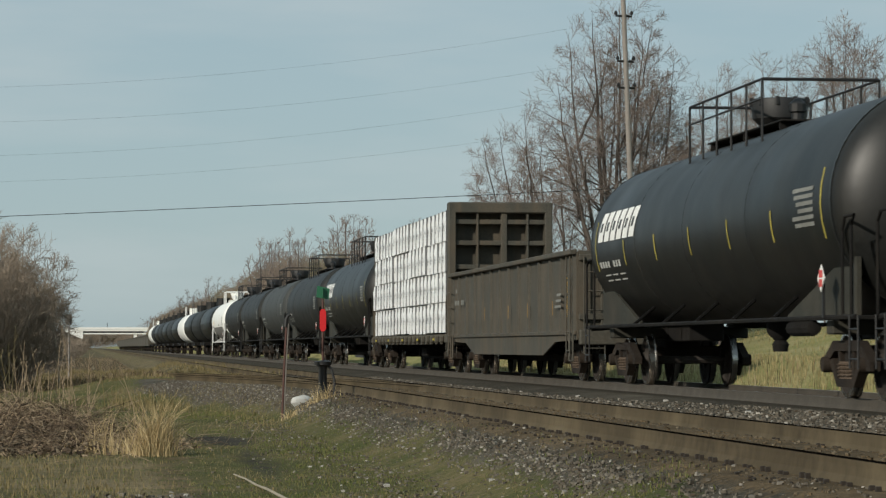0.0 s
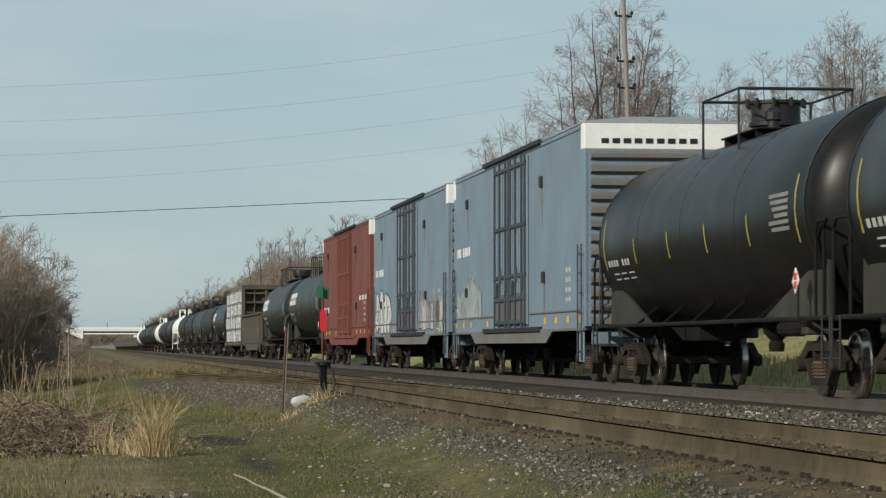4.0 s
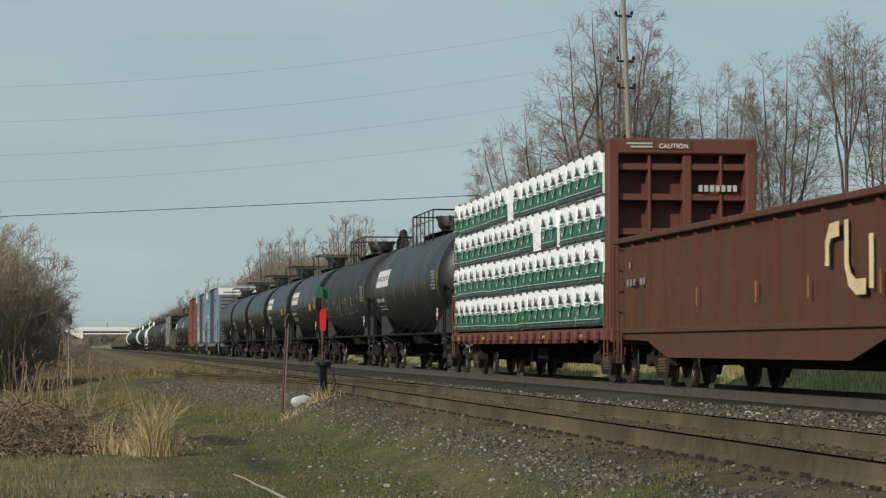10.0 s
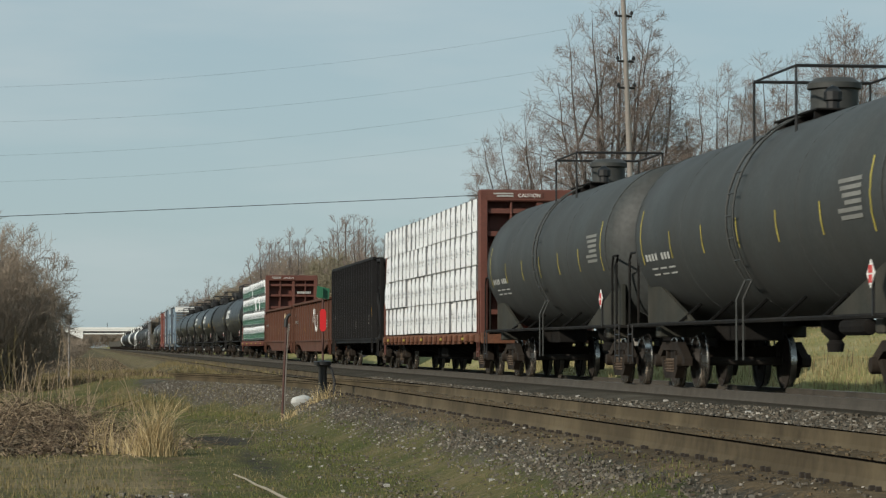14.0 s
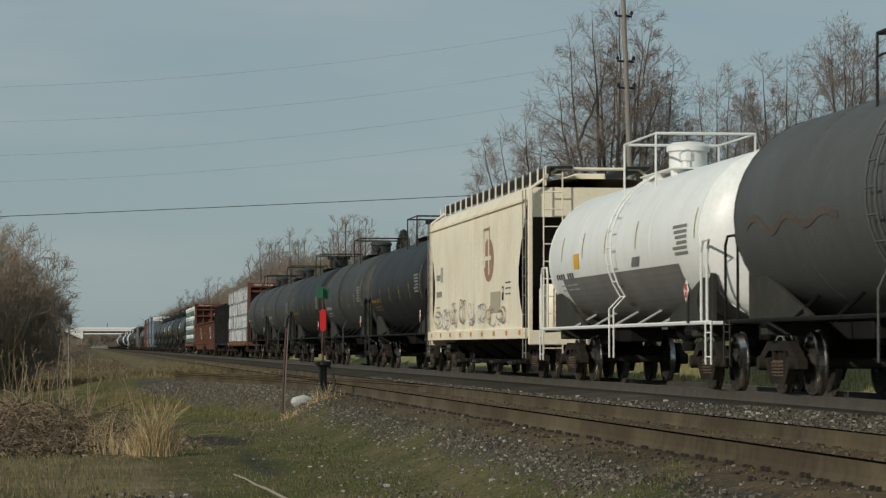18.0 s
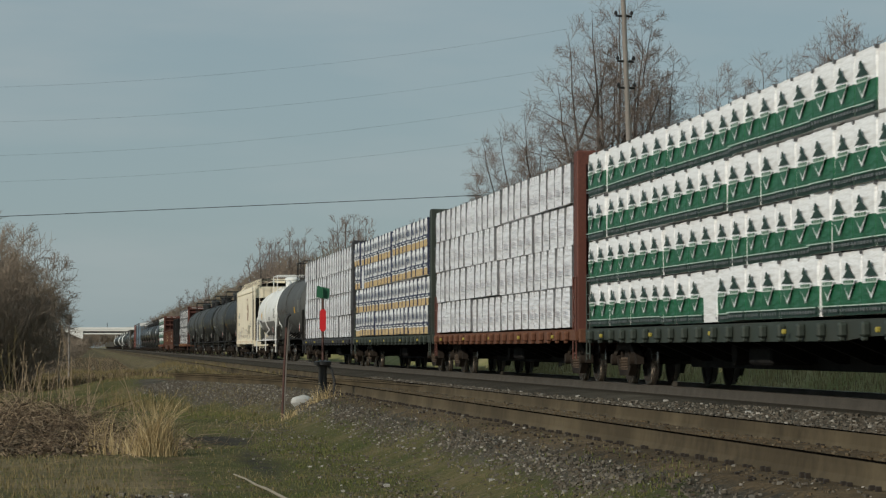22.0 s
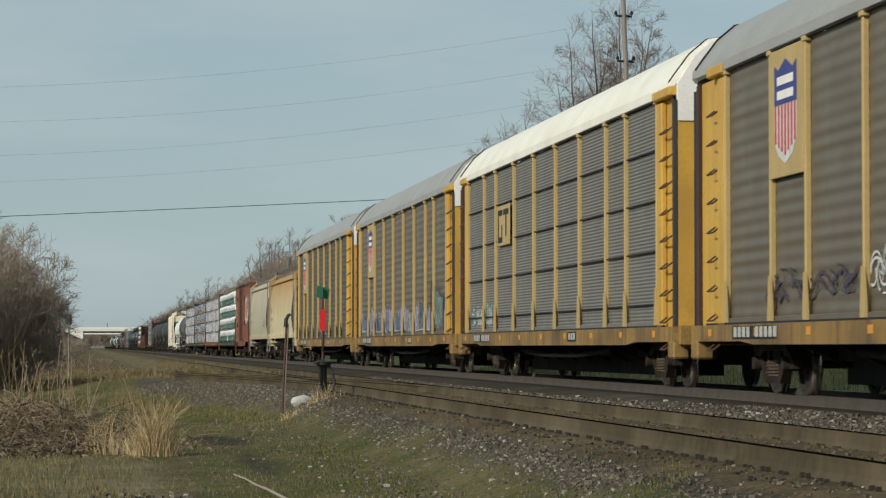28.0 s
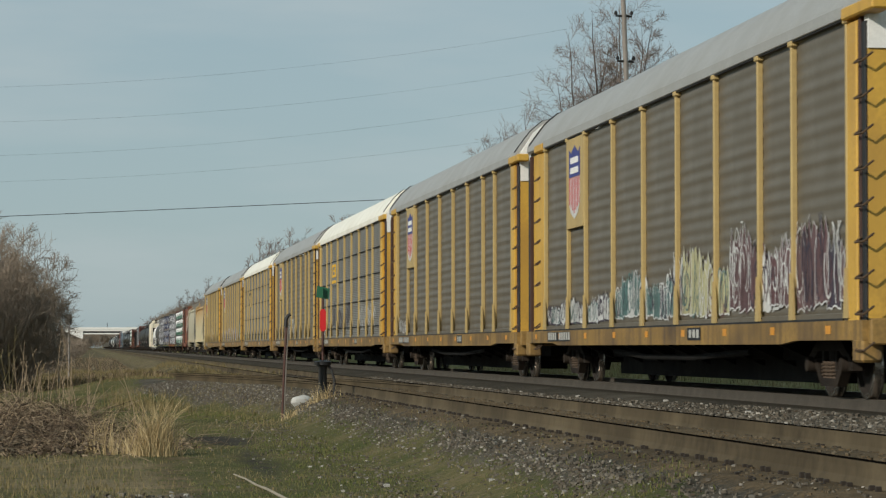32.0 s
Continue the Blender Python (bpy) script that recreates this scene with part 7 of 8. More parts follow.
def scrawl(car, x, ya, yb, za, zb, mats, n, seed, fill=True):
    """Spray paint on a car's side: crowded shapes with ragged tops, edge lines and thin jagged strokes, that spell nothing."""
    rnd = random.Random(seed)
    w = abs(yb - ya) / n
    for i in range(n):
        y = ya + (yb - ya) * (i + 0.5) / n
        up = za + (zb - za) * (0.80 + 0.20 * math.sin(i * 0.9 + seed) * rnd.uniform(0.6, 1.0))
        lo = za + (zb - za) * rnd.uniform(0.0, 0.08)
        if fill and len(mats) > 1:
            cols = [y + w * (q / 6 - 0.5) * rnd.uniform(1.02, 1.20) for q in range(7)]
            tops = [lo + (up - lo) * (rnd.uniform(0.86, 1.02) if q % 2 else rnd.uniform(0.62, 0.86)) for q in range(7)]
            feet = [lo + (up - lo) * rnd.uniform(0.0, 0.07) for q in range(7)]
            lift = 0.0008 * (i % 3)
            s = S()
            ids = [s.add([(x - lift, c, f), (x - lift, c, t)]) for c, f, t in zip(cols, feet, tops)]
            for p, q in zip(ids, ids[1:]):
                s.face(p, p + 1, q + 1, q)
            part("graffiti", s, mats[0] if rnd.random() < 0.5 else rnd.choice(mats), car, "ragged spray-painted shape")
            edge = list(zip(cols, feet)) + list(zip(reversed(cols), reversed(tops)))
            part("graffiti", ribbon(x - 0.003, edge + edge[:1], 0.013), mats[1], car, "drawn edge of a spray-painted shape")
        for j in range(2):
            s = S()
            for k in range(4 if fill else 3):
                py, pz = y + w * rnd.uniform(-0.48, 0.48), lo + (up - lo) * rnd.uniform(0.05, 0.5)
                line = [(py, pz)]
                round_ = not fill or rnd.random() < 0.6
                if round_:
                    # thin rounded letters
                    a0, turn, ry, rz = rnd.uniform(0, 6.28), rnd.uniform(2.6, 5.2), w * rnd.uniform(0.16, 0.34), (up - lo) * rnd.uniform(0.22, 0.42)
                    zc_ = lo + (up - lo) * rnd.uniform(0.35, 0.6)
                    line = [(y + (k - 1) * w * 0.2 + ry * math.cos(a0 + turn * q / 10), zc_ + rz * math.sin(a0 + turn * q / 10)) for q in range(11)]
                for q in range(0 if round_ else rnd.randint(2, 4)):
                    py += w * rnd.uniform(-0.35, 0.35)
                    pz = lo + (up - lo) * min(1.04, max(0.0, (pz - lo) / (up - lo) + rnd.choice((-1, 1, 1)) * rnd.uniform(0.12, 0.42)))
                    line.append((py, pz))
                piece = ribbon(x - 0.004 - 0.0008 * (j * 4 + k), line, rnd.uniform(0.010, 0.022) if fill else rnd.uniform(0.010, 0.018))
                base = s.add(piece.v)
                for f in piece.f:
                    s.face(*[base + q for q in f])
            part("graffiti", s, mats[(i + j + 1) % len(mats)], car, "jagged spray-painted strokes")


def gondola(L, H, body, label, ribs=13, logo=None, inset=0.0):
    """An open car with staked sides; inset: how far the body stops short of one end, over an open platform."""
    car = car_empty("gondola_car", label, "gondola car", "train cars")
    h = L / 2 - 0.62
    W = 1.50
    z0 = 0.80
    hn = -h + inset
    sag = [(-h, 0.84), (-h + 2.6, 0.80), (-h + 4.2, 0.52), (h - 4.2, 0.52), (h - 2.6, 0.80), (h, 0.84), (h, H), (-h, H)]
    if H > 3:
        sag = [(hn, 0.84), (h, 0.84), (h, H), (hn, H)]
    for x in (-W + 0.06, W - 0.10):
        part("side_wall", S().prism(sag, x, x + 0.04, "x"), body, car)
        o = -1 if x < 0 else 1
        xo = x if o < 0 else x + 0.04
        def rib():
            return S().prism([(xo, -0.055), (xo + o * (0.15 if H > 3 else 0.06), -0.035), (xo + o * (0.15 if H > 3 else 0.06), 0.035), (xo, 0.055)][::1], 1.0, H - 0.06, "z")
        rm = cached(("gonrib", o, round(H, 2), body), rib, "side_stake", body)
        for i in range(ribs):
            part("side_stake", rm, None, car, at=(0, hn + 0.12 + i * (h - hn - 0.24) / (ribs - 1), 0))
        part("top_chord", S().box(min(xo, xo + o * 0.13), max(xo, xo + o * 0.13), hn, h, H - 0.06, H + 0.04, 0.015), body, car)
        part("side_sill", S().box(min(xo, xo + o * 0.05), max(xo, xo + o * 0.05), -h, h, 0.94, 1.02, 0.01), body, car)
    part("floor_pan", S().box(-W + 0.1, W - 0.1, -h + 0.05, h - 0.05, 1.02, 1.10), body, car)
    part("centre_sill", S().box(-0.35, 0.35, -h, h, 0.66, 1.02, 0.02).prism([(-h + 4.0, 0.66), (-h + 5.0, 0.36), (h - 5.0, 0.36), (h - 4.0, 0.66)], -0.34, 0.34, "x"), "underframe", car)
    for sy in (-1, 1):
        ye = hn if sy < 0 else h
        part("end_wall", S().box(-W + 0.10, W - 0.10, min(ye, ye - sy * 0.06), max(ye, ye - sy * 0.06), 1.02, H + 0.02, 0.01), body, car)
        for x in (-0.9, 0.0, 0.9):
            part("end_stake", S().box(x - 0.06, x + 0.06, min(ye, ye + sy * 0.09), max(ye, ye + sy * 0.09), 1.0, H, 0.01), body, car)
        for z in (1.3, H - 0.12):
            part("end_rail", S().box(-W + 0.1, W - 0.1, min(ye, ye + sy * 0.11), max(ye, ye + sy * 0.11), z - 0.06, z + 0.06, 0.01), body, car)
        part("corner_ladder", ladder(-W - 0.06, ye - sy * 0.30, 0.5, H - 0.1, 0.42), body, car)
        part("end_ladder", ladder(-1.1, ye + sy * 0.14, 0.55, H - 0.1, 0.42, "x"), body, car)
        ye = sy * h
        part("end_sill", S().box(-1.4, 1.4, min(ye, ye + sy * 0.2), max(ye, ye + sy * 0.2), 0.74, 1.04, 0.02), body, car)
        part("corner_step", S().tube([(-W, ye - sy * 0.1, 1.0), (-W, ye - sy * 0.1, 0.42), (-W, ye - sy * 0.5, 0.42), (-W, ye - sy * 0.5, 1.0)], 0.025, 5), body, car)
        add_truck(car, sy * (L / 2 - 2.75))
    add_couplers(car, L)
    add_bearers(car, -h + 4.2, h - 4.2, 7)
    x = -W - 0.022
    def marks(name, m, rows, label=""):
        s = S()
        for y0, y1, za, zb in rows:
            i = s.add([(x, y0, za), (x, y1, za), (x, y1, zb), (x, y0, zb)])
            s.face(i, i + 1, i + 2, i + 3)
        return part(name, s, m, car, label)
    if logo:
        m, y = logo
        for line in ([(y + 0.55, 2.22), (y + 1.0, 2.20), (y + 1.15, 2.05), (y + 1.15, 1.75)], [(y + 0.2, 2.32), (y + 0.2, 1.75), (y + 0.05, 1.55), (y - 0.25, 1.45), (y - 0.7, 1.45)], [(y - 0.95, 2.1), (y - 0.95, 1.42)]):
            part("logo_block", ribbon(x, line, 0.10), m, car, "worn painted logo stroke")
    marks("number_bar", "stencil_dim", [(h - 1.3 - i * 0.3, h - 1.1 - i * 0.3, 1.78, 1.90) for i in range(6) if i != 3] + [(h - 1.5, h - 1.3, 2.1, 2.2)])
    for j in range(3):
        marks("small_print_bar", "stencil_dim", [(hn + 1.4, hn + 2.15 - j * 0.12, 1.5 + j * 0.12, 1.55 + j * 0.12)])
    for y in (-h * 0.75, -h * 0.4, -h * 0.1, h * 0.3):
        marks("reflector_plate", "orange_faint" if H < 3 else "stencil_dim", [(y, y + 0.07, 1.35, 1.65)])
    marks("reflector_plate", "yellow_mark", [(hn + 0.62, hn + 0.72, 1.3, 2.1)])
    return car


def coal_car(L, H, label):
    inset = 1.35
    car = gondola(L, H, "hopper_black", label, ribs=18, inset=inset)
    car.name = "high_side_gondola_car"
    h = L / 2 - 0.62
    for sy, ye in ((-1, -h + inset), (1, h)):
        for z in (2.2, 2.7, 3.2):
            part("end_rail", S().box(-1.38, 1.38, min(ye, ye + sy * 0.11), max(ye, ye + sy * 0.11), z - 0.05, z + 0.05, 0.01), "hopper_black", car)
    # open platform with its braces at the brake end
    part("end_platform", S().box(-1.46, 1.46, -h, -h + inset, 0.92, 1.02, 0.01), "hopper_black", car)
    for x in (-1.40, 1.40):
        part("corner_post", S().box(x - 0.06, x + 0.06, -h + 0.02, -h + 0.14, 1.02, H - 0.05, 0.01), "hopper_black", car)
        part("top_rail", S().box(x - 0.05, x + 0.05, -h + 0.14, -h + inset - 0.02, H - 0.15, H - 0.05, 0.01), "hopper_black", car)
        part("brace", S().tube([(x, -h + 0.1, 1.05), (x, -h + inset, 2.5)], 0.045, 6), "hopper_black", car)
    part("brake_stand", S().box(-0.75, -0.45, -h + 0.05, -h + 0.25, 1.02, 2.3, 0.02), "hopper_black", car)
    part("brake_wheel", S().lathe([(0.24, -h - 0.02), (0.28, -h), (0.24, -h + 0.02)], -0.6, 2.0, 14), "underframe", car)
    part("placard_board", S().box(-1.56, -1.53, -h + inset + 0.28, -h + inset + 0.62, 1.7, 2.05, 0.004), "yellow_mark", car, "small yellow placard board")
    return car


def covered_hopper(L, H, body, label, bays=4, logo=False, round_side=True, zs=1.02):
    car = car_empty("covered_hopper_car", label, "hopper car", "train cars")
    h = L / 2 - 0.75
    W = 1.55
    if round_side:
        line = [(-W + 0.02, zs), (-W - 0.03, zs + 0.38), (-W - 0.05, 2.0), (-W - 0.05, 2.2), (-W - 0.05, 2.4), (-W - 0.04, 2.7), (-W - 0.02, 3.0), (-W + 0.02, 3.3), (-W + 0.08, 3.65), (-W + 0.16, H - 0.46), (-W + 0.30, H - 0.26), (-W + 0.50, H - 0.12), (-0.75, H)]
    else:
        line = [(-W, zs), (-W, zs + 0.4), (-W, 1.7), (-W, 1.9), (-W, 2.1), (-W, 2.3), (-W, 2.5), (-W, 2.75), (-W, 3.0), (-W, 3.2), (-W, 3.4), (-W, 3.65), (-W + 0.02, H - 0.50), (-W + 0.10, H - 0.24), (-W + 0.34, H - 0.08), (-0.75, H)]

    def reach(z):
        """Where the side sheet ends: it is hollowed out at the car's ends."""
        keys = [(1.0, 0.45), (1.3, 0.62), (1.7, 1.0), (2.1, 1.25), (2.5, 1.22), (3.0, 0.85), (3.4, 0.42), (3.8, 0.10), (9.0, 0.0)]
        for (za, ea), (zb, eb) in zip(keys, keys[1:]):
            if z <= zb:
                return h - (ea + (eb - ea) * smooth01((z - za) / (zb - za)))
        return h
    ring = line + [(-x, z) for x, z in reversed(line)]
    s = S()
    n = len(ring)
    low = s.add([(x, -reach(z), z) for x, z in ring])
    high = s.add([(x, reach(z), z) for x, z in ring])
    for q in range(n - 1):
        s.face(low + q, low + q + 1, high + q + 1, high + q)
    part("body", s, body, car, smooth=True)
    for sy in (-1, 1):
        s = S()
        s.prism([(sy * (h - 0.14), 3.7), (sy * (h - 2.5), 1.0), (sy * (h - 2.6), 1.0), (sy * (h - 0.20), 3.75)], -W + 0.1, W - 0.1, "x")
        part("slope_sheet", s, "hopper_black", car)
        part("end_wall", S().box(-W + 0.1, W - 0.1, min(sy * (h - 0.02), sy * (h - 0.08)), max(sy * (h - 0.02), sy * (h - 0.08)), 3.55, H - 0.20), body, car)
    for x in (-W - 0.05, W - 0.03):
        part("side_sill", S().box(x, x + 0.08, -h, h, zs - 0.14, zs + 0.10, 0.01), body, car)
    part("top_chord", S().box(-W + (0.05 if round_side else -0.03), -W + 0.16, -h, h, H - 0.50, H - 0.42, 0.01), body, car)
    for x in (-1.10, 0.60):
        part("running_board", S().box(x, x + 0.52, -h - 0.3, h + 0.3, H + 0.20, H + 0.25), "black_iron", car)
        part("board_kerb", S().box(x, x + 0.03, -h - 0.3, h + 0.3, H + 0.02, H + 0.20), "hopper_black", car)
    k = 17
    pm = cached(("walkpost", round(H, 2), body), lambda: S().box(-1.14, -1.10, -0.012, 0.012, H - 0.16, H + 0.27, 0.004), "walk_bracket", body if logo else "hopper_iron")
    for i in range(k):
        part("walk_bracket", pm, None, car, at=(0, -h + 0.1 + i * (2 * h - 0.2) / (k - 1), 0))
    part("roof_hatch", S().box(-0.35, 0.35, -h + 0.8, h - 0.8, H, H + 0.16, 0.03), body, car)
    for i in range(bays):
        y = -h + 2.7 + (2 * h - 5.4) * (i + 0.5) / bays
        bw = (2 * h - 5.4) / bays / 2
        s = S()
        a = s.add([(x * 1.48, y + k * bw, zs) for x in (-1, 1) for k in (-1, 1)])
        b = s.add([(x * 0.55, y + k * bw * 0.5, 0.40) for x in (-1, 1) for k in (-1, 1)])
        for q in ((0, 1, 5, 4), (1, 3, 7, 5), (3, 2, 6, 7), (2, 0, 4, 6)):
            s.face(*[a + i if i < 4 else b + i - 4 for i in q])
        s.face(b, b + 1, b + 3, b + 2)
        # black bays: grime, and the overhang's shade put into their colour
        part("hopper_bay", s, "hopper_black", car)
        part("outlet_gate", S().box(-1.15, 1.15, y - 0.45, y + 0.45, 0.30, 0.40, 0.02), "hopper_black", car)
        part("gate_crank", S().box(-1.32, -1.15, y - 0.28, y + 0.28, 0.28, 0.38, 0.03), "black_iron", car)
    part("side_pipe", S().tube([(-1.35, -h + 2.2, 0.80), (-1.35, h - 2.2, 0.80)], 0.025, 5), "underframe", car)
    part("centre_sill", S().box(-0.35, 0.35, -h - 0.1, h + 0.1, 0.66, 1.0, 0.02), "underframe", car)
    for sy in (-1, 1):
        ye = sy * (h + 0.12)
        part("end_platform", S().box(-W, W, min(ye, ye - sy * 1.2), max(ye, ye - sy * 1.2), 0.92, 1.0, 0.01), body, car)
        part("end_sill", S().box(-W, W, min(ye, ye + sy * 0.08), max(ye, ye + sy * 0.08), 0.74, 1.06, 0.02), body, car)
        for x in (-W + 0.05, W - 0.05):
            part("corner_post", S().box(x - 0.05, x + 0.05, ye - 0.05, ye + 0.05, 1.0, H - 0.25, 0.01), body, car)
        part("end_brace", S().tube([(-W + 0.05, ye, H - 0.25), (-0.9, ye + sy * 0.02, H + 0.20), (0.9, ye + sy * 0.02, H + 0.20), (W - 0.05, ye, H - 0.25)], 0.035, 6), body, car)
        part("corner_ladder", ladder(-W - 0.04, ye - sy * 0.26, 0.45, H - 0.25, 0.42, step=0.42, r=0.013), "hopper_iron", car)
        part("end_ladder", ladder(-1.0, ye + sy * 0.06, 0.55, H + 0.2, 0.42, "x"), body, car)
        part("end_tank", S().lathe([(0, 1.05), (0.42, 1.05), (0.46, 1.12), (0.46, 1.95), (0.40, 2.08), (0, 2.10)], -0.75, 0, 14, "z", ye - sy * 0.55), body, car, smooth=True)
        part("brake_wheel", S().lathe([(0.24, ye + sy * 0.12), (0.28, ye + sy * 0.14), (0.24, ye + sy * 0.16)], 0.6, 2.0, 14), "underframe", car)
        add_truck(car, sy * (L / 2 - 2.55))
    add_couplers(car, L)
    x = -W - (0.062 if round_side else 0.006)

    def marks(name, m, rows, label=""):
        s = S()
        for y0, y1, za, zb in rows:
            i = s.add([(x, y0, za), (x, y1, za), (x, y1, zb), (x, y0, zb)])
            s.face(i, i + 1, i + 2, i + 3)
        return part(name, s, m, car, label)
    mm = "wrap_grey_print"
    marks("number_bar", mm, [(h - 1.75 - i * 0.22, h - 1.62 - i * 0.22, 2.50, 2.66) for i in range(4)] + [(h - 1.75 - i * 0.20, h - 1.64 - i * 0.20, 2.05, 2.20) for i in range(6)])
    marks("small_print_bar", mm, [(h - 1.9 - i * 0.4, h - 1.6 - i * 0.4, 1.75 - j * 0.13, 1.785 - j * 0.13) for i in range(2) for j in range(3)] + [(-h + 2.4 + i * 0.45, -h + 2.75 + i * 0.45, 1.9 + j * 0.13, 1.935 + j * 0.13) for i in range(2) for j in range(3)])
    marks("data_box", "black_iron", [(-h + 3.5, -h + 3.76, 1.78, 2.10)])
    x -= 0.003
    marks("data_label", "white_paint", [(-h + 3.54, -h + 3.72, 1.96, 2.06)])
    x += 0.003
    xs = x
    x = -W - 0.056
    for i in range(9):
        y = -h + 0.6 + i * (2 * h - 1.6) / 8
        marks("reflector_plate", "reflector_orange", [(y, y + 0.30, zs - 0.06, zs + 0.05)])
    x = xs
    if logo:
        s = S()
        c = (-2.9, 2.78)
        i = s.add([(x, c[0], c[1])] + [(x, c[0] + 0.85 * math.cos(a), c[1] + 0.52 * math.sin(a)) for a in (2 * math.pi * q / 28 for q in range(28))])
        for q in range(28):
            s.face(i, i + 1 + q, i + 1 + (q + 1) % 28)
        part("logo_disc", s, "faded_brown", car, "faded brown round logo")
        x -= 0.003
        marks("logo_block", body, [(-3.35, -2.35, 2.78, 2.88), (-3.05, -2.85, 2.42, 3.3), (-2.35, -2.1, 2.6, 3.3)], "cream strokes across the round logo")
        marks("logo_outline", "faded_brown", [(-2.15, -2.08, 3.0, 3.55), (-3.10, -3.02, 3.1, 3.60), (-2.95, -2.05, 3.50, 3.56)])
        marks("paint_patch", "stencil", [(h - 3.0, h - 2.5, 2.45, 2.85)], "pale grey repainted patch")
        scrawl(car, x - 0.003, h - 1.2, -h + 3.0, 1.14, 2.0, ["faded_brown", "hopper_iron", "graffiti_mauve", "stencil"], 8, 5, False)
        part("paint_patch", S().box(x - 0.002, x, -h + 4.0, -h + 5.6, 1.5, 2.0), "hopper_grey", car, "pale grey repainted patch")
    return car


def auto_rack(kind, label, group="auto racks", tags=(), off=0.0):
    """An enclosed car carrier: corrugated side panels between yellow posts, arched roof, yellow end doors."""
    L = 28.39
    car = car_empty("auto_rack_car", label, "auto rack", group)
    h = L / 2 - 0.68
    W = 1.55
    za, zb = 1.08, 4.86
    light = kind == "seamed"
    pan = "rack_panel_light" if light else "rack_panel_brown" if kind == "brown" else "rack_panel"
    pe = 11.95
    widths = [2.83, 1.97, 2.86, 2.86, 2.86, 2.86, 2.86, 1.97, 2.83]
    ys = [-pe + off]
    for w in widths:
        ys.append(ys[-1] + w)

    def corr(bay):
        line = []
        k = 60 if light else 19
        st = (zb - za) / k
        rnd = random.Random(int(bay * 100))
        for i in range(k):
            z = za + st * i
            dp = 0.012 if light else 0.016 * rnd.uniform(0.55, 1.15)
            if light:
                line += [(-W + 0.075, z), (-W + 0.075 - dp, z + st * 0.5)]
            else:
                line += [(-W + 0.092 - dp * (0.5 - 0.5 * math.cos(2 * math.pi * q / 6)), z + st * q / 6) for q in range(6)]
        line.append((-W + 0.075, zb))
        return S().sheet(line, -bay / 2 + 0.02, bay / 2 - 0.02, 0.02)

    def post_shape():
        s = S().box(-W, -W + 0.09, -0.038, 0.038, za - 0.02, zb + 0.02, 0.012)
        s.box(-W - 0.02, -W + 0.09, -0.10, 0.10, zb - 0.05, zb + 0.03, 0.012)
        s.prism([(-0.15, za - 0.02), (0.10, za - 0.02), (0.038, za + 0.62), (-0.038, za + 0.62)], -W + 0.02, -W - 0.018, "x")
        return s
    post = cached("rackpost", post_shape, "side_post", "rack_post")
    for side in (1, -1):
        for i, y in enumerate(ys):
            p = part("side_post", post, None, car, at=(0, y * side, 0))
            if side < 0:
                p.rotation_euler = (0, 0, math.pi)
        for i, w in enumerate(widths):
            y = (ys[i] + ys[i + 1]) / 2
            p = part("side_panel", cached(("corr", pan, w), lambda w=w: corr(w), "side_panel", pan, not light), None, car, at=(0, y * side, 0))
            if side < 0:
                p.rotation_euler = (0, 0, math.pi)
            elif light:
                sm = cached(("rackseam", w), lambda w=w: S().box(-W + 0.02, -W + 0.06, -w / 2 + 0.10, w / 2 - 0.10, -0.016, 0.016, 0.006), "panel_seam", "black_iron")
                for z in (1.42, 2.32, 3.18, 4.04):
                    part("panel_seam", sm, None, car, at=(0, y, z))
    part("kick_plate", S().box(-W + 0.03, -W + 0.07, -pe + off, pe + off, za - 0.06, za + 0.05, 0.008), pan, car)
    for x in (-W - 0.02, W - 0.06):
        part("side_sill", S().prism([(-h, 0.78), (-h + 3.4, 0.78), (-h + 4.2, 0.73), (h - 4.2, 0.73), (h - 3.4, 0.78), (h, 0.78), (h, za - 0.05), (-h, za - 0.05)], x, x + 0.08, "x"), "rack_sill", car)
        # black strip along the sill's top edge, drawn in place of shade
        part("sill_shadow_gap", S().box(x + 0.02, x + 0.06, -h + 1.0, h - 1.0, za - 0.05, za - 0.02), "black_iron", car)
    part("deck", S().box(-W + 0.08, W - 0.08, -h, h, 0.92, 1.02).box(-0.7, 0.7, -h + 0.6, h - 0.6, 0.50, 0.92).box(-0.5, 0.5, -h + 5.4, h - 5.4, 0.17, 0.91), "underframe", car)
    part("brake_gear", S().tube([(-1.2, -6.0, 0.62), (-1.2, -2.0, 0.52), (-1.2, 2.0, 0.52), (-1.2, 5.0, 0.62)], 0.05, 8), "underframe", car)
    add_bearers(car, -h + 5.6, h - 5.6, 9, 0.40, 0.90)
    part("inner_deck", S().box(-W + 0.22, W - 0.22, -h + 0.6, h - 0.6, 2.85, 2.92), "underframe", car)
    rl = [(-W - 0.02, zb + 0.08), (-W - 0.01, zb + 0.20), (-W + 0.10, zb + 0.36), (-W + 0.34, zb + 0.68), (-W + 0.62, zb + 0.92), (-0.45, zb + 1.0), (0.0, zb + 1.02)]
    rl = rl + [(-a, b) for a, b in reversed(rl[:-1])]
    lower = [(a * 0.97, b - 0.04) for a, b in reversed(rl)]
    rm = "rack_roof_white" if light else "rack_roof_grey"
    part("roof", S().prism(rl + lower, -h + 0.32, h - 0.32), rm, car, smooth=True)
    part("eave_strip", S().box(-W - 0.025, -W + 0.05, -pe + off, pe + off, zb + 0.022, zb + 0.19, 0.01), rm, car)
    # thin black strip standing in for the shaded joint below the eave
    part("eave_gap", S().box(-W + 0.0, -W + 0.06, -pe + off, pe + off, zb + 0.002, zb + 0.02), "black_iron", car)
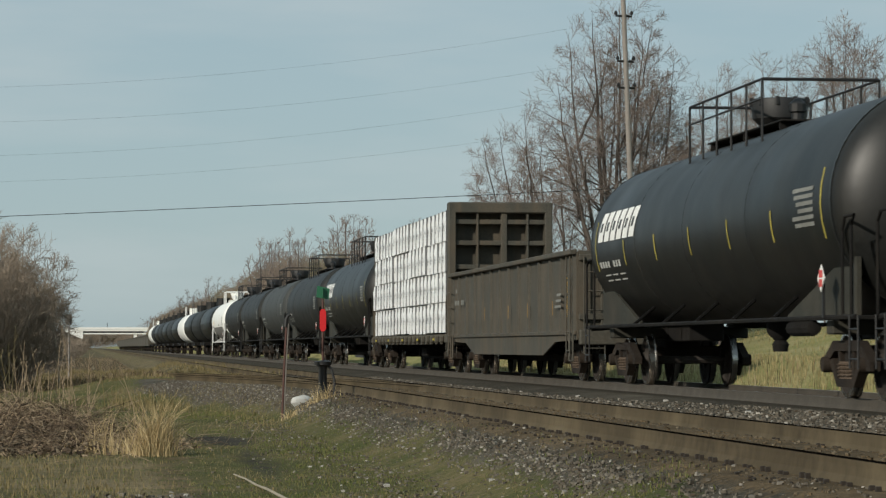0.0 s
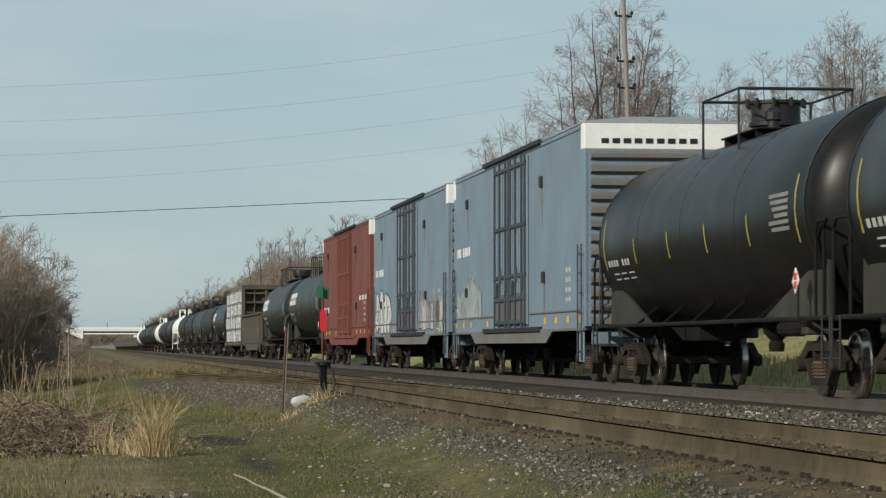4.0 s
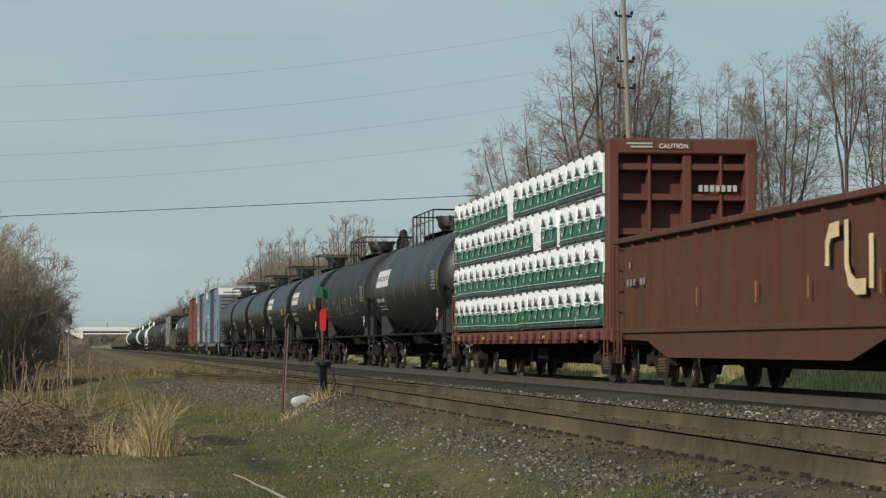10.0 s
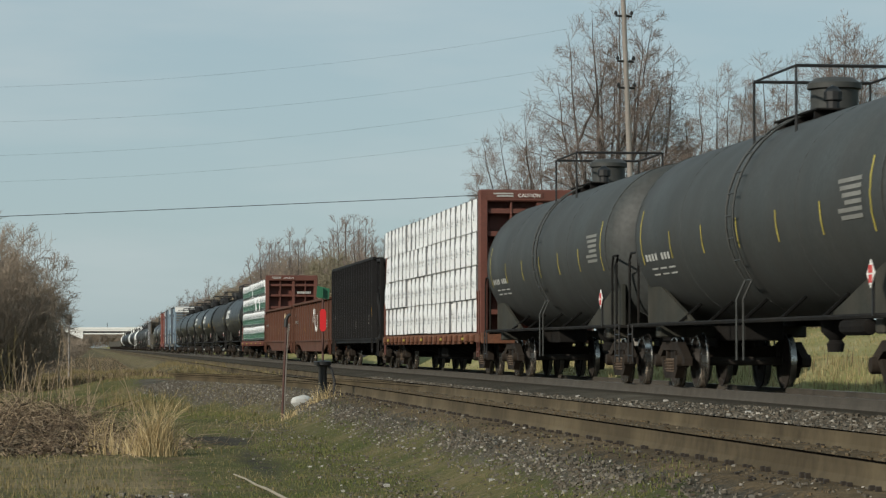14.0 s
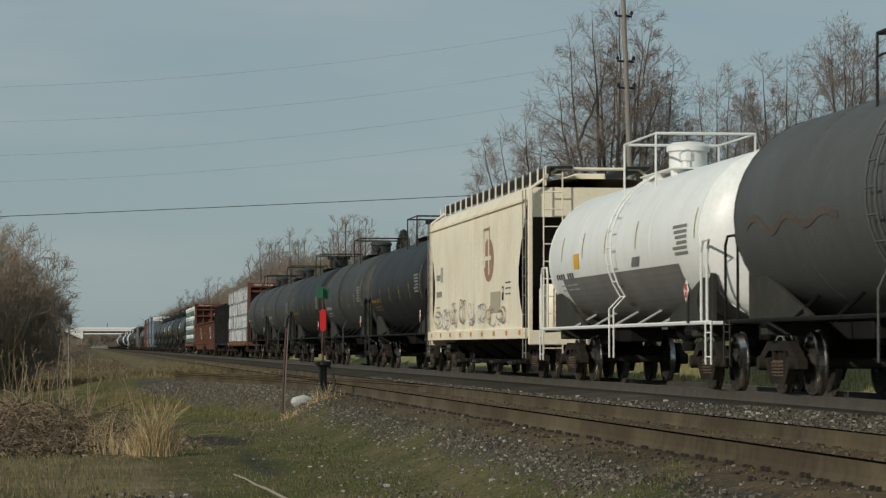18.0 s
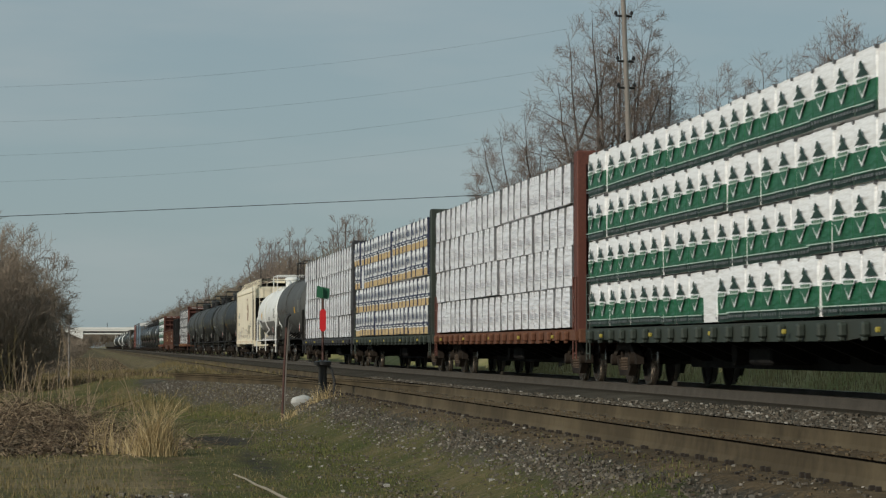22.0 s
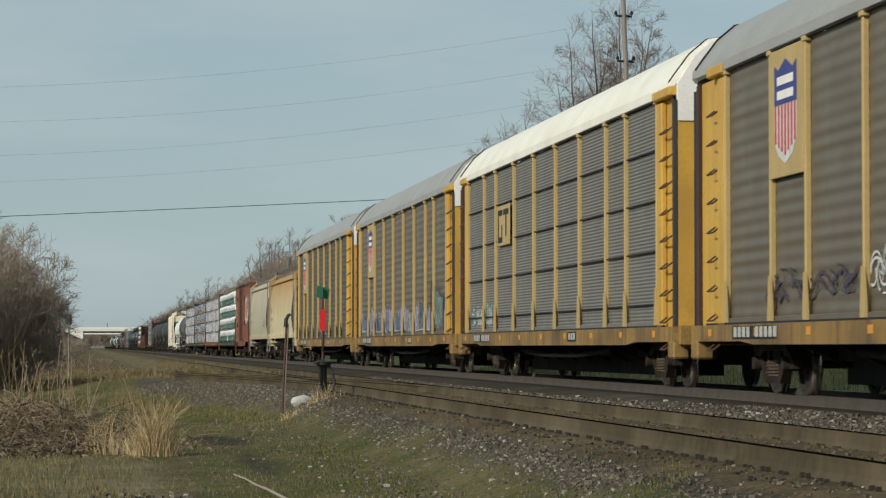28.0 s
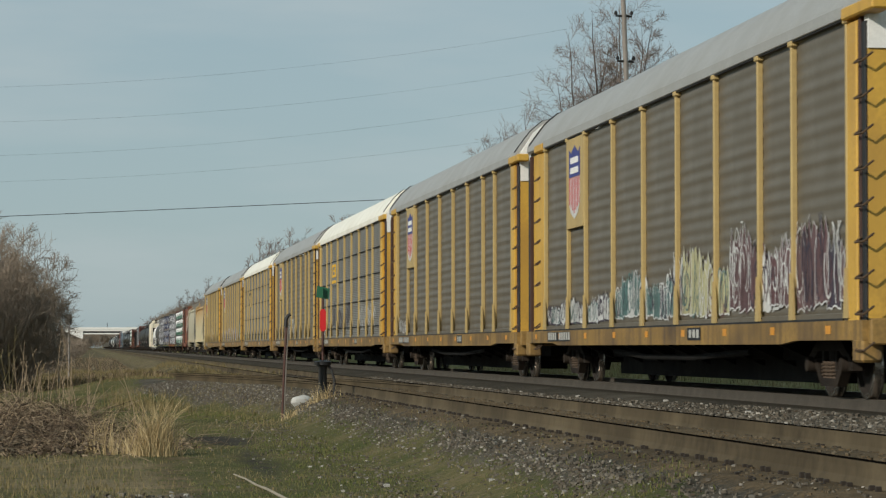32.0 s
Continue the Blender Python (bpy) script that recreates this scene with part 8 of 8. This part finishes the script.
    for sy in (-1, 1):
        ye = sy * h
        yp = sy * pe + off
        for x in (-W, W):
            d = 1 if x < 0 else -1
            part("end_post", S().box(min(x, x + d * 0.10), max(x, x + d * 0.10), min(yp + sy * 0.06, yp + sy * 0.5), max(yp + sy * 0.06, yp + sy * 0.5), 0.95, zb - 0.06, 0.02), "rack_yellow", car)
            part("end_panel", S().box(min(x + d * 0.10, x + d * 0.16), max(x + d * 0.10, x + d * 0.16), min(yp, ye - sy * 0.30), max(yp, ye - sy * 0.30), 0.95, zb, 0.01), "rack_yellow", car)
            part("corner_post", S().box(min(x + d * 0.02, x + d * 0.14), max(x + d * 0.02, x + d * 0.14), min(ye - sy * 0.30, ye - sy * 0.22), max(ye - sy * 0.30, ye - sy * 0.22), 0.95, zb - 0.02, 0.02), "brown_iron", car)
            part("end_door", S().prism([(x + d * 0.06, 1.0), (x + d * 0.06, zb - 0.45), (x + d * 1.5, zb - 0.45), (x + d * 1.5, 1.0)], min(ye - sy * 0.16, ye + sy * 0.02), max(ye - sy * 0.16, ye + sy * 0.02)), "rack_yellow", car)
            part("door_top", S().prism([(x + d * 0.06, zb - 0.446), (x + d * 0.06, zb + 0.18), (x + d * 0.36, zb + 0.64), (x + d * 0.62, zb + 0.86), (x + d * 1.5, zb + 0.95), (x + d * 1.5, zb - 0.446)], min(ye - sy * 0.13, ye + sy * 0.05), max(ye - sy * 0.13, ye + sy * 0.05)), "white_paint", car, "white painted top of the end door")
            part("door_edge", S().box(min(x + d * 0.03, x + d * 0.07), max(x + d * 0.03, x + d * 0.07), min(ye - sy * 0.17, ye), max(ye - sy * 0.17, ye), 1.0, zb - 0.1, 0.008), "black_iron", car)
            for w in (0.45, 1.05):
                part("door_rib", S().box(min(x + d * w, x + d * (w + 0.1)), max(x + d * w, x + d * (w + 0.1)), min(ye + sy * 0.02, ye + sy * 0.07), max(ye + sy * 0.02, ye + sy * 0.07), 1.0, zb - 0.47, 0.01), "rack_yellow", car)
            rung = cached(("rackrung", d), lambda: S().tube([(x + d * 0.08, -0.20, 0.10), (x - d * 0.05, -0.20, 0), (x - d * 0.05, 0.20, 0), (x + d * 0.08, 0.20, 0.10)], 0.016, 5), "ladder_rung", "rack_rung")
            for i in range(9):
                part("ladder_rung", rung, None, car, at=(0, yp + sy * 0.8, 0.65 + i * 0.45))
            part("eave_bracket", S().box(min(x - d * 0.06, x + d * 0.20), max(x - d * 0.06, x + d * 0.20), min(yp, yp + sy * 1.45), max(yp, yp + sy * 1.0), zb - 0.02, zb + 0.14, 0.02), "rack_yellow", car)
        part("roof_cap", S().prism([(a * 1.004, b + 0.006) for a, b in rl] + [(a, b - 0.02) for a, b in lower], min(ye - sy * 0.14, ye - sy * 0.34), max(ye - sy * 0.14, ye - sy * 0.34)), rm, car, smooth=True)
        part("cap_seal", S().tube([(a * 1.008, ye - sy * 0.36, b + 0.014) for a, b in rl[1:-1]], 0.014, 5), "black_iron", car)
        part("end_sill", S().box(-1.5, 1.5, min(ye, ye + sy * 0.14), max(ye, ye + sy * 0.14), 0.72, 1.05, 0.02), "rack_sill", car)
        part("corner_bracket", S().box(-W - 0.03, -W + 0.25, min(ye, ye - sy * 0.45), max(ye, ye - sy * 0.45), 0.50, 0.80, 0.03), "rack_sill", car)
        add_truck(car, sy * (L / 2 - 4.1))
    add_couplers(car, L)
    x = -W - 0.026

    def marks(name, m, rows, label="", x=x, parent=None):
        s = S()
        for y0, y1, z0, z1 in rows:
            i = s.add([(x, y0, z0), (x, y1, z0), (x, y1, z1), (x, y0, z1)])
            s.face(i, i + 1, i + 2, i + 3)
        return part(name, s, m, parent or car, label)
    for i in range(9):
        y = -h + 1.5 + i * (2 * h - 3.0) / 8
        marks("reflector_plate", "reflector_orange", [(y, y + 0.26, 0.86, 0.97)])
    marks("number_board", "black_iron", [(h - 5.6, h - 2.9, 0.81, 1.0)])
    for i in (0, 1, 2, 3, 5, 6, 7, 8, 9):
        marks("number_bar", "stencil", [(h - 3.2 - i * 0.27, h - 3.0 - i * 0.27, 0.84, 0.99)], x=x - 0.004)
    marks("number_board", "black_iron", [(-4.2, -3.2, 0.80, 1.0)])
    for i in range(3):
        marks("number_bar", "stencil", [(-4.1 + i * 0.28, -3.9 + i * 0.28, 0.84, 0.97)], x=x - 0.004)
    xs = -W + 0.02
    if "shield" in tags:
        yb = pe + off - 2.83 - 0.985
        board = part("logo_board", S().box(xs - 0.03, xs, yb - 0.93, yb + 0.93, 3.05, zb - 0.02, 0.008), "rack_post", car, "yellow panel with a shield emblem")
        o = [(-0.62, 4.06), (-0.62, 4.62), (-0.40, 4.54), (0.0, 4.68), (0.40, 4.54), (0.62, 4.62), (0.62, 4.06)]
        part("shield_top", S().prism([(yb + a, b) for a, b in o], xs - 0.036, xs - 0.031, "x"), "shield_blue", board)
        part("shield_field", S().prism([(yb + a, b) for a, b in [(-0.62, 4.05), (0.62, 4.05), (0.62, 3.55), (0.40, 3.35), (0.0, 3.22), (-0.40, 3.35), (-0.62, 3.55)]], xs - 0.036, xs - 0.031, "x"), "graffiti_white", board)
        for i in range(7):
            y = yb - 0.54 + i * 0.18
            part("shield_stripe", S().box(xs - 0.040, xs - 0.0365, y - 0.045, y + 0.045, 3.34 + abs(i - 3) * 0.06, 4.05), "shield_red", board)
        for z in (4.13, 4.33):
            part("shield_bar", S().box(xs - 0.040, xs - 0.0365, yb - 0.45, yb + 0.45, z, z + 0.12), "white_paint", board)
    yb = 5.7
    if "square_logo" in tags:
        board = part("logo_board", S().box(xs - 0.03, xs, yb - 0.95, yb + 0.95, 3.05, 3.98, 0.008), "rack_post", car, "yellow panel with a dark block emblem")
        for a, b, c, d in ((0.10, 0.80, 3.75, 3.88), (0.65, 0.80, 3.15, 3.88), (0.10, 0.80, 3.12, 3.25), (0.10, 0.25, 3.12, 3.52), (-0.85, -0.05, 3.75, 3.88), (-0.55, -0.38, 3.25, 3.8)):
            part("emblem_bar", S().box(xs - 0.035, xs - 0.031, yb + a, yb + b, c, d), "black_iron", board)
    if "yellow_logo" in tags:
        part("logo_board", S().box(xs, xs + 0.02, yb - 1.2, yb + 1.2, 3.1, 4.0, 0.005), "rack_panel_light", car)
        for a, b, c, d in ((0.35, 0.85, 3.42, 3.52), (0.65, 0.85, 3.42, 3.92), (0.35, 0.85, 3.82, 3.92), (-0.25, 0.25, 3.42, 3.52), (-0.25, 0.25, 3.62, 3.72), (-0.25, 0.25, 3.82, 3.92), (-0.55, -0.40, 3.42, 3.92), (-0.85, -0.70, 3.42, 3.92), (-0.85, 0.85, 3.18, 3.30)):
            part("emblem_bar", S().box(xs - 0.012, xs - 0.001, yb + a, yb + b, c, d), "yellow_mark", car)
    for ya, yz, z0, z1, mats, k, seed in [t for t in tags if isinstance(t, tuple)]:
        scrawl(car, -W + 0.066, ya, yz, max(z0, za + 0.06), z1, mats, k, seed)
    return car


def far_car(kind):
    """A car of the train's far front, never seen near: fewer parts."""
    L = 20.0
    if kind in ("tank_black", "tank_white", "tank_grey", "tank_dark"):
        car = car_empty("tank_car", {"tank_black": "distant black steel tank car", "tank_white": "distant white steel tank car", "tank_grey": "distant grey steel tank car", "tank_dark": "distant dark steel tank car"}[kind], "tank car", "train cars")
        h, R, zc = L / 2 - 0.85, 1.52, 2.62
        head = [(R * math.sin(w), 0.62 * (1 - math.cos(w))) for w in (math.pi / 2 * i / 5 for i in range(6))]
        part("tank", S().lathe([(r, -h + a) for r, a in head] + [(r, h - a) for r, a in reversed(head)], 0, zc, 20), kind, car, smooth=True)
        part("manway", S().cyl((0, 0, zc + R - 0.05), (0, 0, zc + R + 0.58), 0.55, 12), kind, car)
        r = S()
        for x in (-0.9, 0.9):
            r.tube([(x, -1.8, zc + R - 0.3), (x, -1.8, zc + R + 0.7), (x, 1.8, zc + R + 0.7), (x, 1.8, zc + R - 0.3)], 0.03, 4)
        part("handrail", r, kind if kind == "tank_white" else "black_iron", car)
        for sy in (-1, 1):
            part("stub_sill", S().box(-1.3, 1.3, min(sy * (L / 2 - 4), sy * (L / 2 - 0.5)), max(sy * (L / 2 - 4), sy * (L / 2 - 0.5)), 0.85, 1.15), "underframe", car)
    else:
        car = car_empty("gondola_car", "distant dark open gondola car", "gondola car", "train cars")
        part("body", S().box(-1.5, 1.5, -L / 2 + 0.6, L / 2 - 0.6, 0.9, 2.6, 0.03), kind, car)
        part("top_chord", S().box(-1.58, -1.50, -L / 2 + 0.6, L / 2 - 0.6, 2.5, 2.64), kind, car)
    def simple_truck():
        s = S().box(-1.05, -0.95, -1.2, 1.2, 0.35, 0.65)
        s.box(0.95, 1.05, -1.2, 1.2, 0.35, 0.65)
        for y in (-0.89, 0.89):
            for d in (-1, 1):
                s.cyl((d * 0.70, y, 0.457), (d * 0.83, y, 0.457), 0.457, 14)
        return s
    m = cached("fartruck", simple_truck, "truck", "truck_iron")
    for sy in (-1, 1):
        part("truck", m, None, car, at=(0, sy * (L / 2 - 2.35), 0))
    return car


# ---- the train ----
TRAIN = []


def couple(car, front, rear):
    """Put a car into the train between two moments at which its ends pass the camera's plane."""
    TRAIN.append((car, (front + rear) / 2))
    return car


def again(car):
    return copy_thing(car, Matrix.Identity(4))


V = SPEED
# the far front of the train
front = {k: far_car(k) for k in ("tank_black", "tank_white", "tank_dark", "gondola_olive")}
used = set()
place_t = -8.75
order = ["tank_black", "tank_dark", "tank_black", "tank_white", "tank_black", "tank_dark", "tank_black", "tank_dark", "tank_black", "tank_dark", "tank_white"] + ["gondola_olive"] * 22
order_gap = 0.80
for kind in order:
    c = front[kind] if kind not in used else again(front[kind])
    used.add(kind)
    couple(c, place_t - order_gap, place_t)
    place_t -= order_gap
big = tank_car(20.5, "tank_black", logo=True, platform=5.2, stripes=7, label="black steel tank car with white logo and long roof walkway")
couple(again(big), -4.63, -3.81)
plain_big = tank_car(20.5, "tank_dark", platform=5.2, stripes=0, label="dark steel tank car with long roof walkway")
couple(plain_big, -5.45, -4.63)
grey_big = tank_car(20.0, "tank_grey", platform=5.2, stripes=0, label="grey steel tank car with long roof walkway")
couple(grey_big, -6.25, -5.45)
couple(again(plain_big), -7.05, -6.25)
couple(again(plain_big), -7.85, -7.05)
white_far = tank_car(20.0, "tank_white", platform=3.4, stripes=0, label="white steel tank car with dark weathering", frame_tint="tank_white")
couple(white_far, -8.70, -7.85)

olive = lumber_car(V * 0.83, "white", "gondola_olive", "gondola_olive", "dark olive bulkhead flat car with white wrapped lumber", bulk_h=4.62, seg=0.9)
couple(olive, -3.81, -3.00)
couple(gondola(V * 0.80, 2.60, "gondola_olive", "dark olive weathered steel gondola", ribs=14), -3.00, -2.195)
couple(big, -2.195, -1.395)
couple(again(big), -1.395, -0.591)
couple(box_car(20.7, 5.06, "red_box", "tall", "red-brown high box car with white end caps"), -0.591, 0.22)
blue = box_car(20.9, 5.06, "blue_box", "tall", "faded blue high box car with spray paint")
couple(blue, 0.22, 1.04)
couple(box_car(20.9, 5.06, "blue_box", "tall", "faded blue high box car with pale graffiti", sprayed=False), 1.04, 1.86)
tank_s = tank_car(18.3, "tank_gloss", number="stencil", label="glossy black steel tank car with yellow reflectors")
tank_p = tank_car(17.9, "tank_gloss", logo=True, square=True, label="glossy black tank car with white logo and yellow panel")
tank_y = tank_car(18.0, "tank_dark", number="yellow", label="black steel tank car with yellow numbers")
couple(again(tank_s), 1.86, 2.53)
couple(tank_s, 2.53, 3.235)
couple(again(tank_s), 3.235, 3.955)
couple(tank_p, 3.955, 4.655)
couple(again(tank_p), 4.655, 5.355)
tank_g = tank_car(20.9, "tank_dark", number="yellow", platform=5.2, stripes=8, label="dark tank car with yellow numbers and faded spray paint")
tank_loops(tank_g, 1.52, 2.62, 5.0, -5.5, -30, -6, 9, "stencil_dim", 4)
couple(tank_g, 5.355, 6.175)
couple(again(big), 6.175, 7.005)
couple(lumber_car(23.7, "green", "bulkhead_brown", "bulkhead_brown", "brown bulkhead flat car with green and white wrapped lumber"), 7.005, 7.933)
couple(gondola(21.2, 2.62, "gondola_brown", "rusty brown steel gondola with worn cream logo", ribs=16, logo=("logo_cream", -6.1)), 7.933, 8.765)
couple(gondola(21.2, 2.66, "gondola_brown", "red-brown steel gondola with white block logo", ribs=16, logo=("white_paint", -2.6)), 8.765, 9.594)
couple(coal_car(18.6, 3.70, "black ribbed high-sided gondola"), 9.594, 10.325)
couple(lumber_car(23.6, "white", "bulkhead_brown", "deck_orange", "brown bulkhead flat car with white wrapped lumber"), 10.325, 11.249)
tank_gx = tank_car(18.5, "tank_grey", side_ladder=True, dome="hood", label="matt grey steel tank car with yellow reflectors", stripes=7)
couple(tank_gx, 11.249, 11.975)
couple(again(tank_gx), 11.975, 12.70)
couple(again(tank_y), 12.70, 13.405)
couple(again(tank_gx), 13.405, 14.125)
couple(tank_y, 14.125, 14.835)
couple(covered_hopper(19.2, 4.40, "hopper_beige", "cream covered hopper with a faded round brown logo", logo=True, round_side=False), 14.835, 15.585)
couple(tank_car(17.6, "tank_white", R=1.42, zc=2.50, platform=3.0, number="stencil", stripes=0, side_ladder=True, dome="hood", frame_tint="tank_white", label="white steel tank car with grey patches"), 15.585, 16.275)
tank_m = tank_car(18.4, "tank_midgrey", platform=4.2, stripes=0, square=True, number="", side_ladder=True, dome="hood", label="plain grey steel tank car with brown grime and a yellow panel")
wave = S()
runs = []
for i in range(40):
    a = radians(-7 + 5.0 * math.sin(i * 0.42) * (1 - i / 60))
    runs.append(wave.add([(-math.cos(a + k * 0.035) * 1.528, 7.0 - i * 0.13, 2.62 + math.sin(a + k * 0.035) * 1.528) for k in (-1, 1)]))
for p, q in zip(runs, runs[1:]):
    wave.face(p, p + 1, q + 1, q)
part("grime_run", wave, "tank_grime", tank_m, "wavy run of brown grime")
couple(tank_m, 16.275, 16.999)
couple(lumber_car(23.6, "plain", "bulkhead_dark", "bulkhead_dark", "dark bulkhead flat car with silver wrapped lumber"), 16.999, 17.92)
couple(lumber_car(24.0, "navy", "bulkhead_green", "bulkhead_green", "dark bulkhead flat car with white, navy and tan lumber"), 17.92, 18.855)
couple(lumber_car(24.1, "plain", "bulkhead_brown", "deck_orange", "red bulkhead flat car with silver wrapped lumber"), 18.855, 19.80)
couple(lumber_car(24.2, "green", "bulkhead_green", "bulkhead_green", "green bulkhead flat car with green and white lumber"), 19.80, 20.75)
couple(box_car(16.8, 4.50, "brown_box", "low", "brown weathered box car with large white logo strokes"), 20.75, 21.411)
couple(covered_hopper(17.9, 4.42, "hopper_grey", "pale grey covered hopper with rounded sides", bays=3, zs=1.28), 21.411, 22.11)
couple(covered_hopper(18.8, 4.42, "hopper_rusty", "cream covered hopper streaked with orange rust", bays=3, zs=1.28), 22.11, 22.849)
A0, AL = 22.863, 1.1113
W_, T_, Y_, M_, D_, B_ = ("graffiti_" + k for k in ("white", "teal", "yellow", "maroon", "dark", "blue"))
racks = [("brown", 0.75, "brown-grey and yellow enclosed auto rack with shield emblem", ("shield", (2.0, -1.4, 1.2, 2.2, [W_], 4, 1))),
         ("plain", 0.0, "grey and yellow auto rack covered in blue graffiti", ("shield", (12.0, -8.0, 0.80, 2.1, [B_, W_, "graffiti_mauve", T_, D_], 30, 3), (-8.2, -11.9, 0.80, 2.7, [T_, D_, M_, W_], 4, 33))),
         ("seamed", 0.0, "light grey auto rack with cream roof and block emblem", ("square_logo", (11.6, 8.0, 1.2, 1.9, [W_, T_], 4, 4))),
         ("plain", -0.75, "grey and yellow auto rack with white graffiti", ("shield", (3.4, -1.0, 1.3, 2.2, [W_], 5, 5), (9.0, 4.0, 1.3, 1.9, [D_], 5, 15))),
         ("seamed", 0.0, "light grey auto rack with cream roof and black graffiti", ("yellow_logo", (11.8, 9.5, 1.1, 2.1, [W_, D_], 3, 6), (7.0, -1.0, 1.3, 2.6, [D_], 9, 7), (-4, -10, 1.3, 2.5, [W_], 6, 8))),
         ("plain", -0.5, "grey and yellow auto rack with small white graffiti", ("shield", (11.2, 8.6, 0.9, 1.7, [W_], 4, 9))),
         ("plain", -0.75, "grey and yellow auto rack covered in coloured graffiti", ("shield", (11.1, 3.6, 0.78, 1.75, [W_, D_, W_, T_], 14, 10), (3.4, -1.8, 0.78, 2.1, [T_, W_, D_, T_], 9, 12), (-1.8, -5.8, 0.78, 2.45, [Y_, W_, M_, T_], 6, 13), (-5.9, -12.8, 0.78, 2.6, [M_, W_, W_, M_, D_], 11, 14)))]
for i, (kind, off, label, tags) in enumerate(racks):
    couple(auto_rack(kind, label, tags=tags, off=off), A0 + i * AL, A0 + (i + 1) * AL)

lay_ties()


def motions():
    """The whole train runs away from the camera at one steady speed."""
    for car, passes in TRAIN:
        walk(car, [(t, pose(MAIN_X, V * (t - passes) - 1.2, RAIL)) for t in (0.0, 16.0, 32.0)])


motions()
